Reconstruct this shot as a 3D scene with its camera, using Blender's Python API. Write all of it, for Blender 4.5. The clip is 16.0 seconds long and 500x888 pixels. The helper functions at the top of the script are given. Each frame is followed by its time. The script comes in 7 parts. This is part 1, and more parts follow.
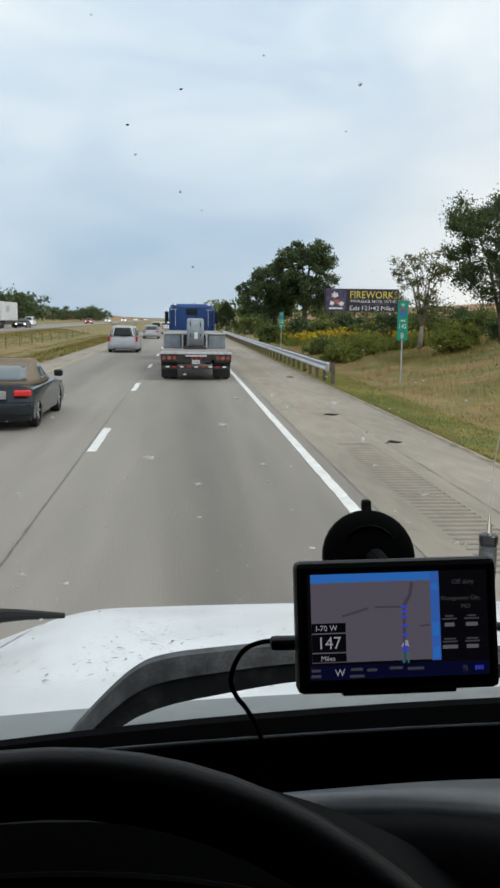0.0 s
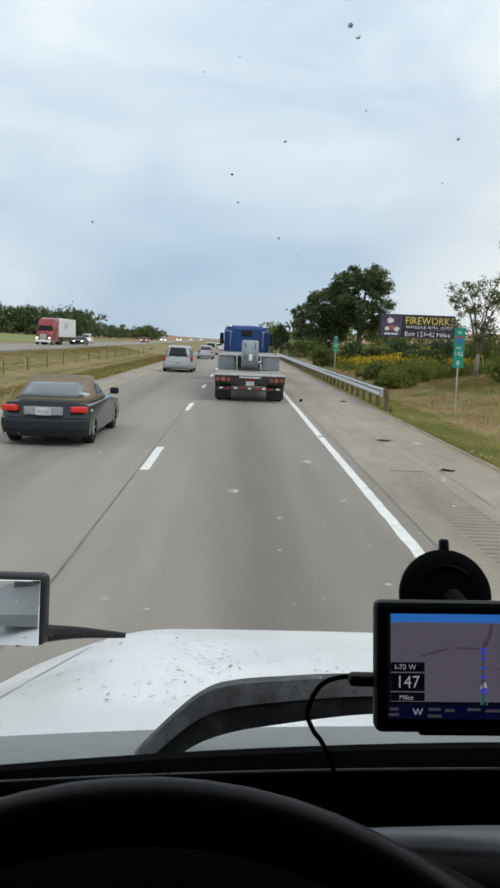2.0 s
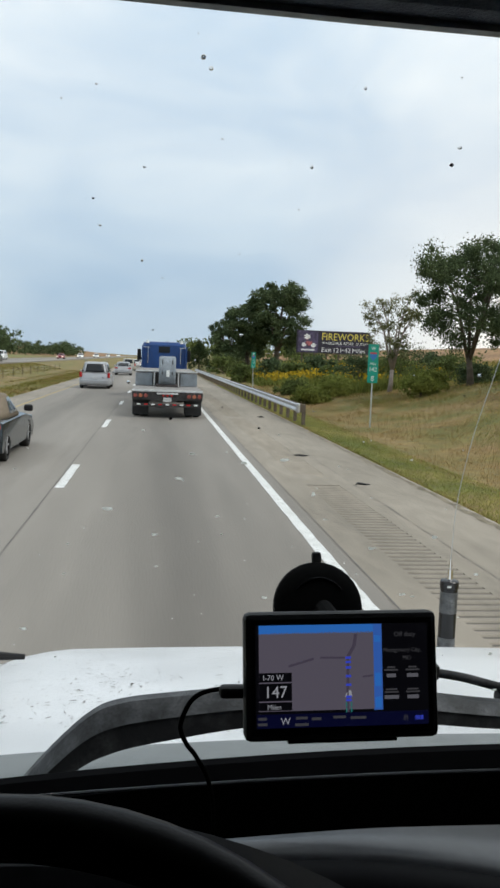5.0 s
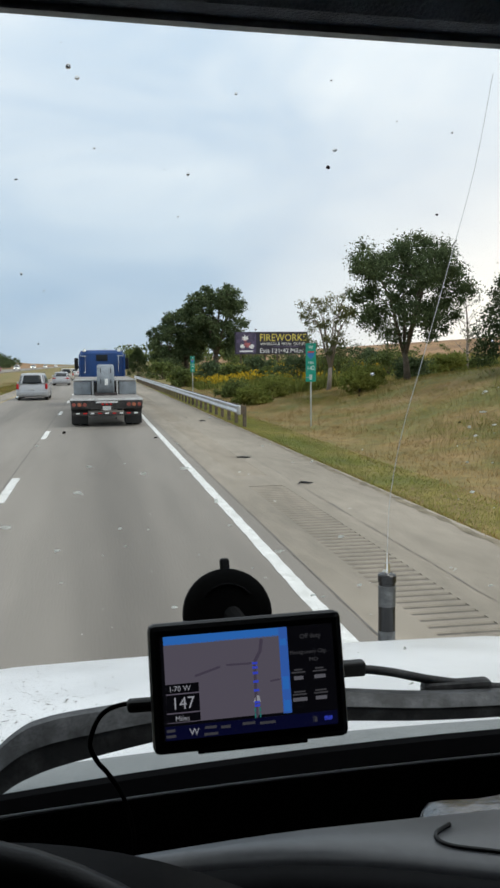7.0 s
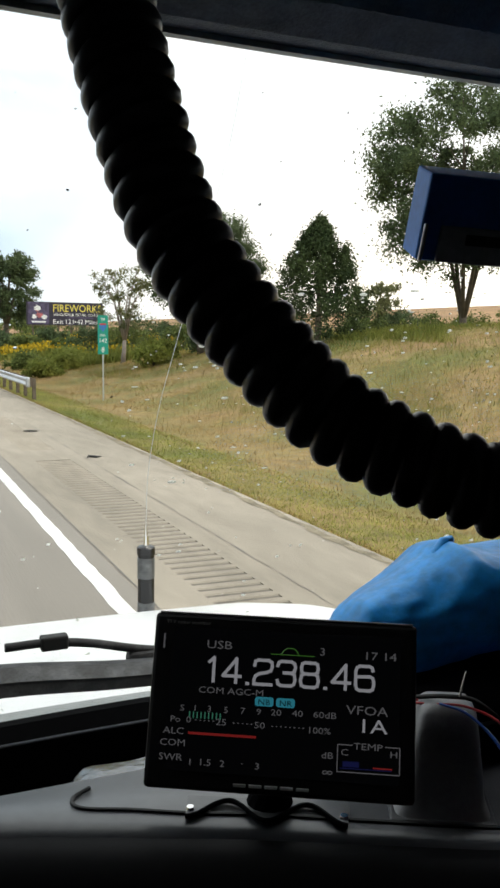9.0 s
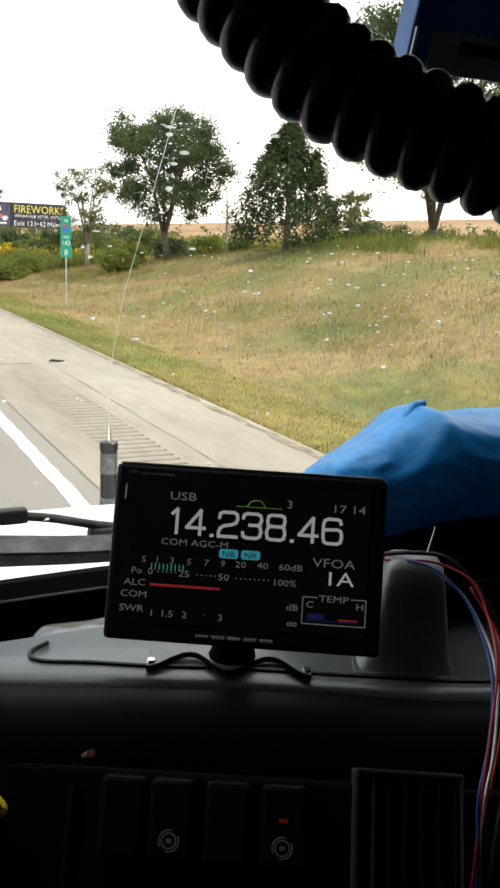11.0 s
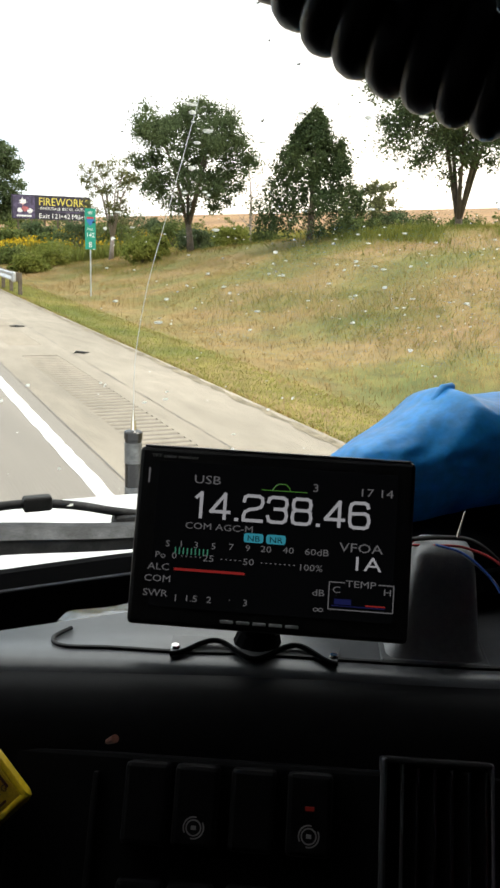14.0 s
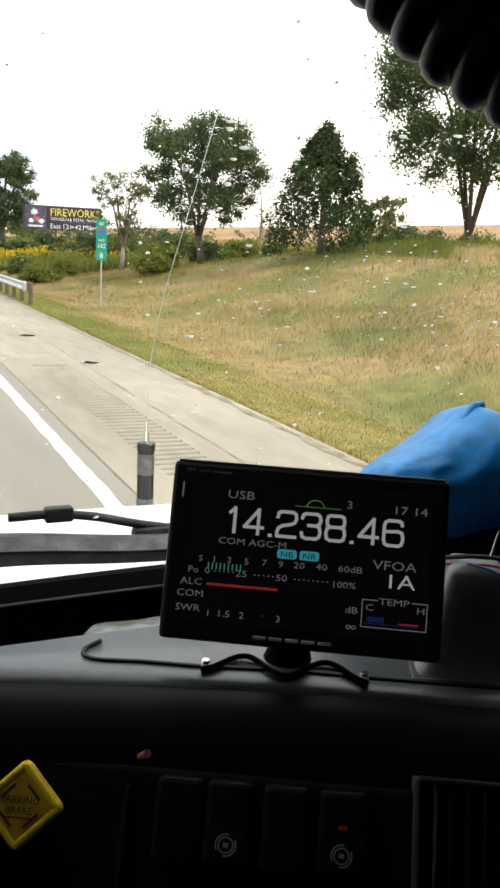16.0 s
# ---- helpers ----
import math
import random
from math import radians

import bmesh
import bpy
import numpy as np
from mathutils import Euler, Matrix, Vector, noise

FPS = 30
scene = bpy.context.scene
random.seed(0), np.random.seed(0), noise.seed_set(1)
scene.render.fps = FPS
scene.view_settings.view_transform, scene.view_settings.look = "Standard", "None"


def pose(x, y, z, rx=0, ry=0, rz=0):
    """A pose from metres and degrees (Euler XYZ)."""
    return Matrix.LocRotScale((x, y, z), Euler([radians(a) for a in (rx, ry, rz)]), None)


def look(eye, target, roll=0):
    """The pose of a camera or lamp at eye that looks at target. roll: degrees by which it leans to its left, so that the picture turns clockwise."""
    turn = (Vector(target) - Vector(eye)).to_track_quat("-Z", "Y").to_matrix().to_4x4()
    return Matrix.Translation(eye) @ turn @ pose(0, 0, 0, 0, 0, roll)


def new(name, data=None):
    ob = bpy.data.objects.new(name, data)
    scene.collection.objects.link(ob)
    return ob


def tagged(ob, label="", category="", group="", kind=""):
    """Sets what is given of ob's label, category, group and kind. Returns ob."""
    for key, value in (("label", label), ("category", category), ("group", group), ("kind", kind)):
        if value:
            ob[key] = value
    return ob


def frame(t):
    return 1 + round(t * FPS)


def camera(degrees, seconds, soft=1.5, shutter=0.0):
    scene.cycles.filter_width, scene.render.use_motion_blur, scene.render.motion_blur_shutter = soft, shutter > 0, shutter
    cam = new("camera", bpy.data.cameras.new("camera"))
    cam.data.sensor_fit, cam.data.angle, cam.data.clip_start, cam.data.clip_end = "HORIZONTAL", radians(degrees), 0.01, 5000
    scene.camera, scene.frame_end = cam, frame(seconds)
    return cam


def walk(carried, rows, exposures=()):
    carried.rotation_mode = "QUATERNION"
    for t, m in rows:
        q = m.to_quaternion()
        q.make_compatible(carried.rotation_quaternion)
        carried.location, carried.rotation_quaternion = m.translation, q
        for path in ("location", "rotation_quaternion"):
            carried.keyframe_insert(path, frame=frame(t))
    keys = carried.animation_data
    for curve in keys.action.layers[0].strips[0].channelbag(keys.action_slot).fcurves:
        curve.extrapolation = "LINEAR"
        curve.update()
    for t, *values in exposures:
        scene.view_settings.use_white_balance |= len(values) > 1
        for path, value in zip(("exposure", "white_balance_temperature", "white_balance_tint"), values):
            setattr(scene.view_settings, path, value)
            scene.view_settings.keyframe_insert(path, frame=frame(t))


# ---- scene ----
PATH = [
    (0, (-0.469, 0.039, 2.259), (-0.316, 2.013, 1.975), 0.7),
    (0.5, (-0.478, 0.037, 2.262), (-0.395, 2.019, 2.002), 0.2),
    (1, (-0.514, 0.035, 2.261), (-0.473, 2.018, 2.005), 2.9),
    (1.5, (-0.479, 0.021, 2.266), (-0.471, 2.006, 2.026), 0.1),
    (2, (-0.504, 0.021, 2.275), (-0.467, 2.006, 2.038), 2.2),
    (2.5, (-0.475, 0.014, 2.278), (-0.401, 2.002, 2.069), 0.3),
    (3, (-0.473, 0.01, 2.282), (-0.356, 1.996, 2.076), 1.1),
    (5.5, (-0.442, 0.0, 2.28), (-0.19, 1.975, 2.093), 1.2),
    (6, (-0.418, -0.001, 2.288), (-0.115, 1.969, 2.125), -0.7),
    (6.5, (-0.419, 0.001, 2.286), (-0.096, 1.966, 2.099), -0.6),
    (7, (-0.411, 0.0, 2.285), (-0.064, 1.961, 2.099), -0.5),
    (7.5, (-0.382, -0.003, 2.293), (0.101, 1.931, 2.133), -1.3),
    (8, (-0.337, -0.033, 2.312), (0.262, 1.873, 2.231), -2.6),
    (8.5, (-0.292, -0.054, 2.306), (0.403, 1.817, 2.177), -2.3),
    (9, (-0.267, -0.053, 2.287), (0.521, 1.769, 2.042), 0.8),
    (11.5, (-0.255, -0.023, 2.216), (0.601, 1.729, 1.771), 2.3),
    (12, (-0.253, -0.024, 2.214), (0.584, 1.742, 1.787), 1.8),
    (12.5, (-0.257, -0.023, 2.224), (0.543, 1.765, 1.821), 1.8),
    (13, (-0.244, -0.032, 2.221), (0.549, 1.753, 1.789), 1.0),
    (13.5, (-0.255, -0.018, 2.211), (0.55, 1.754, 1.75), 2.2),
    (14, (-0.252, -0.015, 2.212), (0.549, 1.758, 1.748), 1.9),
    (14.5, (-0.249, -0.018, 2.213), (0.566, 1.742, 1.726), 2.0),
    (15, (-0.269, -0.016, 2.217), (0.542, 1.752, 1.756), 2.4),
    (15.5, (-0.264, -0.014, 2.219), (0.542, 1.762, 1.779), 1.3),
    (16, (-0.275, -0.005, 2.214), (0.514, 1.78, 1.777), 2.7),
]
cam = camera(32.0, 16.0, soft=2.7)
walk(cam, [(t, look(e, g, r)) for t, e, g, r in PATH],
     [(0, -0.05, 6500, 10), (7, -0.05, 6500, 10), (8, 0.05, 6650, 10), (9, 0.55, 6950, 10), (11.3, 1.05, 7050, 10), (16, 1.05, 7150, 10)])

# ---- world and light ----
world = bpy.data.worlds.new("overcast_sky")
scene.world = world
world.use_nodes = True
wt = world.node_tree
wt.nodes.clear()


def wnode(kind):
    return wt.nodes.new(kind)


def wmix(blend):
    n = wt.nodes.new("ShaderNodeMix")
    n.data_type, n.blend_type = "RGBA", blend
    return n


SUN_EL, SUN_AZ = 48.0, 120.0
sky = wnode("ShaderNodeTexSky")
sky.sky_type = "NISHITA"
sky.sun_disc = False
sky.sun_elevation = radians(SUN_EL)
sky.sun_rotation = radians(SUN_AZ)
sky.dust_density = 2.0
coord = wnode("ShaderNodeTexCoord")
squash = wnode("ShaderNodeMapping")
squash.inputs["Scale"].default_value = (1.3, 1.3, 3.6)
cloud = wnode("ShaderNodeTexNoise")
cloud.inputs["Scale"].default_value = 2.2
cloud.inputs["Detail"].default_value = 7
cloud.inputs["Roughness"].default_value = 0.55
cloud.inputs["Distortion"].default_value = 0.4
ramp = wnode("ShaderNodeValToRGB")
ramp.color_ramp.elements[0].position, ramp.color_ramp.elements[0].color = 0.28, (0.535, 0.645, 0.785, 1)
ramp.color_ramp.elements[1].position, ramp.color_ramp.elements[1].color = 0.70, (0.90, 0.92, 0.95, 1)
# the cloud deck thins to a warm pale band low on the right-hand side and brightens overhead
sep = wnode("ShaderNodeSeparateXYZ")
lift = wnode("ShaderNodeValToRGB")
lift.color_ramp.elements[0].position, lift.color_ramp.elements[0].color = 0.0, (0.69, 0.765, 0.825, 1)
lift.color_ramp.elements[1].position, lift.color_ramp.elements[1].color = 0.42, (1.28, 1.24, 1.17, 1)
e = lift.color_ramp.elements.new(0.14)
e.color = (0.75, 0.825, 0.885, 1)
shade = wmix("MULTIPLY")
shade.inputs["Factor"].default_value = 1.0
warm = wnode("ShaderNodeMapRange")
warm.inputs["From Min"].default_value = 0.12
warm.inputs["From Max"].default_value = 0.44
glowmix = wmix("MIX")
glowmix.inputs["B"].default_value = (1.26, 1.14, 1.02, 1)
low = wnode("ShaderNodeMapRange")
low.inputs["From Min"].default_value = 0.34
low.inputs["From Max"].default_value = 0.0
both = wnode("ShaderNodeMath")
both.operation = "MULTIPLY"
skymul = wmix("MIX")
skymul.inputs["Factor"].default_value = 0.90
skygain = wmix("MULTIPLY")
skygain.inputs["Factor"].default_value = 1.0
skygain.inputs["B"].default_value = (0.1, 0.1, 0.1, 1)
back = wnode("ShaderNodeBackground")
back.inputs["Strength"].default_value = 1.2
wout = wnode("ShaderNodeOutputWorld")
L = wt.links.new
L(coord.outputs["Generated"], squash.inputs["Vector"])
L(squash.outputs["Vector"], cloud.inputs["Vector"])
L(cloud.outputs["Fac"], ramp.inputs["Fac"])
L(coord.outputs["Generated"], sep.inputs["Vector"])
L(sep.outputs["Z"], lift.inputs["Fac"])
L(ramp.outputs["Color"], shade.inputs["A"])
L(lift.outputs["Color"], shade.inputs["B"])
L(sep.outputs["X"], warm.inputs["Value"])
L(sep.outputs["Z"], low.inputs["Value"])
L(warm.outputs["Result"], both.inputs[0])
L(low.outputs["Result"], both.inputs[1])
L(both.outputs["Value"], glowmix.inputs["Factor"])
L(shade.outputs["Result"], glowmix.inputs["A"])
L(sky.outputs["Color"], skygain.inputs["A"])
L(skygain.outputs["Result"], skymul.inputs["A"])
L(glowmix.outputs["Result"], skymul.inputs["B"])
L(skymul.outputs["Result"], back.inputs["Color"])
L(back.outputs["Background"], wout.inputs["Surface"])

sun = new("sun", bpy.data.lights.new("sun", "SUN"))
sun.data.energy = 1.2
sun.data.angle = radians(25)
sun.data.color = (1.0, 0.96, 0.9)
sun.rotation_euler = (radians(90 - SUN_EL), 0, radians(180 - SUN_AZ))


# ---- materials ----
def mat(name, colour, rough=0.6, metal=0.0, vary=0.15, scale=6.0, bump=0.0, bump_scale=60.0, stretch=(1, 1, 1),
        second=None, spread=(0.35, 0.65), emit=None, strength=0.0, per_piece=0.0, spec=0.5, rough_vary=0.0):
    """A surface with broad and fine colour variation and a fine relief, at real size."""
    m = bpy.data.materials.new(name)
    m.use_nodes = True
    nt = m.node_tree
    bsdf = nt.nodes["Principled BSDF"]
    bsdf.inputs["Roughness"].default_value = rough
    bsdf.inputs["Metallic"].default_value = metal
    bsdf.inputs["Specular IOR Level"].default_value = spec
    tc = nt.nodes.new("ShaderNodeTexCoord")
    mp = nt.nodes.new("ShaderNodeMapping")
    mp.inputs["Scale"].default_value = stretch
    nt.links.new(tc.outputs["Object"], mp.inputs["Vector"])
    n1 = nt.nodes.new("ShaderNodeTexNoise")
    n1.inputs["Scale"].default_value = scale
    n1.inputs["Detail"].default_value = 5
    n2 = nt.nodes.new("ShaderNodeTexNoise")
    n2.inputs["Scale"].default_value = scale * 9
    n2.inputs["Detail"].default_value = 3
    nt.links.new(mp.outputs["Vector"], n1.inputs["Vector"])
    nt.links.new(mp.outputs["Vector"], n2.inputs["Vector"])
    rr = nt.nodes.new("ShaderNodeValToRGB")
    c = Vector(colour)
    lo = [max(0, v * (1 - vary)) for v in c]
    hi = second if second else [min(1, v * (1 + vary)) for v in c]
    rr.color_ramp.elements[0].position, rr.color_ramp.elements[0].color = spread[0], (*lo, 1)
    rr.color_ramp.elements[1].position, rr.color_ramp.elements[1].color = spread[1], (*hi, 1)
    nt.links.new(n1.outputs["Fac"], rr.inputs["Fac"])
    fine = nt.nodes.new("ShaderNodeMapRange")
    fine.inputs["To Min"].default_value = 1 - vary
    fine.inputs["To Max"].default_value = 1 + vary
    fine.inputs["From Min"].default_value = 0.25
    fine.inputs["From Max"].default_value = 0.75
    nt.links.new(n2.outputs["Fac"], fine.inputs["Value"])
    mul = nt.nodes.new("ShaderNodeMix")
    mul.data_type, mul.blend_type = "RGBA", "MULTIPLY"
    mul.inputs["Factor"].default_value = 1.0
    nt.links.new(rr.outputs["Color"], mul.inputs["A"])
    nt.links.new(fine.outputs["Result"], mul.inputs["B"])
    last = mul.outputs["Result"]
    if per_piece:
        gi = nt.nodes.new("ShaderNodeNewGeometry")
        pr = nt.nodes.new("ShaderNodeMapRange")
        pr.inputs["To Min"].default_value = 1 - per_piece
        pr.inputs["To Max"].default_value = 1 + per_piece
        nt.links.new(gi.outputs["Random Per Island"], pr.inputs["Value"])
        m2 = nt.nodes.new("ShaderNodeMix")
        m2.data_type, m2.blend_type = "RGBA", "MULTIPLY"
        m2.inputs["Factor"].default_value = 1.0
        nt.links.new(last, m2.inputs["A"])
        nt.links.new(pr.outputs["Result"], m2.inputs["B"])
        last = m2.outputs["Result"]
    nt.links.new(last, bsdf.inputs["Base Color"])
    if rough_vary:
        rv = nt.nodes.new("ShaderNodeMapRange")
        rv.inputs["To Min"].default_value = max(0.02, rough - rough_vary)
        rv.inputs["To Max"].default_value = min(1, rough + rough_vary)
        nt.links.new(n1.outputs["Fac"], rv.inputs["Value"])
        nt.links.new(rv.outputs["Result"], bsdf.inputs["Roughness"])
    if bump:
        nb = nt.nodes.new("ShaderNodeTexNoise")
        nb.inputs["Scale"].default_value = bump_scale
        nb.inputs["Detail"].default_value = 4
        nt.links.new(mp.outputs["Vector"], nb.inputs["Vector"])
        bp = nt.nodes.new("ShaderNodeBump")
        bp.inputs["Strength"].default_value = bump
        bp.inputs["Distance"].default_value = 0.01
        nt.links.new(nb.outputs["Fac"], bp.inputs["Height"])
        nt.links.new(bp.outputs["Normal"], bsdf.inputs["Normal"])
    if emit:
        bsdf.inputs["Emission Color"].default_value = (*emit, 1)
        bsdf.inputs["Emission Strength"].default_value = strength
    return m


def lit(name, colour, strength):
    """A glowing screen element."""
    return mat(name, (0.01, 0.01, 0.01), rough=0.3, vary=0.05, emit=colour, strength=strength)


def leafy(name, colour, second, glow=0.25, piece=0.4, scale=0.6):
    """Thin leaves: they let part of the light through."""
    m = mat(name, colour, rough=0.7, vary=0.2, scale=scale, second=second, per_piece=piece, spec=0.15)
    bsdf = m.node_tree.nodes["Principled BSDF"]
    bsdf.inputs["Subsurface Weight"].default_value = 0.0
    tr = m.node_tree.nodes.new("ShaderNodeBsdfTranslucent")
    link = bsdf.inputs["Base Color"].links[0].from_socket
    m.node_tree.links.new(link, tr.inputs["Color"])
    mx = m.node_tree.nodes.new("ShaderNodeMixShader")
    mx.inputs["Fac"].default_value = glow
    out = m.node_tree.nodes["Material Output"]
    m.node_tree.links.new(bsdf.outputs["BSDF"], mx.inputs[1])
    m.node_tree.links.new(tr.outputs["BSDF"], mx.inputs[2])
    m.node_tree.links.new(mx.outputs["Shader"], out.inputs["Surface"])
    return m


def pane(name, tint=(0.97, 0.985, 0.98), gloss=0.05):
    """Thin clear glass: straight through, with a mirror share."""
    m = bpy.data.materials.new(name)
    m.use_nodes = True
    nt = m.node_tree
    nt.nodes.remove(nt.nodes["Principled BSDF"])
    t = nt.nodes.new("ShaderNodeBsdfTransparent")
    t.inputs["Color"].default_value = (*tint, 1)
    g = nt.nodes.new("ShaderNodeBsdfGlossy")
    g.inputs["Roughness"].default_value = 0.02
    mx = nt.nodes.new("ShaderNodeMixShader")
    mx.inputs["Fac"].default_value = gloss
    nt.links.new(t.outputs["BSDF"], mx.inputs[1])
    nt.links.new(g.outputs["BSDF"], mx.inputs[2])
    nt.links.new(mx.outputs["Shader"], nt.nodes["Material Output"].inputs["Surface"])
    return m


def water(name):
    m = bpy.data.materials.new(name)
    m.use_nodes = True
    b = m.node_tree.nodes["Principled BSDF"]
    b.inputs["Transmission Weight"].default_value = 1.0
    b.inputs["IOR"].default_value = 1.33
    b.inputs["Roughness"].default_value = 0.0
    return m


CONCRETE = mat("worn_concrete", (0.225, 0.203, 0.176), 0.85, vary=0.10, scale=0.35, bump=0.35, bump_scale=40, stretch=(1, 0.08, 1), second=(0.268, 0.243, 0.212))
SHOULDER = mat("shoulder_asphalt", (0.27, 0.236, 0.188), 0.9, vary=0.14, scale=0.5, bump=0.5, bump_scale=60, stretch=(1, 0.25, 1), second=(0.325, 0.283, 0.228))
# groove bottoms: darker than the asphalt to stand for the shade in them
GROOVE = mat("groove_shade", (0.125, 0.11, 0.092), 0.95, vary=0.2, scale=6)
TAR = mat("tar_seam", (0.125, 0.112, 0.098), 0.7, vary=0.3, scale=5)
WHITE_LINE = mat("worn_white_road_paint", (0.66, 0.66, 0.63), 0.7, vary=0.10, scale=6, second=(0.78, 0.78, 0.76), bump=0.3, bump_scale=80)
YELLOW_LINE = mat("worn_yellow_road_paint", (0.42, 0.31, 0.12), 0.7, vary=0.2, scale=5)
SOIL = mat("dry_grass_ground", (0.26, 0.23, 0.08), 0.95, vary=0.34, scale=0.30, bump=0.4, bump_scale=9, second=(0.34, 0.275, 0.115))
# patches of green, olive and tawny in the ground cover
patches = [n for n in SOIL.node_tree.nodes if n.type == "VALTORGB"][0].color_ramp
patches.elements[0].position, patches.elements[0].color = 0.30, (0.100, 0.116, 0.027, 1)
patches.elements[1].position, patches.elements[1].color = 0.70, (0.27, 0.175, 0.078, 1)
for at_, colour_ in ((0.43, (0.155, 0.142, 0.038, 1)), (0.55, (0.222, 0.160, 0.056, 1))):
    patches.elements.new(at_).color = colour_
GRASS_GREEN = leafy("verge_grass", (0.215, 0.23, 0.052), (0.32, 0.28, 0.078), 0.5, 0.05, 0.35)
GRASS_VERGE = leafy("mown_verge_grass", (0.34, 0.375, 0.09), (0.42, 0.41, 0.12), 0.5, 0.05, 0.3)
GRASS_DRY = leafy("dry_grass", (0.37, 0.25, 0.098), (0.45, 0.30, 0.128), 0.5, 0.05, 0.35)
WEED = leafy("green_weed", (0.16, 0.20, 0.044), (0.24, 0.25, 0.06), 0.5, 0.10, 0.3)
GOLD = leafy("goldenrod_flower", (0.46, 0.32, 0.02), (0.55, 0.39, 0.03), 0.2)
LEAF_DARK = leafy("dark_tree_leaf", (0.075, 0.112, 0.052), (0.12, 0.155, 0.07), 0.35)
LEAF_MID = leafy("tree_leaf", (0.10, 0.135, 0.042), (0.16, 0.19, 0.058), 0.4)
LEAF_PALE = leafy("pale_tree_leaf", (0.12, 0.14, 0.06), (0.20, 0.20, 0.09), 0.3)
CEDAR = leafy("cedar_needles", (0.035, 0.060, 0.022), (0.07, 0.095, 0.035), 0.15)
BARK = mat("bark", (0.10, 0.08, 0.06), 0.95, vary=0.3, scale=3, bump=0.6, bump_scale=20)
BARE = mat("grey_dead_wood", (0.26, 0.22, 0.19), 0.9, vary=0.2, scale=3)
STEEL = mat("galvanised_steel", (0.55, 0.56, 0.57), 0.4, 0.75, vary=0.12, scale=3, bump=0.1)
POST_WOOD = mat("weathered_post", (0.12, 0.095, 0.07), 0.9, vary=0.3, scale=4, bump=0.5)
BLACK = mat("black_plastic", (0.009, 0.009, 0.010), 0.5, vary=0.2, scale=30, spec=0.3, bump=0.04, bump_scale=500)
BLACK_GLOSS = mat("glossy_black_plastic", (0.006, 0.006, 0.007), 0.25, vary=0.1, scale=20)
RUBBER = mat("black_rubber", (0.010, 0.010, 0.010), 0.65, vary=0.2, scale=20, bump=0.2)
DASH = mat("grey_grained_dash_vinyl", (0.080, 0.083, 0.090), 0.30, spec=0.55, vary=0.12, scale=8, bump=0.05, bump_scale=700, rough_vary=0.08)
DASH_DARK = mat("black_dash_vinyl", (0.008, 0.008, 0.009), 0.6, spec=0.05, vary=0.15, scale=8, bump=0.05, bump_scale=600)
HEADLINER = mat("dark_grey_headliner", (0.10, 0.106, 0.12), 0.9, vary=0.2, scale=30, bump=0.3, bump_scale=300)
WHITE_PAINT = mat("dirty_white_hood_paint", (0.70, 0.71, 0.72), 0.35, vary=0.05, scale=2.5, second=(0.78, 0.79, 0.80), rough_vary=0.1)
COWL = mat("grey_white_cowl", (0.225, 0.24, 0.24), 0.6, vary=0.1, scale=4)
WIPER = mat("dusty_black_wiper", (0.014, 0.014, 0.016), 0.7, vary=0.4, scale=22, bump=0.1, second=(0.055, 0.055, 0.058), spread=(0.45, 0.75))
CHROME = mat("chrome", (0.75, 0.75, 0.76), 0.12, 1.0, vary=0.03, scale=10)
ALU = mat("scuffed_aluminium", (0.42, 0.42, 0.43), 0.4, 0.8, vary=0.12, scale=10)
MIRROR = mat("mirror_glass", (0.88, 0.89, 0.9), 0.01, 1.0, vary=0.01, scale=2)
GLASS = pane("windscreen_glass", gloss=0.012)
CAR_GLASS = mat("dark_car_glass", (0.014, 0.017, 0.02), 0.08, vary=0.1, scale=1, spec=0.35)
CLEAR_DARK = mat("pale_car_glass", (0.10, 0.12, 0.135), 0.08, vary=0.1, scale=1, spec=0.8)
WATER = water("water_drop")
BUG = mat("dried_bug_splat", (0.05, 0.045, 0.04), 0.9, vary=0.3, scale=200)
# white for bug splats, and for the sky glint painted on rain drops
BUG_AND_GLINT = leafy("pale_bug_and_drop_glint", (0.90, 0.90, 0.86), (0.95, 0.95, 0.92), 0.95, 0.05, 200)
BLUE_TRUCK = mat("deep_blue_truck_paint", (0.008, 0.05, 0.19), 0.3, vary=0.15, scale=2)
SILVER = mat("silver_car_paint", (0.42, 0.43, 0.45), 0.35, 0.35, vary=0.04, scale=2)
WHITE_CAR = mat("white_car_paint", (0.72, 0.72, 0.72), 0.35, vary=0.04, scale=2)
TAN_CAR = mat("tan_car_paint", (0.45, 0.42, 0.36), 0.35, 0.3, vary=0.04, scale=2)
DARK_CAR = mat("dark_teal_grey_car_paint", (0.019, 0.027, 0.034), 0.16, 0.2, vary=0.06, scale=2)
TAN_CLOTH = mat("tan_soft_top_canvas", (0.19, 0.15, 0.105), 0.9, vary=0.12, scale=12, bump=0.3, bump_scale=200)
RED_PAINT = mat("maroon_truck_paint", (0.24, 0.035, 0.045), 0.35, vary=0.08, scale=2)
TRAILER_WHITE = mat("white_trailer_panel", (0.66, 0.67, 0.68), 0.5, vary=0.06, scale=1.5)
RED_LAMP = mat("red_lamp_lens", (0.45, 0.02, 0.02), 0.25, vary=0.1, scale=20)
BRAKE_LAMP = mat("glowing_red_lamp", (0.5, 0.02, 0.02), 0.25, vary=0.1, scale=20, emit=(1, 0.06, 0.04), strength=0.12)
ORANGE_LAMP = mat("orange_red_lamp_lens", (0.38, 0.12, 0.06), 0.3, vary=0.1, scale=20)
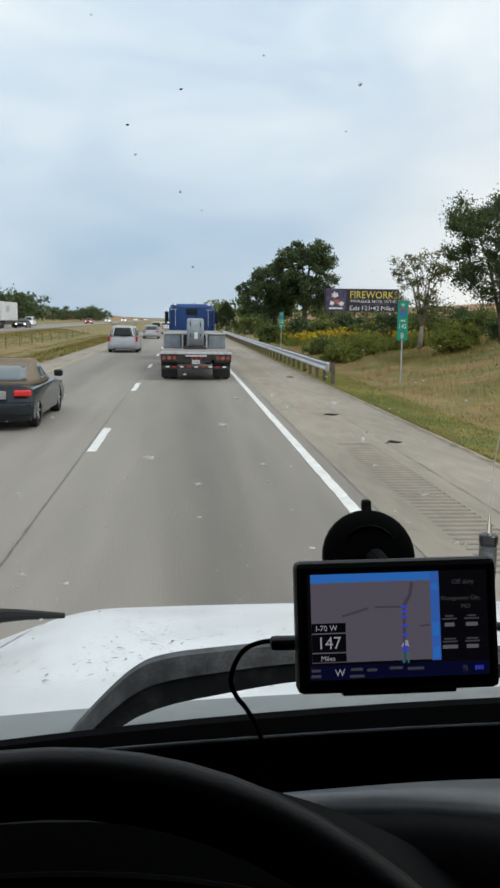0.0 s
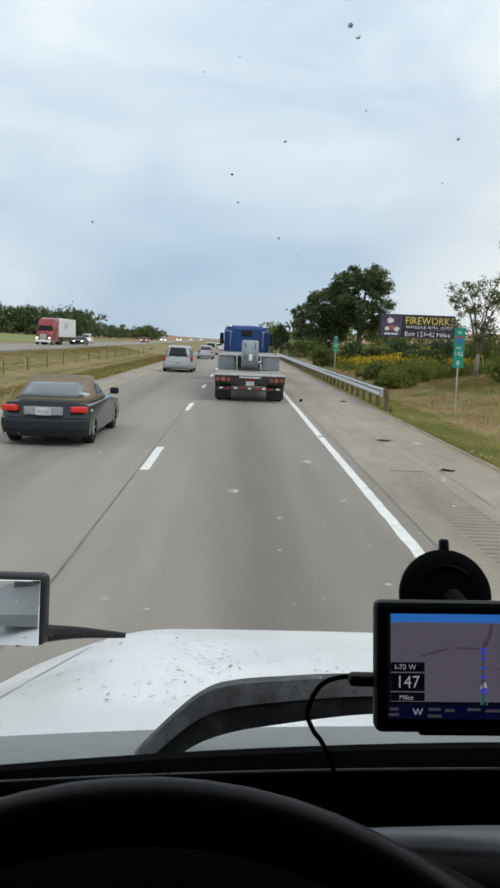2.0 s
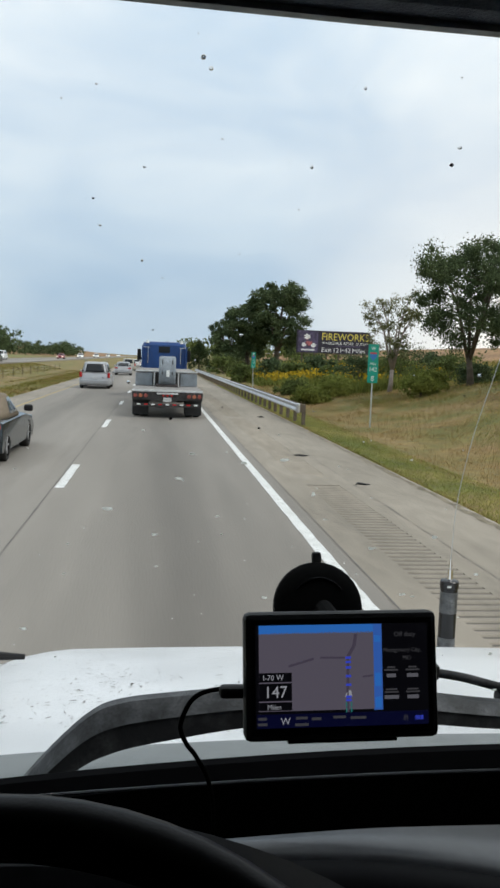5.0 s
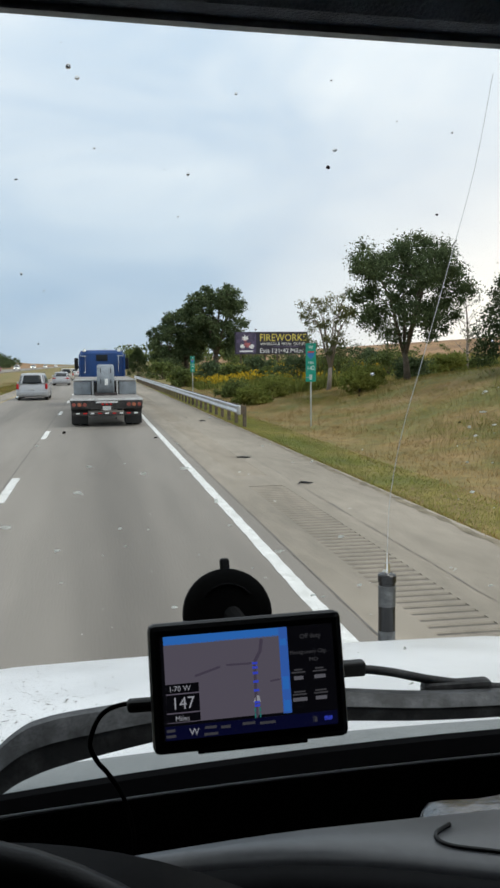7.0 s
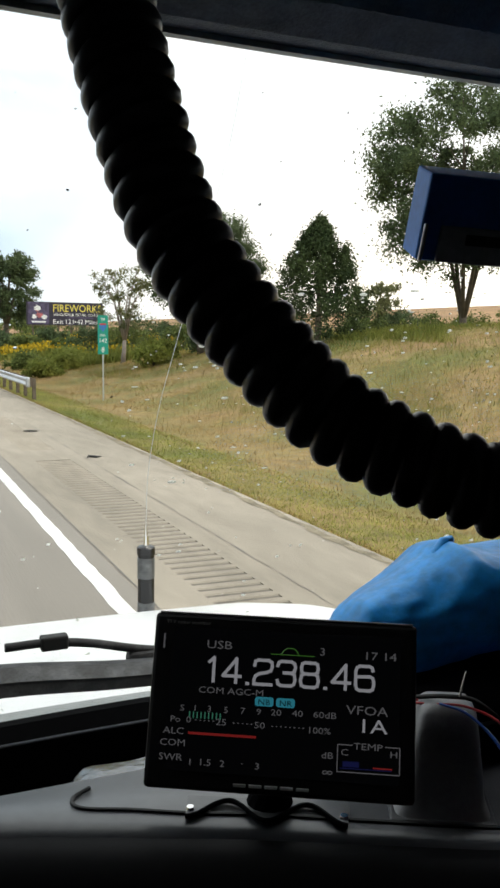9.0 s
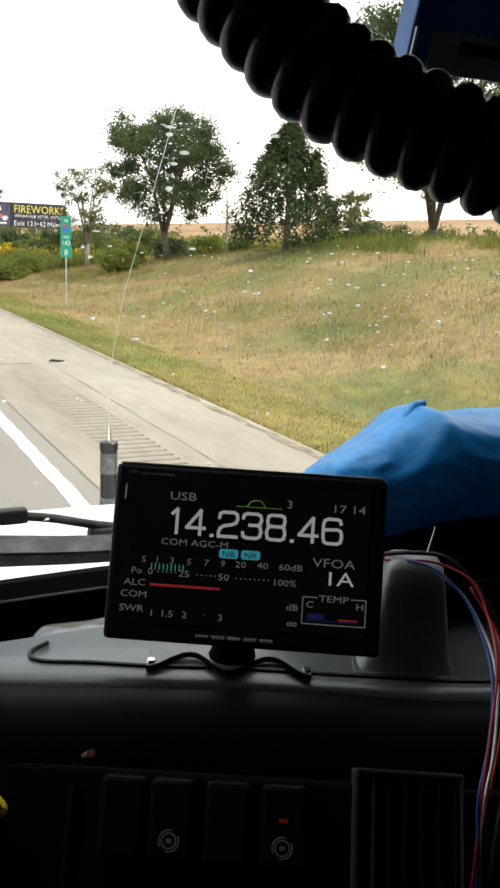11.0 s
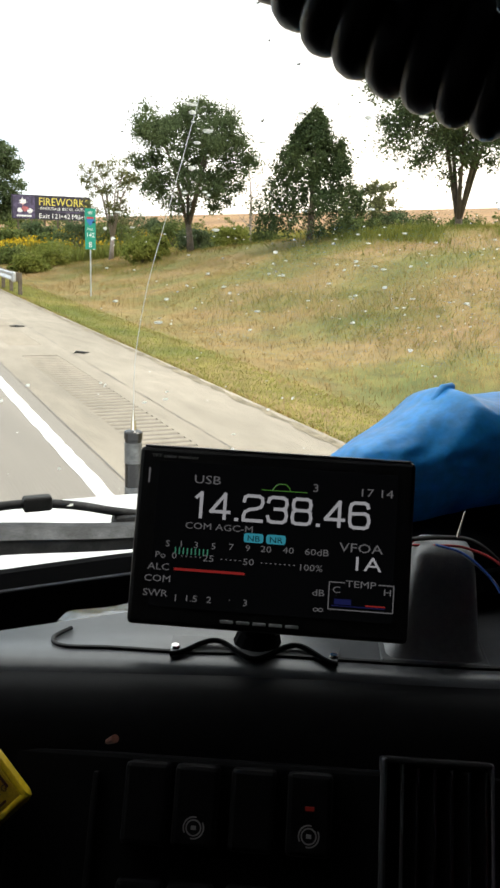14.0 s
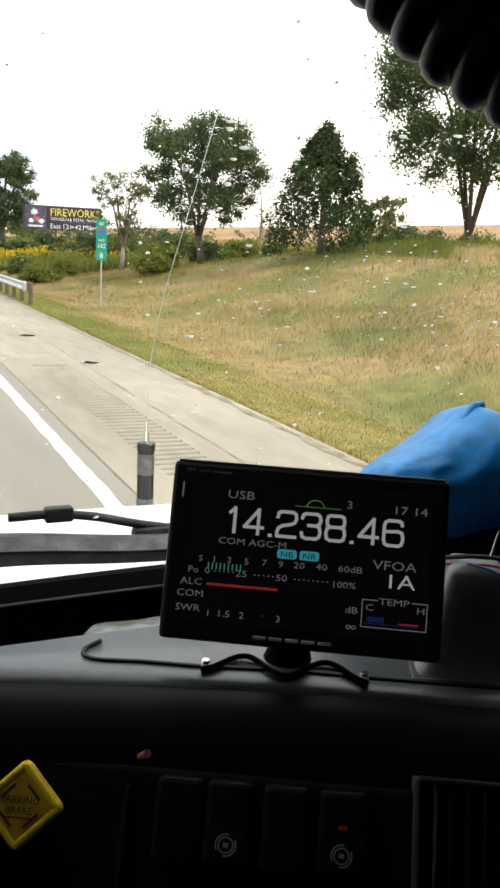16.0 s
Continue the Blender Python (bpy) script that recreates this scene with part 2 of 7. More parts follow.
DUSTY_LAMP = mat("dusty_red_lamp_lens", (0.26, 0.06, 0.045), 0.45, vary=0.2, scale=20)
HEAD_LAMP = mat("headlamp_lit", (0.8, 0.8, 0.75), 0.2, emit=(1, 0.93, 0.75), strength=2.5)
PLATE = mat("pale_plate", (0.55, 0.56, 0.56), 0.5)
GREY_TARP = mat("grey_machine_cover", (0.22, 0.25, 0.28), 0.55, vary=0.15, scale=4)
RUSTY = mat("dusty_dark_frame_steel", (0.055, 0.045, 0.045), 0.7, vary=0.3, scale=4)
DECK = mat("worn_trailer_deck", (0.24, 0.225, 0.21), 0.7, vary=0.2, scale=4, stretch=(6, 0.5, 1))
FRAME_BLACK = mat("grimy_black_trailer_frame", (0.022, 0.021, 0.022), 0.7, vary=0.3, scale=6, second=(0.045, 0.040, 0.038))
BOARD_DARK = mat("billboard_dark_vinyl", (0.022, 0.018, 0.035), 0.6, vary=0.15, scale=1)
BOARD_YELLOW = mat("billboard_yellow", (0.75, 0.62, 0.10), 0.6, vary=0.05, scale=2)
BOARD_WHITE = mat("billboard_white", (0.75, 0.75, 0.75), 0.6, vary=0.05, scale=2)
BOARD_PURPLE = mat("billboard_lilac", (0.075, 0.058, 0.115), 0.6, vary=0.4, scale=2.5)
BOARD_RED = mat("billboard_red_print", (0.42, 0.12, 0.13), 0.6, vary=0.2, scale=2)
SIGN_GREEN = mat("green_sign_sheeting", (0.0, 0.27, 0.19), 0.45, vary=0.06, scale=4)
SIGN_WHITE = mat("white_sign_sheeting", (0.75, 0.77, 0.76), 0.45, vary=0.04, scale=4)
SIGN_BLUE = mat("blue_sign_sheeting", (0.03, 0.16, 0.42), 0.45, vary=0.04, scale=4)
SIGN_RED = mat("red_sign_sheeting", (0.5, 0.04, 0.05), 0.45, vary=0.04, scale=4)
BLUE_CLOTH = mat("bright_blue_bag_fabric", (0.004, 0.31, 0.80), 0.45, vary=0.22, scale=9, bump=0.55, bump_scale=18)
link_ = BLUE_CLOTH.node_tree.links
thin = BLUE_CLOTH.node_tree.nodes.new("ShaderNodeBsdfTranslucent")
thin.inputs["Color"].default_value = (0.02, 0.55, 0.95, 1)
thin_mix = BLUE_CLOTH.node_tree.nodes.new("ShaderNodeMixShader")
thin_mix.inputs["Fac"].default_value = 0.07
link_.new(BLUE_CLOTH.node_tree.nodes["Principled BSDF"].outputs["BSDF"], thin_mix.inputs[1])
link_.new(thin.outputs["BSDF"], thin_mix.inputs[2])
link_.new(thin_mix.outputs["Shader"], BLUE_CLOTH.node_tree.nodes["Material Output"].inputs["Surface"])
BLUE_BOX = mat("blue_card_box", (0.02, 0.20, 0.68), 0.55, vary=0.1, scale=20)
GREY_CARD = mat("grey_card_panel", (0.42, 0.43, 0.44), 0.6, vary=0.15, scale=20)
POD = mat("dark_grey_pod_plastic", (0.30, 0.30, 0.31), 0.55, vary=0.12, scale=20, bump=0.08, bump_scale=700)
RED_WIRE = mat("red_wire", (0.5, 0.02, 0.03), 0.4, vary=0.08, scale=40)
BLUE_WIRE = mat("blue_wire", (0.03, 0.10, 0.42), 0.4, vary=0.08, scale=40)
CORD = mat("satin_black_cord", (0.007, 0.007, 0.009), 0.34, spec=0.45, vary=0.1, scale=30)
YELLOW_KNOB = mat("yellow_brake_knob", (0.85, 0.58, 0.02), 0.45, vary=0.1, scale=40, bump=0.2, bump_scale=150)
SOCKET = mat("brass_toggle", (0.34, 0.15, 0.11), 0.4, 0.3, vary=0.2, scale=40)
CUP = mat("dull_black_cup_rubber", (0.006, 0.006, 0.006), 0.8, spec=0.12, vary=0.2, scale=30)
RIM = mat("worn_black_wheel_rim", (0.006, 0.006, 0.007), 0.42, spec=0.14, vary=0.15, scale=25, bump=0.05, bump_scale=500)
GRIME = mat("grey_dried_bug_grime", (0.16, 0.155, 0.14), 0.9, vary=0.4, scale=90)
TROUGH = mat("matt_black_trough", (0.003, 0.003, 0.0035), 0.95, spec=0.05)
FIELD = mat("ripe_crop_field", (0.25, 0.138, 0.058), 0.95, vary=0.2, scale=0.05, second=(0.32, 0.185, 0.08), bump=0.7, bump_scale=3)
GREEN_FIELD = mat("far_green_field", (0.19, 0.21, 0.05), 0.95, vary=0.15, scale=0.05, second=(0.18, 0.19, 0.06), bump=0.7, bump_scale=3)
SHRED = mat("shredded_tyre_rubber", (0.03, 0.03, 0.03), 0.8, vary=0.2, scale=20)


# ---- building helpers ----
def thing(name, loc, label, category, group="", kind="", rz=0.0, parent=None):
    ob = new(name)
    ob.matrix_basis = pose(*loc, 0, 0, rz)
    ob.empty_display_size = 0.1
    return tagged(ob, label, category, group, kind)


def part(name, bm, material, parent=None, label="", smooth=False):
    me = bpy.data.meshes.new(name)
    bm.normal_update()
    if smooth:
        for ed in bm.edges:
            if smooth == "angle" and len(ed.link_faces) == 2 and ed.calc_face_angle(0) > 0.6:
                ed.smooth = False
        for fc in bm.faces:
            fc.smooth = True
    bm.to_mesh(me)
    bm.free()
    me.materials.append(material)
    ob = new(name, me)
    if parent:
        ob.parent = parent
    if label:
        ob["label"] = label
    return ob


def solo(name, bm, material, label, category, group="", kind="", smooth=False):
    return tagged(part(name, bm, material, None, "", smooth), label, category, group, kind)


def raw(name, verts, faces, material, parent=None, smooth=False):
    me = bpy.data.meshes.new(name)
    me.from_pydata([tuple(v) for v in verts], [], faces)
    me.materials.append(material)
    me.update()
    if smooth:
        me.polygons.foreach_set("use_smooth", [True] * len(me.polygons))
    ob = new(name, me)
    if parent:
        ob.parent = parent
    return ob


def quads(name, arr, material, parent=None):
    """Many loose four-cornered leaves from an array n x 4 x 3."""
    n = len(arr)
    me = bpy.data.meshes.new(name)
    me.vertices.add(n * 4)
    me.vertices.foreach_set("co", np.ascontiguousarray(arr, dtype=np.float32).reshape(-1))
    me.loops.add(n * 4)
    me.loops.foreach_set("vertex_index", np.arange(n * 4, dtype=np.int32))
    me.polygons.add(n)
    me.polygons.foreach_set("loop_start", np.arange(0, n * 4, 4, dtype=np.int32))
    me.polygons.foreach_set("loop_total", np.full(n, 4, dtype=np.int32))
    me.materials.append(material)
    me.update(calc_edges=True)
    ob = new(name, me)
    if parent:
        ob.parent = parent
    return ob


def box(bm, c, s, bevel=0.0, m=None, seg=2):
    r = bmesh.ops.create_cube(bm, size=1)
    vs = r["verts"]
    bmesh.ops.scale(bm, vec=s, verts=vs)
    if bevel:
        es = list({e for v in vs for e in v.link_edges})
        r2 = bmesh.ops.bevel(bm, geom=es, offset=bevel, segments=seg, affect="EDGES", profile=0.5)
        vs = list({v for f in r2["faces"] for v in f.verts} | {v for v in vs if v.is_valid})
    mm = Matrix.Translation(c)
    if m is not None:
        mm = mm @ m
    bmesh.ops.transform(bm, matrix=mm, verts=vs)
    return vs


def bbox(c, s, bevel=0.0, m=None, seg=2):
    bm = bmesh.new()
    box(bm, c, s, bevel, m, seg)
    return bm


def cyl(bm, a, b, r0, r1=None, seg=16, cap=True):
    a, b = Vector(a), Vector(b)
    r1 = r0 if r1 is None else r1
    d = b - a
    q = d.to_track_quat("Z", "Y").to_matrix().to_4x4()
    r = bmesh.ops.create_cone(bm, cap_ends=cap, segments=seg, radius1=r0, radius2=r1, depth=d.length)
    bmesh.ops.transform(bm, matrix=Matrix.Translation((a + b) / 2) @ q, verts=r["verts"])
    return r["verts"]


def bcyl(a, b, r0, r1=None, seg=16):
    bm = bmesh.new()
    cyl(bm, a, b, r0, r1, seg)
    return bm


def tube(bm, pts, radii, seg=8, cap=True):
    pts = [Vector(p) for p in pts]
    if not hasattr(radii, "__len__"):
        radii = [radii] * len(pts)
    rings, side = [], None
    for i, p in enumerate(pts):
        d = (pts[min(i + 1, len(pts) - 1)] - pts[max(i - 1, 0)]).normalized()
        if side is None:
            side = d.orthogonal().normalized()
        side = (side - d * side.dot(d)).normalized()
        up = d.cross(side)
        rings.append([bm.verts.new(p + radii[i] * (math.cos(a) * side + math.sin(a) * up))
                      for a in [2 * math.pi * k / seg for k in range(seg)]])
    for a, b in zip(rings, rings[1:]):
        for k in range(seg):
            bm.faces.new((a[k], a[(k + 1) % seg], b[(k + 1) % seg], b[k]))
    if cap:
        bm.faces.new(rings[0][::-1])
        bm.faces.new(rings[-1])
    return rings


def btube(pts, radii, seg=8):
    bm = bmesh.new()
    tube(bm, pts, radii, seg)
    return bm


def curve_points(ctrl, n=40):
    """Catmull-Rom through the control points."""
    p = [Vector(c) for c in ctrl]
    p = [2 * p[0] - p[1]] + p + [2 * p[-1] - p[-2]]
    out = []
    for i in range(1, len(p) - 2):
        for k in range(n):
            t = k / n
            a, b, c, d = p[i - 1], p[i], p[i + 1], p[i + 2]
            out.append(0.5 * ((2 * b) + (c - a) * t + (2 * a - 5 * b + 4 * c - d) * t * t + (3 * b - 3 * c + d - a) * t ** 3))
    out.append(p[-2])
    return out


def prism(bm, outline, axis, a, b):
    """An outline in the two other axes, pushed from a to b along the axis."""
    def at(u, v, w):
        return {"x": (w, u, v), "y": (u, w, v), "z": (u, v, w)}[axis]
    va = [bm.verts.new(at(u, v, a)) for u, v in outline]
    vb = [bm.verts.new(at(u, v, b)) for u, v in outline]
    n = len(outline)
    fs = [bm.faces.new(va), bm.faces.new(vb[::-1])]
    for i in range(n):
        fs.append(bm.faces.new((va[i], vb[i], vb[(i + 1) % n], va[(i + 1) % n])))
    bmesh.ops.recalc_face_normals(bm, faces=fs)
    return va + vb


def bprism(outline, axis, a, b, bevel=0.0):
    bm = bmesh.new()
    prism(bm, outline, axis, a, b)
    if bevel:
        bmesh.ops.bevel(bm, geom=list(bm.edges), offset=bevel, segments=2, affect="EDGES", profile=0.5)
    return bm


def loft(bm, rings, close=True, caps=True):
    vr = [[bm.verts.new(p) for p in r] for r in rings]
    n = len(vr[0])
    fs = []
    for a, b in zip(vr, vr[1:]):
        for k in range(n if close else n - 1):
            fs.append(bm.faces.new((a[k], a[(k + 1) % n], b[(k + 1) % n], b[k])))
    if caps and close:
        fs.append(bm.faces.new(vr[0][::-1]))
        fs.append(bm.faces.new(vr[-1]))
    bmesh.ops.recalc_face_normals(bm, faces=fs)
    return vr


def text_bm(body, size, m=None, squeeze=1.0, depth=0.0, align="LEFT"):
    """Lettering in the built-in font, as a flat mesh in its own x-y plane."""
    cu = bpy.data.curves.new("letters", "FONT")
    cu.body, cu.size, cu.align_x, cu.extrude = body, size, align, depth
    cu.resolution_u = 2
    tmp = bpy.data.objects.new("letters", cu)
    scene.collection.objects.link(tmp)
    dg = bpy.context.evaluated_depsgraph_get()
    me = bpy.data.meshes.new_from_object(tmp.evaluated_get(dg))
    bm = bmesh.new()
    bm.from_mesh(me)
    bpy.data.objects.remove(tmp)
    bpy.data.meshes.remove(me)
    bpy.data.curves.remove(cu)
    bmesh.ops.scale(bm, vec=(squeeze, 1, 1), verts=bm.verts)
    if m is not None:
        bmesh.ops.transform(bm, matrix=m, verts=bm.verts)
    return bm


def smooth(a, b, x):
    t = min(1, max(0, (x - a) / (b - a)))
    return t * t * (3 - 2 * t)


def height(x, y):
    """The lie of the land beside the road."""
    z = -0.06
    if x > 4.6:
        z += -0.25 * smooth(4.6, 8.5, x) + (3.1 - 1.7 * smooth(26, 62, y)) * smooth(6, 22, x) + 0.06 * min(230, max(0, x - 28))
        z += 0.10 * noise.noise((x * 0.25, y * 0.12, 1.7)) * smooth(5, 9, x)
    elif -7.4 > x > -21.5:
        z += -0.7 * math.sin(math.pi * (x + 7.4) / -14.1) ** 2 + 0.35 * smooth(-12, -21.5, x)
    elif x <= -21.5:
        z += 0.35 + 6.5 * smooth(-34, -300, x)
    return z

# ---- lane surface: concrete darkened by oil along the middle of each lane ----
LANES = CONCRETE.copy()
LANES.name = "worn_concrete_lanes"
nt = LANES.node_tree
tc = nt.nodes.new("ShaderNodeTexCoord")
sx = nt.nodes.new("ShaderNodeSeparateXYZ")
wob = nt.nodes.new("ShaderNodeTexNoise")
wob.inputs["Scale"].default_value = 0.25
nt.links.new(tc.outputs["Object"], wob.inputs["Vector"])
add = nt.nodes.new("ShaderNodeMath")
add.operation = "MULTIPLY_ADD"
add.inputs[1].default_value = 0.35
nt.links.new(wob.outputs["Fac"], add.inputs[0])
nt.links.new(tc.outputs["Object"], sx.inputs["Vector"])
nt.links.new(sx.outputs["X"], add.inputs[2])
span = nt.nodes.new("ShaderNodeMapRange")
span.inputs["From Min"].default_value = -6.3
span.inputs["From Max"].default_value = 1.85
nt.links.new(add.outputs["Value"], span.inputs["Value"])
oil = nt.nodes.new("ShaderNodeValToRGB")
oil.color_ramp.interpolation = "EASE"
stops = ((0.0, 1.0), (0.16, 1.0), (0.27, 0.80), (0.38, 1.0), (0.60, 1.0), (0.68, 0.95), (0.785, 0.72), (0.88, 0.95), (1.0, 1.0))
for k, (p, v) in enumerate(stops):
    el = oil.color_ramp.elements[k] if k < 1 else (oil.color_ramp.elements[-1] if k == len(stops) - 1 else oil.color_ramp.elements.new(p))
    el.position, el.color = p, (v, v, v, 1)
nt.links.new(span.outputs["Result"], oil.inputs["Fac"])
bs = nt.nodes["Principled BSDF"]
old = bs.inputs["Base Color"].links[0].from_socket
mul = nt.nodes.new("ShaderNodeMix")
mul.data_type, mul.blend_type = "RGBA", "MULTIPLY"
mul.inputs["Factor"].default_value = 1.0
nt.links.new(old, mul.inputs["A"])
nt.links.new(oil.outputs["Color"], mul.inputs["B"])
nt.links.new(mul.outputs["Result"], bs.inputs["Base Color"])


# ---- ground and road ----
def ground_sheet():
    xs = sorted(set([-3000, -1500, -800, -400, -300, -200, -140, -100, -70, -50, -40, -34, -27, -21.5, -19, -16.5, -14, -11.5, -9, -7.4, -6, -2, 2,
                     4.5] + [4.7 + 0.7 * k for k in range(32)] + [29, 34, 40, 50, 65, 85, 110, 150, 200, 280, 420, 700, 1400, 3000]))
    ys = sorted(set([-3000, -800, -200, -60, -20] + [-8 + 1.6 * k for k in range(60)] + [92 + 8 * k for k in range(14)]
                    + [220, 260, 320, 400, 520, 700, 1000, 1600, 3000]))
    verts = [(x, y, height(x, y)) for y in ys for x in xs]
    nx = len(xs)
    faces = [(j * nx + i, j * nx + i + 1, (j + 1) * nx + i + 1, (j + 1) * nx + i) for j in range(len(ys) - 1) for i in range(nx - 1)]
    return tagged(raw("ground", verts, faces, SOIL, smooth=True), "rolling roadside ground under dry grass and weeds", "ground", kind="structure")


ground_sheet()
Y0, Y1 = -40.0, 1500.0


def strip(name, x0, x1, z, material, label, y0=Y0, y1=Y1, thick=0.25, cat="road"):
    bm = bmesh.new()
    n = 60
    ys = [y0 + (y1 - y0) * (k / n) ** 2 for k in range(n + 1)]
    loft(bm, [[(x0, y, z - thick), (x0, y, z), (x1, y, z), (x1, y, z - thick)] for y in ys])
    return solo(name, bm, material, label, cat, kind="structure")


strip("road", -6.3, 1.85, 0.0, LANES, "worn grey concrete carriageway of two lanes")
strip("pavement", 1.85, 2.36, 0.0, SHOULDER, "pale asphalt strip beside the edge line", cat="pavement")
strip("pavement", 3.0, 4.62, 0.0, SHOULDER, "pale worn asphalt hard shoulder", cat="pavement")
strip("pavement", -7.4, -6.3, 0.0, SHOULDER, "narrow asphalt shoulder beside the median", cat="pavement")
strip("road", -33.0, -22.0, 0.45, CONCRETE, "opposite concrete carriageway beyond the median", y0=20)

# rumble strip: grooves milled across the shoulder, their shade painted as dark beds
ribs, beds = bmesh.new(), bmesh.new()
y = -5.0
while y < 90:
    gap = (y % 17) > 15.6
    if gap:
        box(ribs, (2.68, y + 0.10, -0.05), (0.64, 0.20, 0.1))
    else:
        prism(ribs, [(y, -0.1), (y, -0.012), (y + 0.015, 0.0), (y + 0.115, 0.0), (y + 0.13, -0.012), (y + 0.13, -0.1)], "x", 2.36, 3.0)
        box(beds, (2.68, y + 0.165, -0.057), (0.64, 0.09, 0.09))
    y += 0.20
solo("rumble_strip", ribs, SHOULDER, "grooved rumble strip milled into the asphalt shoulder", "rumble strip", kind="structure")
solo("rumble_strip_grooves", beds, GROOVE, "dark beds of the rumble strip grooves, their shade put into the colour", "rumble strip", kind="structure")
strip("pavement", 2.36, 3.0, -0.1, SHOULDER, "asphalt bed below the rumble strip", y0=-40, thick=0.2, cat="pavement")
strip("pavement", 2.36, 3.0, 0.0, SHOULDER, "far asphalt shoulder past the rumble strip", y0=90, thick=0.2, cat="pavement")


def paint(name, x, w, y0, y1, material, label, wob=0.012, n=None):
    """A painted stripe with worn, uneven edges."""
    rnd = random.Random(int(x * 100 + y0 * 7))
    n = n or max(6, int((min(y1, 120) - y0) / 0.25))
    ys = [y0 + (min(y1, 120) - y0) * k / n for k in range(n + 1)] + ([y1] if y1 > 120 else [])
    verts, faces = [], []
    for k, yy in enumerate(ys):
        a, b = rnd.uniform(-wob, wob), rnd.uniform(-wob, wob)
        verts += [(x - w / 2 + a, yy, 0.004), (x + w / 2 + b, yy, 0.004)]
        if k:
            faces.append((2 * k - 2, 2 * k - 1, 2 * k + 1, 2 * k))
    return tagged(raw(name, verts, faces, material), label, "road marking", kind="structure")


paint("trim", 1.59, 0.155, -20, 1400, WHITE_LINE, "worn solid white edge line", wob=0.008)
paint("trim", -6.05, 0.12, -20, 1400, YELLOW_LINE, "faded solid yellow edge line")
for k in range(24):
    ob = paint("trim", -2.02, 0.16, 2.2 + 12.6 * k, 5.4 + 12.6 * k, WHITE_LINE, "worn white lane dash", wob=0.007)
    ob["group"] = "lane dashes"
paint("trim", -2.13, 0.026, -20, 300, TAR, "dark tar-filled joint between the lanes", wob=0.005)
paint("trim", 1.87, 0.022, -20, 300, TAR, "dark joint beside the edge line", wob=0.004)
DIRT = mat("dark_washed_dirt", (0.19, 0.16, 0.11), 0.95, vary=0.3, scale=3, second=(0.26, 0.22, 0.155))
paint("trim", 4.50, 0.13, -5, 110, DIRT, "dark washed dirt along the grass edge of the shoulder", wob=0.05)
paint("trim", 3.30, 0.011, -5, 60, TAR, "thin dark crack along the shoulder", wob=0.012)
# shreds of tyre on the shoulder
rnd = random.Random(5)
for k, (sx, sy, ln) in enumerate(((3.05, 20.5, 0.34), (3.45, 15.9, 0.26), (3.7, 34, 0.3))):
    pts = [(sx + ln * (i / 4 - 0.5) + 0.02 * rnd.uniform(-1, 1), sy + 0.05 * rnd.uniform(-1, 1), 0.02 + 0.012 * rnd.random()) for i in range(5)]
    solo("tyre_shred", btube(pts, [0.012, 0.022, 0.026, 0.02, 0.01], 6), SHRED, "torn black strip of tyre tread on the shoulder", "debris", "tyre shreds")


# ---- plants ----
def blades(name, xr, yr, n, hgt, width, material, label, seed, cond=None, category="grass", lean=0.5):
    rg = np.random.default_rng(seed)
    out = []
    x = rg.uniform(xr[0], xr[1], n)
    # more of them close by
    y = yr[0] + (yr[1] - yr[0]) * rg.random(n) ** 1.5
    keep = np.ones(n, bool)
    if cond is not None:
        keep = np.array([cond(a, b) for a, b in zip(x, y)])
    x, y = x[keep], y[keep]
    n = len(x)
    z = np.array([height(a, b) for a, b in zip(x, y)])
    base = np.stack([x, y, z - 0.02], 1)
    a = rg.uniform(0, 2 * np.pi, n)
    far = 1 + np.clip(y, 0, 120) / 60
    w = (width * rg.uniform(0.5, 1.3, n) * far)[:, None]
    h = (hgt * rg.uniform(0.5, 1.25, n))[:, None]
    s = np.stack([np.cos(a), np.sin(a), np.zeros(n)], 1)
    tip = base + h * np.stack([lean * rg.normal(0, 0.5, n), lean * rg.normal(0, 0.5, n), np.ones(n)], 1)
    arr = np.stack([base - s * w, base + s * w, tip + s * w * 0.25, tip - s * w * 0.25], 1)
    ob = quads(name, arr, material)
    # grass takes the light like the turf it stands in
    up = rg.normal(0, 0.18, (n, 3)) + np.array([0, 0, 1.0])
    up = np.repeat(up / np.linalg.norm(up, axis=1)[:, None], 4, axis=0)
    ob.data.normals_split_custom_set_from_vertices(up.tolist())
    return tagged(ob, label, category, kind="stuff")


def patch(f, cut, seed):
    return lambda x, y: noise.noise((x * f, y * f * 0.6, seed)) > cut


blades("mown_verge_grass", (4.55, 6.5), (3, 75), 110000, 0.048, 0.0060, GRASS_VERGE, "short mown yellow-green verge grass along the shoulder", 1)
blades("mown_verge_grass", (5.6, 9.0), (3, 75), 30000, 0.045, 0.0060, GRASS_DRY, "cut dry grass lying on the verge", 2, patch(0.45, 0.12, 3.3), lean=1.5)
blades("verge_edge_tufts", (4.38, 4.78), (3, 60), 9000, 0.090, 0.0056, GRASS_DRY, "ragged dry tufts creeping over the shoulder edge", 16, lambda x, y: x > 4.60 - 0.20 * (noise.noise((y * 1.3, 2.0, 0.5)) + 0.4 * noise.noise((y * 4.1, 7.0, 0.5))), lean=0.9)
blades("verge_edge_tufts", (4.42, 4.85), (3, 60), 9000, 0.072, 0.0056, GRASS_VERGE, "green tufts along the shoulder edge", 17, lambda x, y: x > 4.62 - 0.20 * noise.noise((y * 1.1, 5.0, 1.5)), lean=0.9)
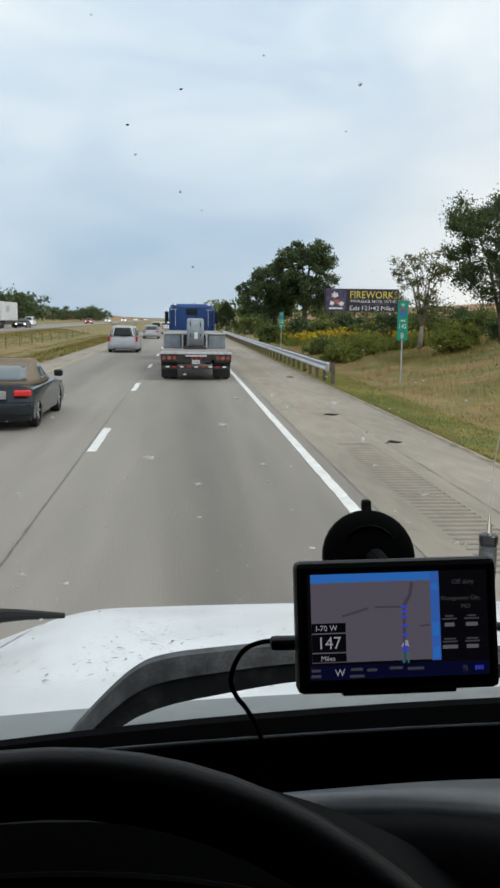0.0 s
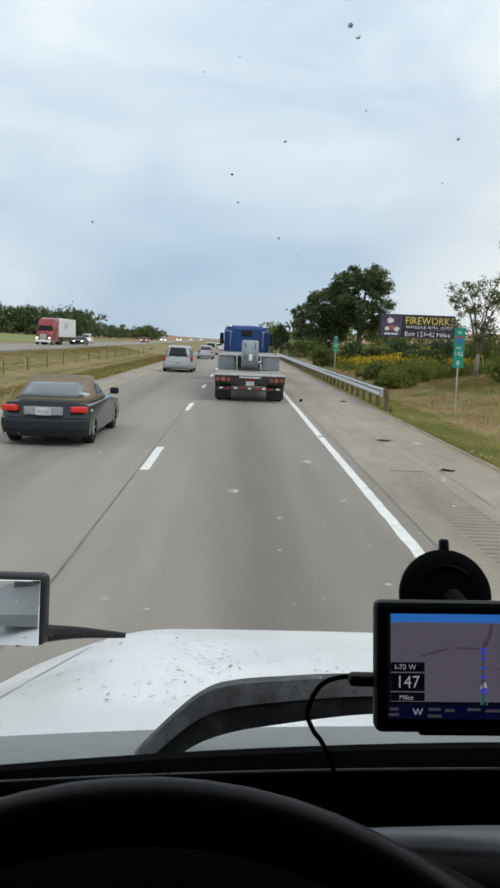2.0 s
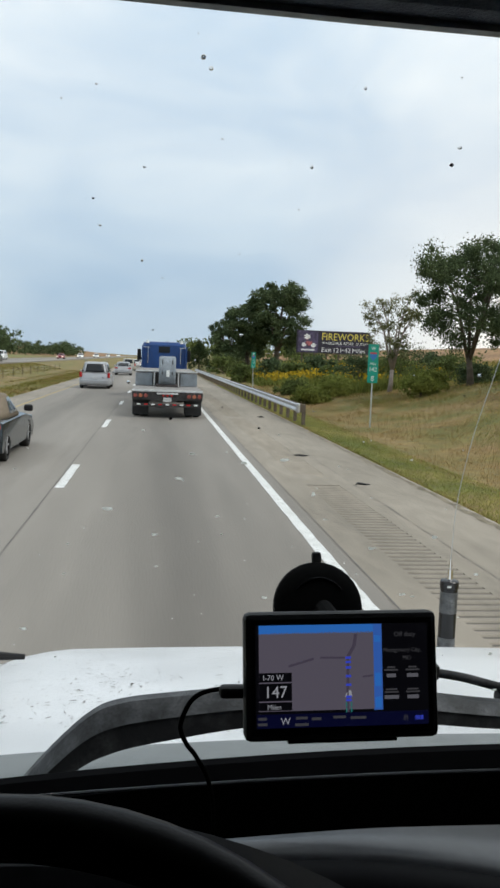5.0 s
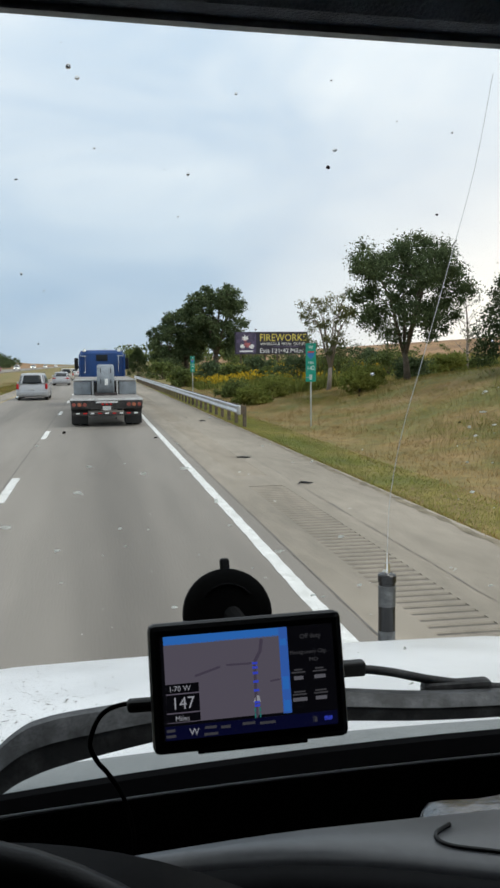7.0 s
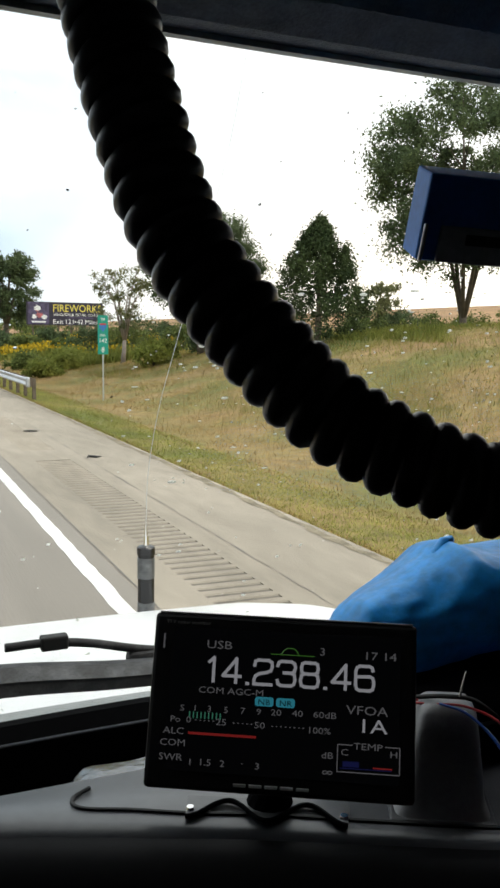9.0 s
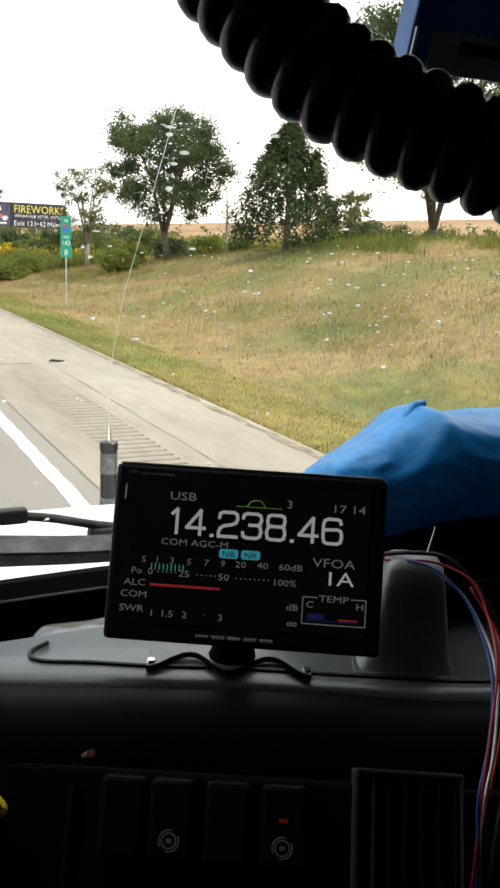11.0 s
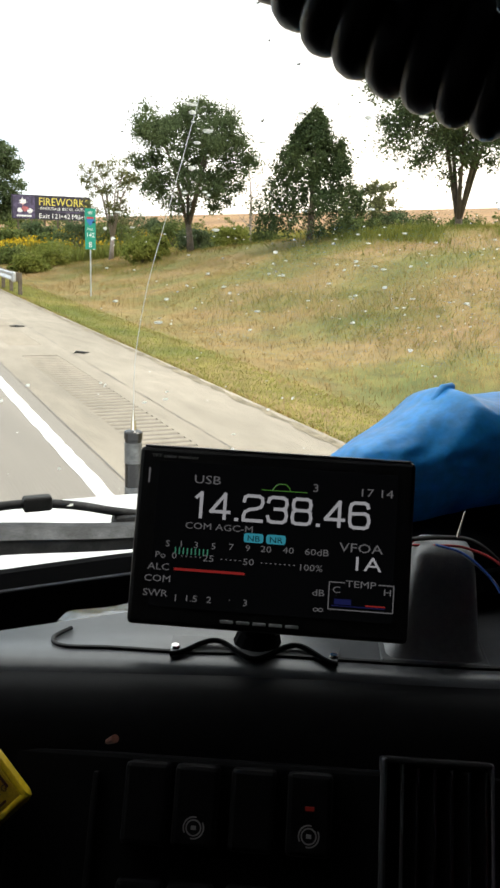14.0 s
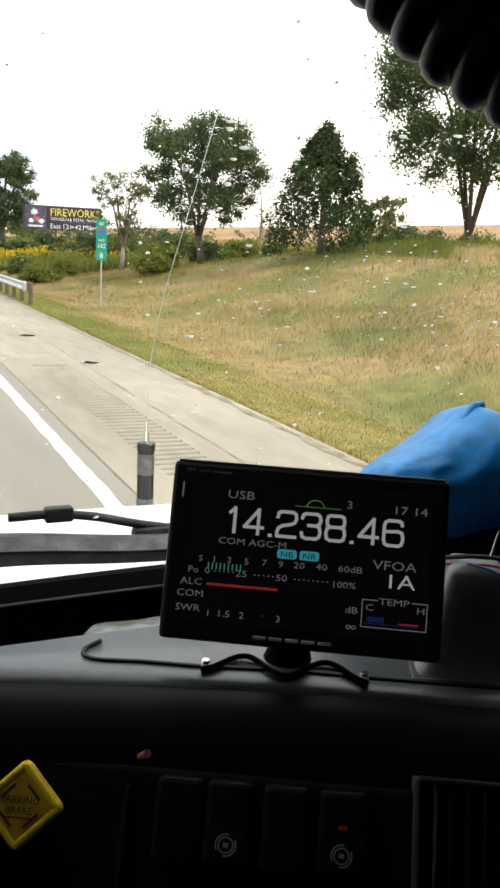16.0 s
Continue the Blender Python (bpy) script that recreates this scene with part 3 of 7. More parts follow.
blades("tall_dry_grass", (7.6, 34), (4, 90), 36000, 0.120, 0.0042, GRASS_DRY, "tall dry tawny grass on the bank", 3, lambda x, y: noise.noise((x * 0.16, y * 0.07, 7.7)) > -0.25 + 0.045 * (x - 8))
blades("tall_green_grass", (8.2, 34), (4, 90), 36000, 0.112, 0.0048, GRASS_GREEN, "tall yellow-green grass on the bank", 4, lambda x, y: noise.noise((x * 0.12, y * 0.07, 1.1)) > 0.18 - 0.03 * x)
blades("bank_grass", (6.1, 15), (4, 80), 62000, 0.080, 0.0060, GRASS_DRY, "short tawny grass covering the foot of the bank", 14)
blades("bank_grass", (10.5, 36), (4, 80), 62000, 0.088, 0.0060, GRASS_GREEN, "short yellow-green grass covering the top of the bank", 15)
blades("rank_grass", (6.7, 22), (4, 70), 120000, 0.135, 0.0026, GRASS_DRY, "rank tawny grass standing in clumps on the bank", 21, patch(0.75, 0.02, 8.8), lean=0.9)
blades("rank_grass", (9.0, 32), (4, 80), 120000, 0.150, 0.0030, GRASS_GREEN, "rank olive-green grass standing in clumps on the bank", 22, patch(0.6, 0.04, 12.4), lean=0.9)
blades("roadside_weeds", (9.5, 34), (5, 130), 40000, 0.180, 0.0084, WEED, "dense green weeds on the bank", 5, lambda x, y: noise.noise((x * 0.13, y * 0.07, 5.2)) > 0.30 - 0.028 * (x - 8), "weeds", 0.8)
blades("roadside_weeds", (17.5, 30), (19, 33), 26000, 0.30, 0.010, WEED, "rank green weeds on the upper bank", 23, patch(0.35, -0.05, 3.1), "weeds", 0.7)
blades("roadside_weeds", (9.5, 30), (8, 46), 70000, 0.20, 0.0042, WEED, "olive-green weeds standing in patches on the bank", 24, patch(0.22, 0.12, 9.4), "weeds", 1.2)
blades("far_rough_grass", (12, 75), (80, 260), 30000, 0.7, 0.03, GRASS_GREEN, "rough grass of the far verge", 6)
blades("median_grass", (-21.3, -7.5), (8, 150), 60000, 0.09, 0.012, GRASS_GREEN, "mown green-brown median grass", 7)
blades("median_dry_grass", (-21.3, -7.5), (8, 150), 40000, 0.09, 0.012, GRASS_DRY, "dry patches in the median grass", 8, patch(0.2, 0.0, 2.0))
blades("goldenrod", (9.0, 24), (56, 118), 14000, 0.8, 0.026, WEED, "green goldenrod stalks in flower", 9, patch(0.12, -0.05, 4.0), "wild flowers")


def flower_heads(name, xr, yr, n, seed, cond, label):
    rg = np.random.default_rng(seed)
    arr = []
    for k in range(n):
        x, y = rg.uniform(*xr), rg.uniform(*yr)
        if not cond(x, y):
            continue
        z = height(x, y) + rg.uniform(0.6, 1.05)
        for j in range(4):
            a = rg.uniform(0, 6.28)
            r = rg.uniform(0.03, 0.075)
            c = np.array([x, y, z]) + rg.normal(0, 0.06, 3)
            u = np.array([math.cos(a), math.sin(a), 0.3]) * r
            v = np.array([-math.sin(a) * 0.3, math.cos(a) * 0.3, 1.0]) * r
            arr.append([c - u - v, c + u - v, c + u + v, c - u + v])
    return tagged(quads(name, np.array(arr), GOLD), label, "wild flowers", kind="stuff")


flower_heads("goldenrod_flowers", (9.5, 24), (60, 120), 3200, 10, patch(0.12, -0.05, 4.0), "yellow goldenrod flower heads in a drift below the trees")



def leaf_cloud(rg, centres, radii, per, size, squash=0.8):
    """Leaves scattered in the shells of many small clumps."""
    out = []
    for c, r in zip(centres, radii):
        d = rg.normal(0, 1, (per, 3))
        d /= np.linalg.norm(d, axis=1)[:, None]
        p = np.asarray(c) + d * (r * np.minimum(1.5, np.abs(rg.normal(0.55, 0.33, per))))[:, None] * np.array([1, 1, squash])
        out.append(p)
    p = np.concatenate(out)
    n = len(p)
    u = rg.normal(0, 1, (n, 3))
    u /= np.linalg.norm(u, axis=1)[:, None]
    v = np.cross(u, rg.normal(0, 1, (n, 3)))
    v /= np.linalg.norm(v, axis=1)[:, None]
    s = (size * rg.uniform(0.6, 1.4, n))[:, None]
    u, v = u * s, v * s * 0.6
    return np.stack([p - u, p - v * 0.9, p + u, p + v * 0.9], 1)


def limbs(rg, bm, base, top_h, r0, lean, spread, count, crown_low):
    """A tapered, slightly crooked trunk with forking limbs; returns the limb ends."""
    b = Vector(base)
    pts = [b + Vector((lean[0] * f + 0.05 * top_h * rg.normal(0, 0.4) * f, lean[1] * f, top_h * f)) for f in (0, 0.12, 0.3, 0.5, 0.72, 0.92)]
    tube(bm, pts, [r0 * 1.35, r0, r0 * 0.85, r0 * 0.62, r0 * 0.38, r0 * 0.12], 9)
    ends = []
    for k in range(count):
        f = crown_low + (0.9 - crown_low) * (k + rg.random()) / count
        i = f / 0.92 * 5
        s = pts[min(4, int(i))].lerp(pts[min(5, int(i) + 1)], i - int(i))
        a = 2.4 * k + rg.normal(0, 0.4)
        ln = spread * rg.uniform(0.6, 1.05) * (1.1 - 0.55 * (f - crown_low))
        d = Vector((math.cos(a), math.sin(a), rg.uniform(0.35, 0.9)))
        m1 = s + d * ln * 0.5 + Vector((0, 0, 0.05 * ln))
        e1 = s + d * ln + Vector((0, 0, rg.uniform(0, 0.2) * ln))
        rr = r0 * 0.36 * (1.15 - f)
        tube(bm, [s, m1, e1], [rr, rr * 0.6, rr * 0.2], 5)
        ends += [m1, e1]
        for j in range(2):
            e2 = m1 + Vector((rg.normal(0, 0.5), rg.normal(0, 0.5), rg.uniform(0.1, 0.6))) * ln * 0.6
            tube(bm, [m1, (m1 + e2) / 2 + Vector((0, 0, 0.04 * ln)), e2], [rr * 0.5, rr * 0.32, rr * 0.1], 4)
            ends.append(e2)
    ends.append(pts[-1])
    return ends


def tree(x, y, hgt, spread, leaf, label, seed, bare=False, per=130, leaf_size=0.17, crown_low=0.3, trunk=0.3, clump=0.19, lean=(0, 0), count=16, wood=None):
    rg = np.random.default_rng(seed)
    t = thing("tree", (x, y, height(x, y) - 0.1), label, "tree", "roadside trees")
    bm = bmesh.new()
    ends = limbs(rg, bm, (0, 0, 0), hgt, trunk, lean, spread, count, crown_low)
    part("trunk", bm, wood or BARK, t, smooth=True)
    if not bare:
        cs, rs = [], []
        for e in ends:
            for j in range(2):
                cs.append(np.array(e) + rg.normal(0, spread * 0.10, 3))
                rs.append(spread * clump * rg.uniform(0.7, 1.35))
        quads("crown", leaf_cloud(rg, cs, rs, per, leaf_size), leaf, t)
    return t


def forked_tree(x, y, hgt, rad, leaf, label, seed, fork=0.2, low=0.25, stems=4, clumps=70, per=120, leaf_size=0.1, trunk=0.2, clump=0.26, taper=0.0, wood=None):
    """A trunk that forks low into several stems, under a rounded crown of leaf clumps with gaps."""
    rg = np.random.default_rng(seed)
    t = thing("tree", (x, y, height(x, y) - 0.1), label, "tree", "roadside trees")
    bm = bmesh.new()
    zc, hz = hgt * (1 + low) / 2, hgt * (1 - low) / 2
    f0 = Vector((0.04 * hgt * rg.normal(0, 0.5), 0, hgt * fork))
    tube(bm, [(0, 0, 0), f0 * 0.5 + Vector((0.02, 0, 0)), f0], [trunk * 1.3, trunk, trunk * 0.9], 9)
    ends = []
    for k in range(stems):
        a = 6.2832 * k / stems + rg.normal(0, 0.3)
        e = Vector((0.62 * rad * math.cos(a), 0.62 * rad * math.sin(a), hgt * rg.uniform(0.78, 0.95)))
        m = f0.lerp(e, 0.45) + Vector((0, 0, 0.10 * hgt))
        tube(bm, [f0 - Vector((0, 0, 0.04 * hgt)), m, e], [trunk * 0.62, trunk * 0.38, trunk * 0.08], 7)
        for q in range(5):
            s0 = (f0.lerp(m, 0.4 + 0.6 * rg.random()) if q < 2 else m.lerp(e, rg.random() * 0.8))
            b = a + rg.normal(0, 1.1)
            tip = s0 + Vector((math.cos(b) * rad * rg.uniform(0.25, 0.6), math.sin(b) * rad * rg.uniform(0.25, 0.6), hgt * rg.uniform(0.04, 0.16)))
            tube(bm, [s0, s0.lerp(tip, 0.5) + Vector((0, 0, 0.015 * hgt)), tip], [trunk * 0.22, trunk * 0.14, trunk * 0.04], 5)
            ends.append(tip)
        ends.append(e)
    part("trunk", bm, wood or BARK, t, smooth=True)
    cs, rs = [np.array(e) for e in ends], [rad * clump * rg.uniform(0.6, 1.0) for e in ends]
    for k in range(clumps):
        d = rg.normal(0, 1, 3)
        d /= np.linalg.norm(d)
        q = rg.uniform(0.45, 1.0) ** 0.6
        w = 1 - taper * max(0.0, d[2])
        lump = 1 + 0.22 * noise.noise((2.2 * d[0] + seed, 2.2 * d[1], 2.2 * d[2]))
        cs.append(np.array([rad * d[0] * q * w * lump, rad * d[1] * q * w * lump, zc + hz * d[2] * q * lump]))
        rs.append(rad * clump * rg.uniform(0.5, 1.1))
    quads("crown", leaf_cloud(rg, cs, rs, per, leaf_size), leaf, t)
    return t


def cedar(x, y, hgt, rad, label, seed):
    rg = np.random.default_rng(seed)
    t = thing("cedar_tree", (x, y, height(x, y) - 0.1), label, "tree")
    part("trunk", btube([(0, 0, 0), (0.05, 0, hgt * 0.5), (0, 0, hgt * 0.95)], [0.16, 0.1, 0.02], 8), BARK, t)
    cs, rs = [], []
    for k in range(330):
        f = rg.random() ** 0.8
        prof = (1 - f) ** 0.78 * (0.72 + 0.28 * min(1, f / 0.2)) * (1 + 0.08 * math.sin(11 * f + seed))
        a = rg.uniform(0, 6.28)
        r = rad * prof * rg.uniform(0.5, 1.12)
        cs.append((r * math.cos(a), r * math.sin(a), hgt * (0.03 + 0.95 * f)))
        rs.append((0.42 - 0.25 * f) * rg.uniform(0.8, 1.5) * rad / 2.6)
    quads("crown", leaf_cloud(rg, cs, rs, 120, 0.058, 1.3), CEDAR, t)
    return t


def shrub(x, y, hgt, rad, leaf, seed, label="dense green roadside shrub in leaf", per=90, size=0.085):
    rg = np.random.default_rng(seed)
    t = thing("shrub", (x, y, height(x, y) - 0.05), label, "shrub", "roadside shrubs")
    bm = bmesh.new()
    cs, rs = [], []
    for k in range(9):
        a = rg.uniform(0, 6.28)
        e = Vector((rad * 0.7 * math.cos(a) * rg.random(), rad * 0.7 * math.sin(a) * rg.random(), hgt * rg.uniform(0.5, 0.9)))
        tube(bm, [(0, 0, 0), e * 0.5 + Vector((0.03, 0, 0.1)), e], [0.03, 0.02, 0.008], 5)
        cs.append(e)
        rs.append(0.4 * rad)
    for k in range(26):
        a, f = rg.uniform(0, 6.28), rg.random()
        r = rad * math.sqrt(rg.random()) * (1 - 0.5 * f)
        cs.append((r * math.cos(a), r * math.sin(a), hgt * (0.12 + 0.78 * f)))
        rs.append(0.27 * rad * rg.uniform(0.6, 1.3))
    part("stems", bm, BARK, t)
    quads("foliage", leaf_cloud(rg, cs, rs, per, size), leaf, t)
    return t


# group of trees beside the billboard
forked_tree(11.8, 150, 8.6, 3.6, LEAF_DARK, "small round dark-leaved tree at the end of the tree group", 21, leaf_size=0.17, per=150, trunk=0.25, clumps=60, low=0.15)
forked_tree(15.6, 152, 11.6, 4.6, LEAF_DARK, "dark leafy tree beside a larger one", 22, leaf_size=0.19, per=170, trunk=0.40, clumps=80, low=0.15)
forked_tree(20.0, 149, 14.2, 5.8, LEAF_DARK, "tall spreading dark-leaved tree beside the billboard", 23, leaf_size=0.20, per=200, trunk=0.5, stems=5, clumps=100, low=0.16)
cedar(7.6, 165, 5.5, 3.2, "small dark conical cedar far down the verge", 25)
# trees on the bank
forked_tree(16.6, 46, 8.0, 3.2, LEAF_DARK, "round-crowned leafy green tree with a forked trunk on the bank", 36, fork=0.2, low=0.27, clumps=140, per=280, leaf_size=0.068, trunk=0.17)
forked_tree(14.0, 53, 6.2, 2.0, LEAF_PALE, "slender thin-leaved tree beside a fuller one", 37, fork=0.25, low=0.3, stems=5, clumps=26, per=100, leaf_size=0.065, trunk=0.13, wood=BARE)
cedar(17.6, 34, 5.4, 2.9, "dense dark green cedar on the grassy bank", 31)
tree(26.3, 60, 6.4, 1.8, LEAF_PALE, "bare grey dead tree on the bank", 32, bare=True, trunk=0.13, crown_low=0.3, wood=BARE)
forked_tree(36.0, 60, 5.2, 2.5, LEAF_PALE, "young tree with pale grey-green leaves on the bank", 33, fork=0.12, low=0.05, clumps=60, per=90, leaf_size=0.11, trunk=0.12, taper=0.5)
forked_tree(27.0, 36.3, 12.8, 5.0, LEAF_DARK, "tall leafy dark green tree with several slender stems on the bank", 34, fork=0.1, low=0.24, stems=5, clumps=230, per=270, leaf_size=0.082, trunk=0.19, clump=0.24)
for sx, sy, sh, sr, lf in ((27.5, 60, 1.5, 1.6, LEAF_MID), (24, 58, 1.6, 1.7, LEAF_MID), (30, 52, 1.7, 1.9, LEAF_MID), (34, 57, 2.4, 2.4, LEAF_MID), (37, 58, 2.9, 2.6, LEAF_DARK), (40, 58, 2.6, 2.6, LEAF_MID), (43, 57, 2.2, 2.4, LEAF_MID),
                           (21.5, 52, 1.3, 1.5, WEED), (8.6, 50, 0.85, 1.3, WEED), (10.4, 54, 1.0, 1.7, WEED), (9.4, 62, 1.1, 1.8, LEAF_MID), (12.0, 60, 1.2, 1.8, WEED), (15.2, 66, 2.4, 2.4, LEAF_DARK), (17.6, 64, 2.2, 2.3, LEAF_MID), (19.6, 69, 2.8, 2.8, LEAF_DARK), (22.4, 66, 2.2, 2.4, LEAF_MID), (18.4, 50, 1.2, 1.4, LEAF_DARK), (15, 75, 1.4, 1.7, LEAF_MID), (13, 84, 1.8, 2.2, LEAF_MID), (8.8, 92, 1.8, 2.2, LEAF_MID), (11.5, 88, 2.2, 2.2, LEAF_DARK), (17, 92, 2.0, 2.2, LEAF_DARK),
                           (21.5, 92, 1.4, 2.0, LEAF_DARK), (23.5, 96, 1.8, 2.0, LEAF_MID), (9.5, 130, 2.6, 3.0, LEAF_MID), (11.5, 145, 3, 3.5, LEAF_DARK), (16, 160, 4, 5, LEAF_DARK),
                           (13.2, 44, 1.1, 1.3, WEED), (14.5, 47, 1.2, 1.4, WEED), (31, 29, 1.3, 1.5, LEAF_MID), (36, 112, 2.4, 2.0, LEAF_DARK)):
    shrub(sx, sy, sh, sr, lf, int(sx * 13 + sy), size=0.085 if sy < 70 else 0.16, per=95 if sy < 70 else 60)


def far_woods(name, x0, x1, y0, y1, n, hgt, leaf, label, seed, bed=0):
    rg = np.random.default_rng(seed)
    cs, rs = [], []
    for k in range(n):
        x, y = rg.uniform(x0, x1), rg.uniform(y0, y1)
        h = hgt * rg.uniform(0.6, 1.15)
        z = height(x, y)
        for j in range(7):
            cs.append((x + rg.normal(0, hgt * 0.28), y + rg.normal(0, hgt * 0.28), z + h * rg.uniform(0.15, 0.9)))
            rs.append(hgt * rg.uniform(0.16, 0.3))
    return tagged(quads(name, leaf_cloud(rg, cs, rs, 40, hgt * 0.055), leaf), label, "trees", kind="stuff")


far_woods("far_woods", -150, -62, 340, 390, 170, 11, LEAF_DARK, "distant line of dark trees across the fields", 41)
far_woods("far_woods", -78, -40, 430, 520, 60, 7, LEAF_DARK, "lower distant trees at the edge of the fields", 42)
far_woods("far_woods", 6, 60, 240, 420, 46, 8, LEAF_MID, "far hedgerow trees along the road", 43)
far_woods("hilltop_bushes", 22, 60, 122, 160, 26, 2.2, LEAF_MID, "low bushes along the top of the bank", 44)
far_woods("hilltop_bushes", 30, 46, 32, 60, 16, 1.6, LEAF_MID, "bushes on the brow of the bank", 45)


def field(name, x0, x1, y0, y1, up, material, label):
    bm = bmesh.new()
    nx, ny = 14, 10
    vs = [[bm.verts.new((x0 + (x1 - x0) * i / nx, y0 + (y1 - y0) * j / ny, height(x0 + (x1 - x0) * i / nx, y0 + (y1 - y0) * j / ny) + ((up + 0.3) * smooth(-0.2, 3, j) * smooth(-0.2, 1.2, i) - 0.3 if x1 > 0 else up * smooth(0, 4, j) * smooth(0, 3, nx - i))))
           for i in range(nx + 1)] for j in range(ny + 1)]
    for j in range(ny):
        for i in range(nx):
            bm.faces.new((vs[j][i], vs[j][i + 1], vs[j + 1][i + 1], vs[j + 1][i]))
    return solo(name, bm, material, label, "field", kind="structure", smooth=True)


field("crop_field", 42, 700, 20, 700, 2.7, FIELD, "ripe brown crop field on the rise beyond the bank")
field("green_field", -330, -42, 60, 330, 0.4, GREEN_FIELD, "flat green field beyond the opposite carriageway")
field("crop_field", -420, -30, 420, 1100, 4.5, FIELD, "brown ripe field on a far low hill")


# ---- roadside things ----
def w_rail(y0, y1, x):
    g = thing("guard_rail", (x, y0, 0), "galvanised steel W-beam guard rail on dark posts beside the shoulder", "guard rail")
    prof = [(0.0, 0.72), (0.05, 0.70), (0.06, 0.66), (0.02, 0.60), (0.0, 0.57), (0.02, 0.54), (0.06, 0.48), (0.05, 0.44), (0.0, 0.42)]
    L4 = 3.81
    n = int((y1 - y0) / L4)
    for k in range(n):
        bm = bmesh.new()
        a, b = k * L4, (k + 1) * L4 + 0.05
        ring = lambda yy, o: [(-px - o, yy, pz) for px, pz in prof] + [(-px - o + 0.006, yy, pz) for px, pz in prof[::-1]]
        loft(bm, [ring(a, 0.004 * (k % 2)), ring(b, 0.004 * (k % 2))])
        part("beam", bm, STEEL, g)
        for j in range(2):
            yy = a + L4 * j / 2
            zg = height(x + 0.2, y0 + yy)
            part("post", bbox((0.22, yy, (0.70 + zg) / 2 - 0.1), (0.12, 0.15, 0.9 - zg), 0.006), POST_WOOD, g)
            part("spacer_block", bbox((0.08, yy, 0.57), (0.15, 0.12, 0.34), 0.006), POST_WOOD, g)
    part("end_terminal", bbox((-0.02, -0.15, 0.57), (0.12, 0.32, 0.36), 0.05), STEEL, g)
    return g


w_rail(31.5, 118, 4.75)

# low fence posts in the median
for k in range(16):
    fx, fy = -15.6, 44 + 6.5 * k
    bm = bmesh.new()
    prism(bm, [(-0.03, -0.03), (0.03, -0.03), (0.03, 0.0), (0.0, 0.03), (-0.03, 0.0)], "z", height(fx, fy) - 0.2, height(fx, fy) + 1.05)
    bmesh.ops.translate(bm, vec=(fx, fy, 0), verts=bm.verts)
    solo("fence_post", bm, POST_WOOD, "slim dark post of the median cable fence", "fence post", "median fence posts")
bm = bmesh.new()
for zc in (0.55, 0.8):
    tube(bm, [(-15.6, 44 + 6.5 * k, height(-15.6, 44 + 6.5 * k) + zc) for k in range(16)], 0.006, 5)
solo("fence_cable", bm, STEEL, "twin steel cables of the median fence", "cable")


def billboard(x0, x1, y, z0, z1):
    w, h = x1 - x0, z1 - z0
    b = thing("billboard", ((x0 + x1) / 2, y, height((x0 + x1) / 2, y)), "dark roadside billboard advertising fireworks in yellow and white letters", "billboard")
    zb = z0 - height((x0 + x1) / 2, y)
    part("panel", bbox((0, 0, zb + h / 2), (w, 0.22, h), 0.03), BOARD_DARK, b)
    for k in range(6):
        px = -w / 2 + w * (k + 0.5) / 6
        part("post", bbox((px, 0.3, (zb + h) / 2 - 0.3), (0.22, 0.22, zb + h), 0.02), POST_WOOD, b)
    part("walkway", bbox((0, -0.45, zb - 0.12), (w, 0.5, 0.06), 0.01), POST_WOOD, b)
    up = Matrix.Rotation(radians(90), 4, "X")

    def words(name, s, size, u, v, m, squeeze=1.0):
        part(name, text_bm(s, size, Matrix.Translation((-w / 2 + u * w, -0.118, zb + v * h)) @ up, squeeze, 0.004), m, b)
    words("headline", "FIREWORKS", h * 0.46, 0.335, 0.585, BOARD_YELLOW, 0.88)
    for wd, u in (("WHOLESALE", 0.345), ("&", 0.585), ("RETAIL", 0.635), ("OUTLET", 0.80)):
        words("second_line", wd, h * 0.175, u, 0.40, BOARD_WHITE, 0.9)
    for wd, u in (("Exit", 0.335), ("121", 0.49), ("\u2022", 0.615), ("42", 0.65), ("Miles", 0.755)):
        words("bottom_line", wd, h * 0.29, u, 0.055, BOARD_WHITE, 1.05)
    part("print_bar", bbox((0.20 * w, -0.118, zb + 0.335 * h), (0.34 * w, 0.012, 0.05 * h)), BOARD_PURPLE, b)
    # pictorial left third: plain shapes in its colours
    part("picture_field", bbox((-0.345 * w, -0.116, zb + 0.5 * h), (0.27 * w, 0.01, 0.94 * h), 0.002), BOARD_PURPLE, b)
    for (u, v, r, m) in ((-0.36, 0.72, 0.13, BOARD_WHITE), (-0.36, 0.66, 0.10, BOARD_RED), (-0.33, 0.42, 0.13, BOARD_RED), (-0.40, 0.36, 0.10, BOARD_WHITE), (-0.27, 0.33, 0.11, BOARD_WHITE)):
        splash = bmesh.new()
        rim = []
        for k in range(26):
            t = 2 * math.pi * k / 26
            q = r * h * (0.75 + 0.55 * noise.noise((3 * math.cos(t) + 9 * u, 3 * math.sin(t), 11 * v)) + (0.28 if k % 2 else 0))
            rim.append((u * w + q * 1.15 * math.cos(t), zb + v * h + q * math.sin(t)))
        loft(splash, [[(px_, yy, pz_) for px_, pz_ in rim] for yy in (-0.117, -0.130 - 0.002 * r)])
        part("print_blob", splash, m, b)
    part("print_bar", bbox((-0.345 * w, -0.122, zb + 0.13 * h), (0.18 * w, 0.012, 0.07 * h)), BOARD_WHITE, b)
    return b


billboard(19.6, 30.4, 125, 3.5, 6.7)


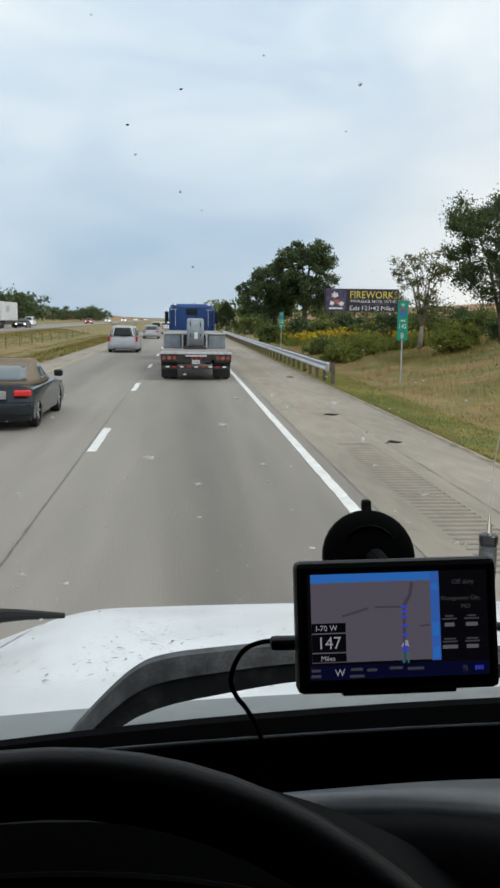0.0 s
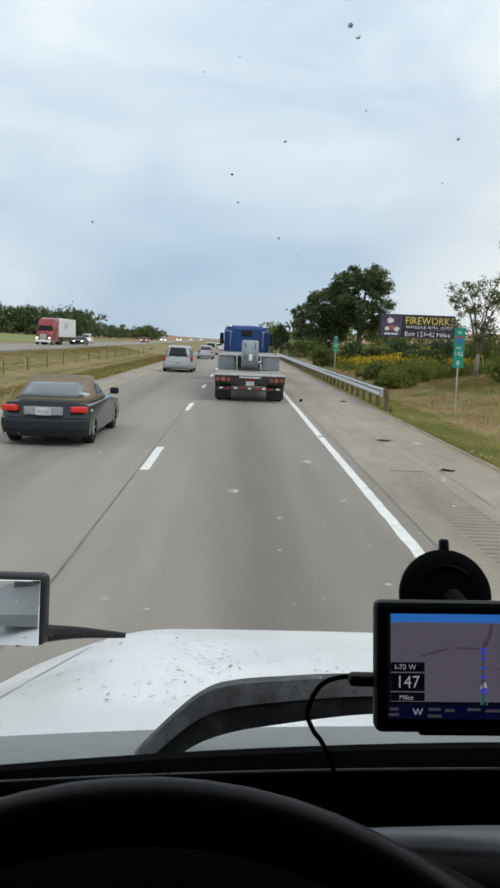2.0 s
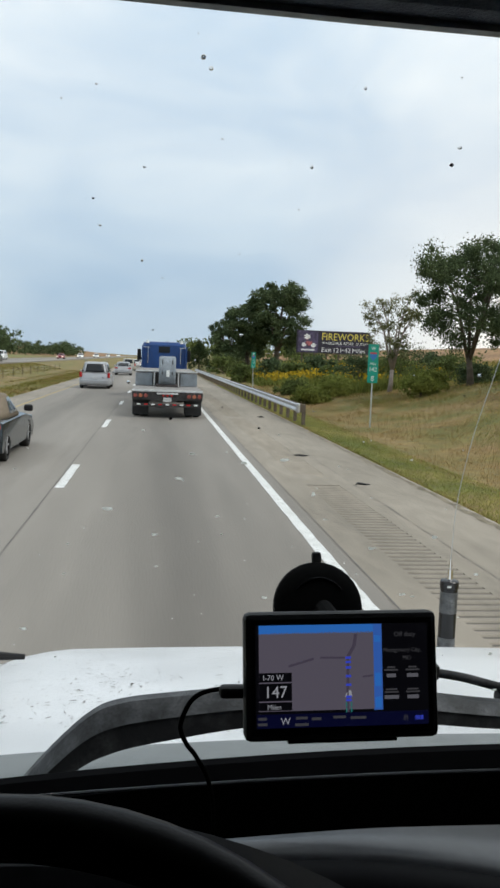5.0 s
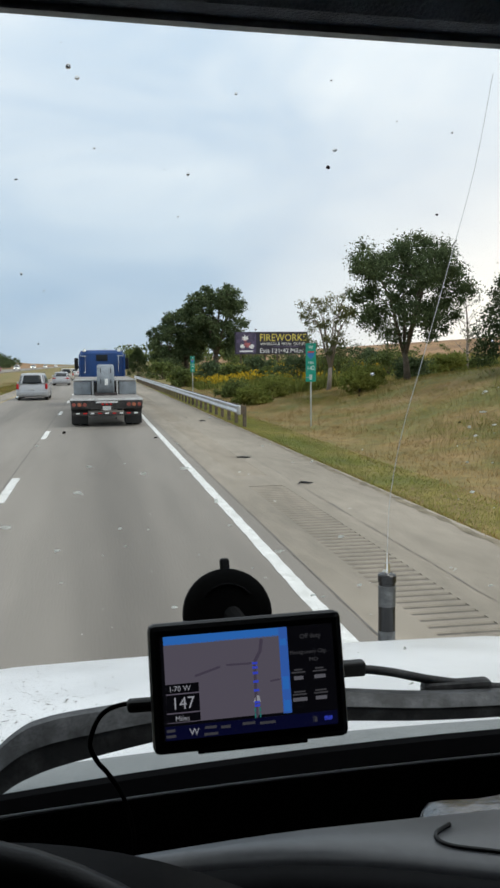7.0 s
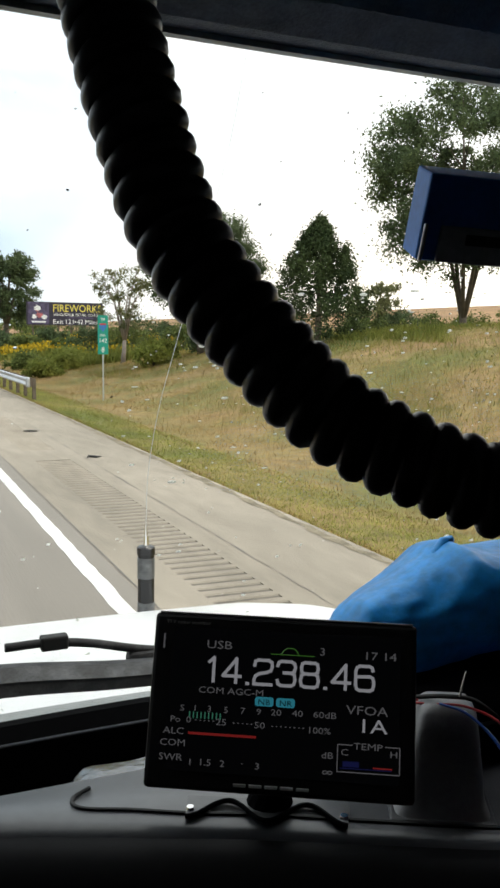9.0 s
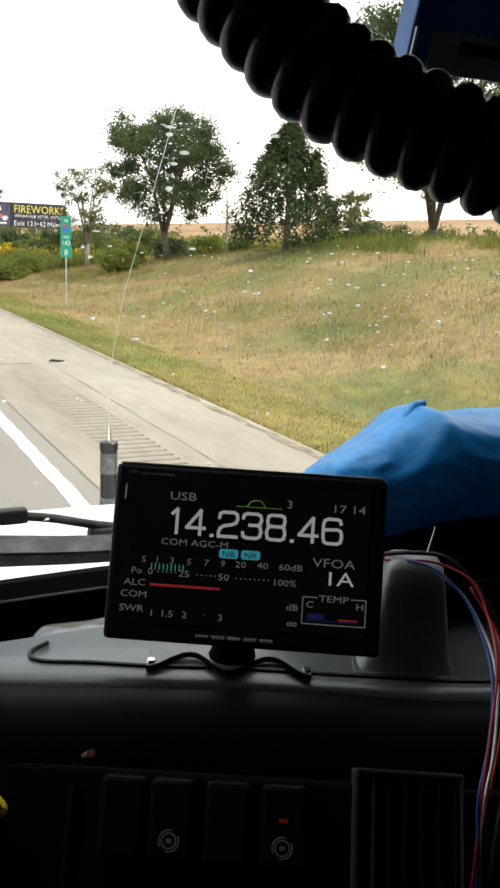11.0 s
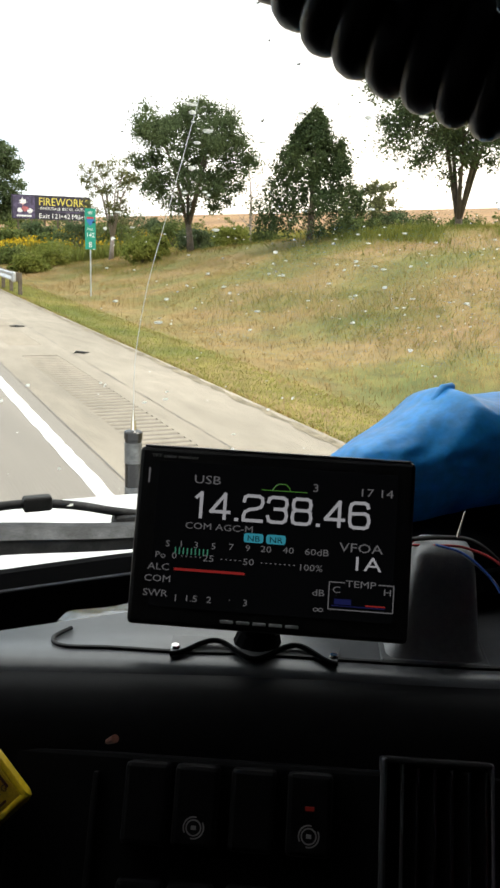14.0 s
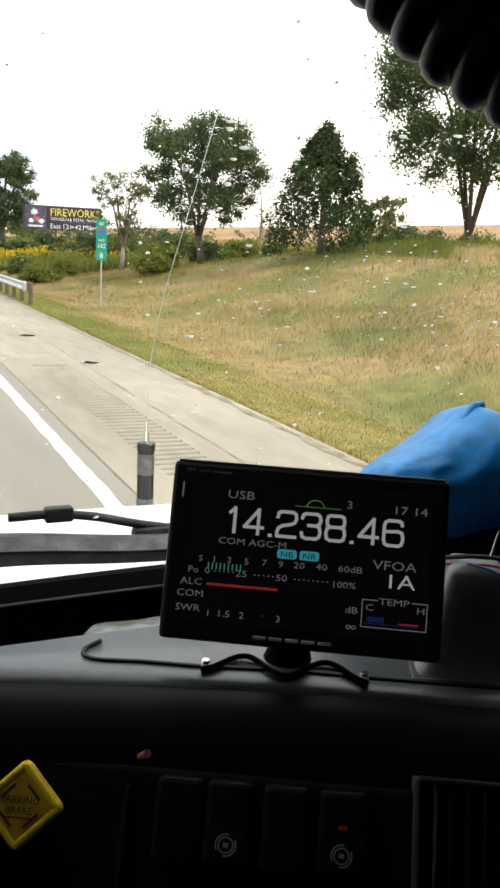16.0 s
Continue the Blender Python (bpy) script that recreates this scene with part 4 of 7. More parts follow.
def mile_marker(x, y, z0, tilt=0.0, scale=1.0, detail=True):
    s = thing("mile_marker", (x, y, height(x, y)), "tall narrow green mile marker sign on a steel post", "road sign", "mile markers", rz=tilt)
    zb = z0 - height(x, y)
    part("post", bbox((0, 0.03, (zb + 1.2 * scale) / 2 - 0.15), (0.05, 0.03, zb + 1.0 * scale), 0.004), STEEL, s)
    part("panel", bbox((0, 0, zb + 0.6 * scale), (0.32 * scale, 0.008, 1.2 * scale), 0.003), SIGN_GREEN, s)
    up = Matrix.Rotation(radians(90), 4, "X")
    for body, v, sz in (("W", 1.02, 0.15), ("MILE", 0.56, 0.10), ("142", 0.36, 0.19), ("8", 0.06, 0.24)):
        part("lettering", text_bm(body, sz * scale, Matrix.Translation((0, -0.006, zb + v * scale)) @ up, 0.9, 0.0008, "CENTER"), SIGN_WHITE, s)
    part("shield", bprism([(-0.1 * scale, zb + 0.95 * scale), (0.1 * scale, zb + 0.95 * scale), (0.11 * scale, zb + 0.82 * scale), (0, zb + 0.69 * scale), (-0.11 * scale, zb + 0.82 * scale)], "y", -0.0085, -0.005), SIGN_BLUE, s)
    part("shield_band", bbox((0, -0.0095, zb + 0.925 * scale), (0.2 * scale, 0.002, 0.05 * scale)), SIGN_RED, s)
    return s


mile_marker(7.6, 32.0, 1.55, -12, 1.2)
mile_marker(6.9, 66, 1.6, 0)


# ---- vehicles ----
def wheel(parent, x, y, r, w, rim_mat=ALU):
    s = 1 if x > 0 else -1
    bm = bmesh.new()
    prof = [(-w / 2, r * 0.66), (-w / 2, r * 0.93), (-w * 0.36, r), (w * 0.36, r), (w / 2, r * 0.93), (w / 2, r * 0.66)]
    n = 22
    loft(bm, [[(x + a, y + b * math.cos(2 * math.pi * k / n), r + b * math.sin(2 * math.pi * k / n)) for k in range(n)] for a, b in prof], caps=False)
    t = part("wheel", bm, RUBBER, parent, smooth=False)
    bm = bmesh.new()
    cyl(bm, (x - s * w * 0.30, y, r), (x + s * w * 0.34, y, r), r * 0.66, r * 0.62, 20)
    for k in range(5):
        a = 2 * math.pi * k / 5
        cyl(bm, (x + s * w * 0.32, y + 0.08 * r * math.cos(a), r + 0.08 * r * math.sin(a)), (x + s * w * 0.40, y + 0.55 * r * math.cos(a), r + 0.55 * r * math.sin(a)), r * 0.09, r * 0.07, 6)
    part("rim", bm, rim_mat, t)
    return t


def car(loc, rz, label, paint_mat, length, width, hgt, style, group="traffic", roof_mat=None, lamp=RED_LAMP, heads=False):
    """A car with its tail at y = 0 and nose along +y."""
    c = thing("car", loc, label, "car", group, rz=rz)
    hw = width / 2
    belt = hgt * {"soft": 0.665, "sedan": 0.64, "van": 0.575, "suv": 0.60}[style]
    wr = 0.33 if style != "van" else 0.34
    ax = (0.18 * length, 0.80 * length)
    # lower body: lengthwise outline with wheel arches, rounded over the sides
    top = {"sedan": [(0.0, 0.52), (0.01, 0.62), (0.03, belt * 0.99), (0.20, belt), (0.66, belt), (0.80, belt * 0.93), (0.96, belt * 0.74), (1.0, 0.55)],
           "van": [(0.0, 0.50), (0.005, 0.75), (0.02, belt), (0.30, belt), (0.70, belt * 0.98), (0.82, belt * 0.90), (0.96, belt * 0.72), (1.0, 0.52)]}["sedan" if style != "van" else "van"]
    out = [(u * length, z) for u, z in top]
    low = [(length * 0.995, 0.30), (length * 0.97, 0.22)]
    for a in ax[::-1]:
        low += [(a + wr * 1.15 * math.cos(t), 0.22 + max(0, wr * 1.22 * math.sin(t))) for t in [math.pi * k / 8 for k in range(9)]]
    low += [(length * 0.02, 0.22), (0.0, 0.32)]
    out = out + low
    cy = length / 2
    # the ends bow in plan towards the corners
    bow = lambda k: 0.07 * k * k + 0.15 * abs(k) ** 8
    drop = lambda k: 0.015 * k * k + 0.075 * abs(k) ** 8
    bm = bmesh.new()
    secs = []
    for k in (-1, -0.98, -0.94, -0.87, -0.75, -0.5, 0, 0.5, 0.75, 0.87, 0.94, 0.98, 1):
        ring = []
        for yy, zz in out:
            e_ = smooth(0.75, 1.0, abs(yy - cy) / cy) * (1 if yy > cy else -1)
            bulge = 1 - 0.05 * ((zz - 0.55) / 0.5) ** 2
            ring.append((k * hw * bulge, yy - e_ * bow(k), zz - (drop(k) if zz > 0.5 else 0)))
        secs.append(ring)
    loft(bm, secs)
    part("body", bm, paint_mat, c, smooth="angle")
    # cabin: rounded in plan, sides leaning in, roof crowned
    g = {"sedan": [(0.12, 0.30), (0.46, 0.70)], "van": [(0.025, 0.075), (0.58, 0.80)], "suv": [(0.04, 0.08), (0.55, 0.70)], "soft": [(0.115, 0.33), (0.47, 0.67)]}[style]
    y0, y0t = g[0][0] * length, (g[0][1]) * length
    y1t, y1 = g[1][0] * length, g[1][1] * length
    wb, wt_ = hw - 0.05, hw - {"van": 0.27, "soft": 0.24, "suv": 0.25, "sedan": 0.25}[style]
    zt = hgt
    roof = roof_mat or paint_mat
    EX = 0.44

    def surf(cc, ss, f, o=0.0):
        """A point of the cabin's skin: cc, ss run round it, f goes up from the belt line."""
        w_ = wb + (wt_ - wb) * f + o
        lo_, hi_ = y0 + (y0t - y0) * f ** 1.15 - o, y1 + (y1t - y1) * f + o
        return (w_ * math.copysign(abs(cc) ** EX, cc), (lo_ + hi_) / 2 + (hi_ - lo_) / 2 * math.copysign(abs(ss) ** EX, ss), belt - 0.04 + (zt - 0.05 - belt + 0.04) * f)

    def at(side, k, f, o):
        q = math.copysign(abs(k) ** (1 / EX), k)
        r_ = math.sqrt(max(0.0, 1 - q * q))
        cc, ss = {"rear": (q, -r_), "front": (q, r_), "left": (-r_, q), "right": (r_, q)}[side]
        return surf(cc, ss, f, o)

    bm = bmesh.new()
    angs = [2 * math.pi * k / 56 for k in range(56)]
    rings = [[surf(math.cos(t), math.sin(t), f) for t in angs] for f in (0, 0.3, 0.6, 0.85, 1.0)]
    last = rings[-1]
    for ins, up in ((0.955, 0.022), (0.86, 0.040), (0.6, 0.052), (0.2, 0.056)):
        my = sum(p[1] for p in last) / len(last)
        rings.append([(p[0] * ins, my + (p[1] - my) * ins, p[2] + up) for p in last])
    loft(bm, rings)
    part("roof", bm, roof, c, smooth=True)

    def glass(name, side, k0, k1, f0, f1, m, slant=0.0):
        bm = bmesh.new()
        n, h_ = 8, 4
        inner = [[bm.verts.new(at(side, k0 + (k1 - k0) * i / n + slant * j / h_ * (1 if i == 0 else 0), f0 + (f1 - f0) * j / h_, 0.004)) for i in range(n + 1)] for j in range(h_ + 1)]
        outer = [[bm.verts.new(at(side, k0 + (k1 - k0) * i / n + slant * j / h_ * (1 if i == 0 else 0), f0 + (f1 - f0) * j / h_, 0.010)) for i in range(n + 1)] for j in range(h_ + 1)]
        for j in range(h_):
            for i in range(n):
                bm.faces.new((outer[j][i], outer[j][i + 1], outer[j + 1][i + 1], outer[j + 1][i]))
        edge = [(0, i) for i in range(n + 1)] + [(j, n) for j in range(1, h_ + 1)] + [(h_, i) for i in range(n - 1, -1, -1)] + [(j, 0) for j in range(h_ - 1, 0, -1)]
        for p, q in zip(edge, edge[1:] + edge[:1]):
            bm.faces.new((outer[p[0]][p[1]], outer[q[0]][q[1]], inner[q[0]][q[1]], inner[p[0]][p[1]]))
        bmesh.ops.recalc_face_normals(bm, faces=bm.faces)
        part(name, bm, m, c, smooth=True)
    soft = style == "soft"
    kk = 0.80 if soft else 0.86
    glass("rear_window", "rear", -kk, kk, 0.18 if soft else 0.16, 0.80 if soft else 0.90, CLEAR_DARK if soft else CAR_GLASS)
    glass("windscreen", "front", -0.88, 0.88, 0.14, 0.92, CAR_GLASS)
    for side in ("left", "right"):
        for k0, k1, sl in (((-0.82, -0.10, 0.10), (-0.04, 0.80, 0.0)) if not soft else ((-0.30, 0.10, 0.12), (0.13, 0.84, 0.0))):
            glass("side_window", side, k0, k1, 0.16, 0.90, CLEAR_DARK if soft else CAR_GLASS, sl)

    def band(name, y_, z0, z1, proud, m, span=0.97):
        """A bumper that follows the bowed end of the body."""
        bm = bmesh.new()
        sg = -1 if y_ < cy else 1
        secs = []
        for k in [-1 + 2 * i / 16 for i in range(17)]:
            yb = y_ - sg * bow(k * span)
            x_ = k * hw * span
            secs.append([(x_, yb - sg * 0.1, z0), (x_, yb + sg * proud * 0.6, z0), (x_, yb + sg * proud, (z0 + z1) / 2), (x_, yb + sg * proud * 0.8, z1 - 0.02), (x_, yb - sg * 0.02, z1), (x_, yb - sg * 0.1, z1)])
        loft(bm, secs)
        part(name, bm, m, c, smooth="angle")
    for sx in (-1, 1):
        for a in ax:
            wheel(c, sx * (hw - 0.12), a, wr, 0.22)
        if style == "van":
            part("tail_lamp", bbox((sx * (hw - 0.095), 0.13, belt - 0.10), (0.14, 0.16, 0.34), 0.05, Matrix.Rotation(radians(sx * 28), 4, "Z")), lamp, c)
        else:
            part("tail_lamp", bbox((sx * (hw - 0.20), 0.095, belt - 0.15), (0.34, 0.12, 0.12), 0.03, Matrix.Rotation(radians(sx * 14), 4, "Z")), lamp, c)
        part("door_mirror", bbox((sx * (hw + 0.08), 0.64 * length, belt + 0.07), (0.2, 0.12, 0.15), 0.04), BLACK if style == "soft" else paint_mat, c)
        part("headlamp", bbox((sx * (hw - 0.24), length - 0.06, 0.62), (0.34, 0.12, 0.15), 0.03), HEAD_LAMP if heads else CLEAR_DARK, c)
    band("rear_bumper", 0.0, 0.34, 0.58, 0.09 if soft else 0.05, paint_mat)
    if soft:
        band("rear_valance", 0.03, 0.20, 0.345, 0.04, BLACK, 0.93)
    band("front_bumper", length - 0.01, 0.28, 0.52, 0.04, paint_mat)
    part("grille", bbox((0, length - 0.005, 0.60), (width * 0.42, 0.08, 0.13), 0.02), BLACK, c)
    part("number_plate", bbox((0, -0.028, belt - 0.2 if style != "van" else 0.72), (0.31, 0.02, 0.15), 0.004), PLATE, c)
    part("plate_bar", bbox((0, -0.042, belt - 0.2 if style != "van" else 0.72), (0.22, 0.006, 0.055)), GREY_CARD, c)
    part("exhaust", bcyl((-hw * 0.55, 0.0, 0.25), (-hw * 0.55, 0.35, 0.27), 0.03, seg=10), RUSTY, c)
    part("underbody", bbox((0, length / 2, 0.26), (width * 0.8, length * 0.9, 0.12)), BLACK, c)
    if style == "soft":
        part("plate_surround", bbox((0, 0.0, belt - 0.19), (0.78, 0.03, 0.17), 0.02), ALU, c)
        part("boot_lid_seam", bbox((0, 0.05, belt + 0.002), (width * 0.8, 0.012, 0.008)), BLACK, c)
        part("roof_seam", bbox((0, 0.36 * length, hgt + 0.02), (1.0, 0.02, 0.012), 0.004), TAN_CLOTH, c)
    if style in ("van", "suv"):
        for sx in (-1, 1):
            part("roof_rail", btube([(sx * (wt_ - 0.03), y0t + 0.1, hgt + 0.03), (sx * (wt_ - 0.02), y0t + 0.3, hgt + 0.07), (sx * (wt_ - 0.02), y1t - 0.3, hgt + 0.07), (sx * (wt_ - 0.03), y1t, hgt + 0.03)], 0.016, 6), BLACK, c)
        part("rear_wiper", bbox((0.05, y0 - 0.06, belt + 0.05), (0.4, 0.02, 0.02)), BLACK, c)
    return c


car((-4.32, 17.4, 0), 0, "dark teal-grey convertible with a tan canvas roof", DARK_CAR, 4.9, 1.78, 1.36, "soft", roof_mat=TAN_CLOTH, lamp=BRAKE_LAMP)
car((-4.35, 57, 0), 0, "silver minivan in the passing lane", SILVER, 4.9, 1.98, 1.72, "van")
car((-4.0, 96, 0), 0, "silver sedan farther ahead in the passing lane", SILVER, 4.8, 1.82, 1.45, "sedan")
car((-4.2, 122, 0), 0, "pale tan minivan far ahead in the passing lane", TAN_CAR, 4.9, 1.95, 1.72, "van")
car((-4.1, 165, 0), 0, "small white car in the far traffic", WHITE_CAR, 4.6, 1.8, 1.45, "sedan")
car((-0.2, 210, 0), 0, "distant silver van in the far traffic", SILVER, 5.0, 1.9, 1.8, "van")
car((-4.2, 235, 0), 0, "distant white van in the far traffic", WHITE_CAR, 5.0, 1.9, 1.9, "van")
car((-25.2, 141, 0.45), 180, "dark oncoming sedan beside the lorry", DARK_CAR, 4.7, 1.8, 1.45, "sedan", "oncoming traffic", heads=True)
car((-29.6, 172, 0.45), 180, "white oncoming sport utility car with lit headlamps", WHITE_CAR, 4.7, 1.9, 1.75, "suv", "oncoming traffic", heads=True)
car((-25.6, 240, 0.45), 180, "red oncoming car with lit headlamps", RED_PAINT, 4.7, 1.8, 1.5, "sedan", "oncoming traffic", heads=True)
for k, yy in enumerate((300, 345, 380, 430, 470, 540, 600, 680)):
    car(((-25.6, -29.4)[k % 2], yy, 0.45), 180, "far oncoming white car with lit headlamps", WHITE_CAR, 4.7, 1.9, 1.7, "suv", "oncoming traffic", heads=True)


def blue_lorry():
    t = thing("flatbed_lorry", (0, 32.07, 0), "dusty flatbed trailer pulled by a deep blue sleeper lorry", "lorry", "traffic")
    W = 2.59
    part("rear_deck", bbox((0, 4.2, 0.985), (W, 8.4, 0.07), 0.01), DECK, t)
    part("rear_frame", bbox((0, 0.10, 0.80), (W - 0.02, 0.2, 0.30), 0.015), FRAME_BLACK, t)
    part("deck_edge", bbox((0, -0.012, 1.0), (W, 0.04, 0.075), 0.008), PLATE, t)
    for s in (-1, 1):
        box_ = part("lamp_box", bbox((s * 0.98, -0.02, 0.81), (0.58, 0.06, 0.24), 0.01), FRAME_BLACK, t)
        for k in range(3):
            part("lamp", bcyl((s * (0.79 + 0.19 * k), -0.04, 0.82), (s * (0.79 + 0.19 * k), -0.075, 0.82), 0.07, seg=12), DUSTY_LAMP if k != 1 else ORANGE_LAMP, box_)
        part("side_rail", bbox((s * (W / 2 - 0.04), 4.2, 0.9), (0.08, 8.3, 0.16), 0.01), RUSTY, t)
        part("mud_flap", bbox((s * 0.98, 0.55, 0.40), (0.60, 0.02, 0.62), 0.005), RUBBER, t)
        for yy in (1.2, 2.45):
            for o in (0.0, 0.30):
                wheel(t, s * (1.12 - o), yy, 0.43, 0.25)
    part("bumper_bar", bbox((0, 0.02, 0.47), (W - 0.1, 0.1, 0.11), 0.01), FRAME_BLACK, t)
    for k in range(9):
        part("reflective_tape", bbox((-1.04 + 0.26 * k, -0.034, 0.50), (0.13, 0.006, 0.05)), SIGN_WHITE if k % 2 == 0 else RED_LAMP, t)
    cl = part("centre_lamp_bar", bbox((0, -0.02, 0.90), (0.78, 0.05, 0.06), 0.01), PLATE, t)
    for k in range(3):
        part("lamp", bcyl((-0.15 + 0.15 * k, -0.045, 0.83), (-0.15 + 0.15 * k, -0.07, 0.83), 0.04, seg=10), RED_LAMP, cl)
    part("number_plate", bbox((0, -0.03, 0.68), (0.3, 0.02, 0.15), 0.004), PLATE, t)
    part("plate_bar", bbox((0, -0.042, 0.68), (0.2, 0.006, 0.05)), GREY_CARD, t)
    # raised deck ahead of the load, its step faced with two grey panels
    part("upper_deck", bbox((0, 8.95, 1.60), (W - 0.08, 8.7, 0.07), 0.01), DECK, t)
    part("step_face", bbox((0, 4.66, 1.29), (W - 0.12, 0.06, 0.54), 0.01), FRAME_BLACK, t)
    part("upper_deck_edge", bbox((0, 4.58, 1.625), (W, 0.06, 0.05), 0.01), PLATE, t)
    for s in (-1, 1):
        panel = part("step_panel", bbox((s * 0.93, 4.60, 1.29), (0.70, 0.05, 0.52), 0.01), GREY_TARP, t)
        part("upright", bbox((s * 0.50, 4.58, 1.30), (0.07, 0.06, 0.56), 0.008), PLATE, panel)
    # tractor
    trac = part("tractor_frame", bbox((0, 14.5, 0.85), (0.9, 7.5, 0.28), 0.02), RUSTY, t)
    for s in (-1, 1):
        for yy in (11.7, 13.0):
            for o in (0.0, 0.32):
                wheel(t, s * (1.1 - o), yy, 0.5, 0.28)
        part("fuel_tank", bcyl((s * 0.98, 14.4, 0.72), (s * 0.98, 15.8, 0.72), 0.32, seg=18), ALU, t)
    bm = bmesh.new()
    secs = []
    for yy, hw, zt in ((16.6, 1.20, 2.86), (16.75, 1.24, 3.02), (17.4, 1.25, 3.06), (18.6, 1.25, 3.04), (19.1, 1.22, 2.75)):
        secs.append([(-hw, yy, 1.0), (hw, yy, 1.0), (hw, yy, zt - 0.28), (hw - 0.10, yy, zt - 0.06), (hw - 0.3, yy, zt), (-hw + 0.3, yy, zt), (-hw + 0.10, yy, zt - 0.06), (-hw, yy, zt - 0.28)])
    loft(bm, secs)
    cab = part("sleeper_cab", bm, BLUE_TRUCK, t, smooth="angle")
    part("rear_window", bbox((0.0, 16.58, 2.62), (0.62, 0.03, 0.34), 0.01), CAR_GLASS, cab)
    part("bonnet", bbox((0, 20.2, 1.55), (2.0, 2.2, 0.9), 0.12), BLUE_TRUCK, cab)
    for s in (-1, 1):
        part("side_fairing", bbox((s * 1.20, 16.2, 1.95), (0.06, 0.8, 1.7), 0.02), BLUE_TRUCK, cab)
        part("panel_seam", bbox((s * 0.9, 16.58, 2.3), (0.03, 0.02, 0.9), 0.004), CHROME, cab)
        part("grab_rail", bbox((s * 0.98, 16.56, 2.72), (0.36, 0.02, 0.03), 0.004), CHROME, cab)
        part("work_lamp", bcyl((s * 0.93, 16.7, 2.96), (s * 0.93, 16.7, 3.12), 0.10, 0.06, 12), SIGN_WHITE, cab)
        mir = part("door_mirror", bbox((s * 1.42, 18.9, 2.3), (0.22, 0.14, 0.66), 0.04), BLACK, cab)
        part("mirror_arm", btube([(s * 1.25, 19.0, 2.55), (s * 1.38, 18.95, 2.58)], 0.02, 6), BLACK, mir)
    part("front_axle", bcyl((-1.1, 20.4, 0.5), (1.1, 20.4, 0.5), 0.08), RUSTY, t)
    for s in (-1, 1):
        wheel(t, s * 1.08, 20.4, 0.5, 0.3)
    return t


blue_lorry()
# grey load standing on the trailer
g = thing("covered_load", (0.02, 35.95, 1.02), "upright rounded grey covered load standing on the trailer deck", "load")
bm = bmesh.new()
n = 28
loft(bm, [[(xx, 0.62 * k * math.cos(2 * math.pi * a / n), 0.62 + 0.62 * k * math.sin(2 * math.pi * a / n)) for a in range(n)]
          for xx, k in ((-0.34, 0.86), (-0.33, 0.95), (-0.28, 1.0), (0.28, 1.0), (0.33, 0.95), (0.34, 0.86))])
part("body", bm, GREY_TARP, g)
part("patch", bbox((0.02, -0.625, 0.55), (0.13, 0.02, 0.26), 0.004), SIGN_WHITE, g)
part("cradle", bbox((0, 0, 0.05), (0.9, 0.9, 0.1), 0.01), RUSTY, g)
for s in (-1, 1):
    part("strap", btube([(s * 0.2, -0.64, 0.5), (s * 0.2, -0.5, 1.05), (s * 0.2, 0, 1.262), (s * 0.2, 0.5, 1.05)], 0.018, 6), BLACK, g)


def red_lorry(x, y, z):
    """Oncoming: nose towards -y."""
    t = thing("semi_lorry", (x, y, z), "oncoming maroon lorry with a white box trailer and lit headlamps", "lorry", "oncoming traffic")
    bm = bmesh.new()
    secs = []
    for yy, hw, zb, zt in ((0, 0.95, 0.5, 1.55), (0.15, 1.05, 0.45, 1.8), (1.6, 1.12, 0.45, 1.95), (2.0, 1.2, 0.45, 2.9), (2.6, 1.25, 0.45, 3.7), (4.6, 1.25, 0.45, 3.95)):
        secs.append([(-hw, yy, zb), (hw, yy, zb), (hw, yy, zt - 0.25), (hw - 0.2, yy, zt), (-hw + 0.2, yy, zt), (-hw, yy, zt - 0.25)])
    loft(bm, secs)
    cab = part("cab", bm, RED_PAINT, t)
    part("windscreen", bprism([(-1.05, 2.05), (1.05, 2.05), (0.95, 2.75), (-0.95, 2.75)], "y", 1.62, 1.72), CAR_GLASS, cab)
    part("grille", bbox((0, -0.02, 1.15), (1.0, 0.08, 0.75), 0.03), CHROME, cab)
    part("bumper", bbox((0, 0.0, 0.55), (2.3, 0.25, 0.35), 0.06), SIGN_WHITE, cab)
    for s in (-1, 1):
        part("headlamp", bbox((s * 0.86, 0.0, 0.98), (0.3, 0.12, 0.22), 0.03), HEAD_LAMP, cab)
        part("door_mirror", bbox((s * 1.45, 2.1, 2.2), (0.2, 0.15, 0.6), 0.03), RED_PAINT, cab)
        wheel(t, s * 1.05, 1.0, 0.5, 0.3)
        for yy in (5.0, 6.3, 16.0, 17.2):
            wheel(t, s * 1.05, yy, 0.5, 0.55)
    tr = part("trailer_box", bbox((0, 11.6, 2.55), (2.55, 13.2, 2.8), 0.04), TRAILER_WHITE, t)
    part("print_patch", bbox((1.28, 10.2, 2.9), (0.01, 2.6, 0.9), 0.003), GREY_CARD, tr)
    part("side_skirt", bbox((0, 11.5, 0.85), (2.4, 6.5, 0.6), 0.02), RUSTY, t)
    return t


red_lorry(-28.3, 126, 0.45)


# ---- the lorry around the camera ----
# bonnet
def hood_z(x, y):
    base = np.interp(y, [1.15, 1.5, 2.0, 2.5, 2.9, 3.15, 3.35, 3.45], [1.645, 1.60, 1.515, 1.412, 1.300, 1.20, 1.05, 0.80])
    d = abs(x - 0.12)
    return float(base) - 0.015 * d * d - 0.55 * max(0, d - 0.80) ** 2 * (0.6 + 0.4 * (y - 1.2))


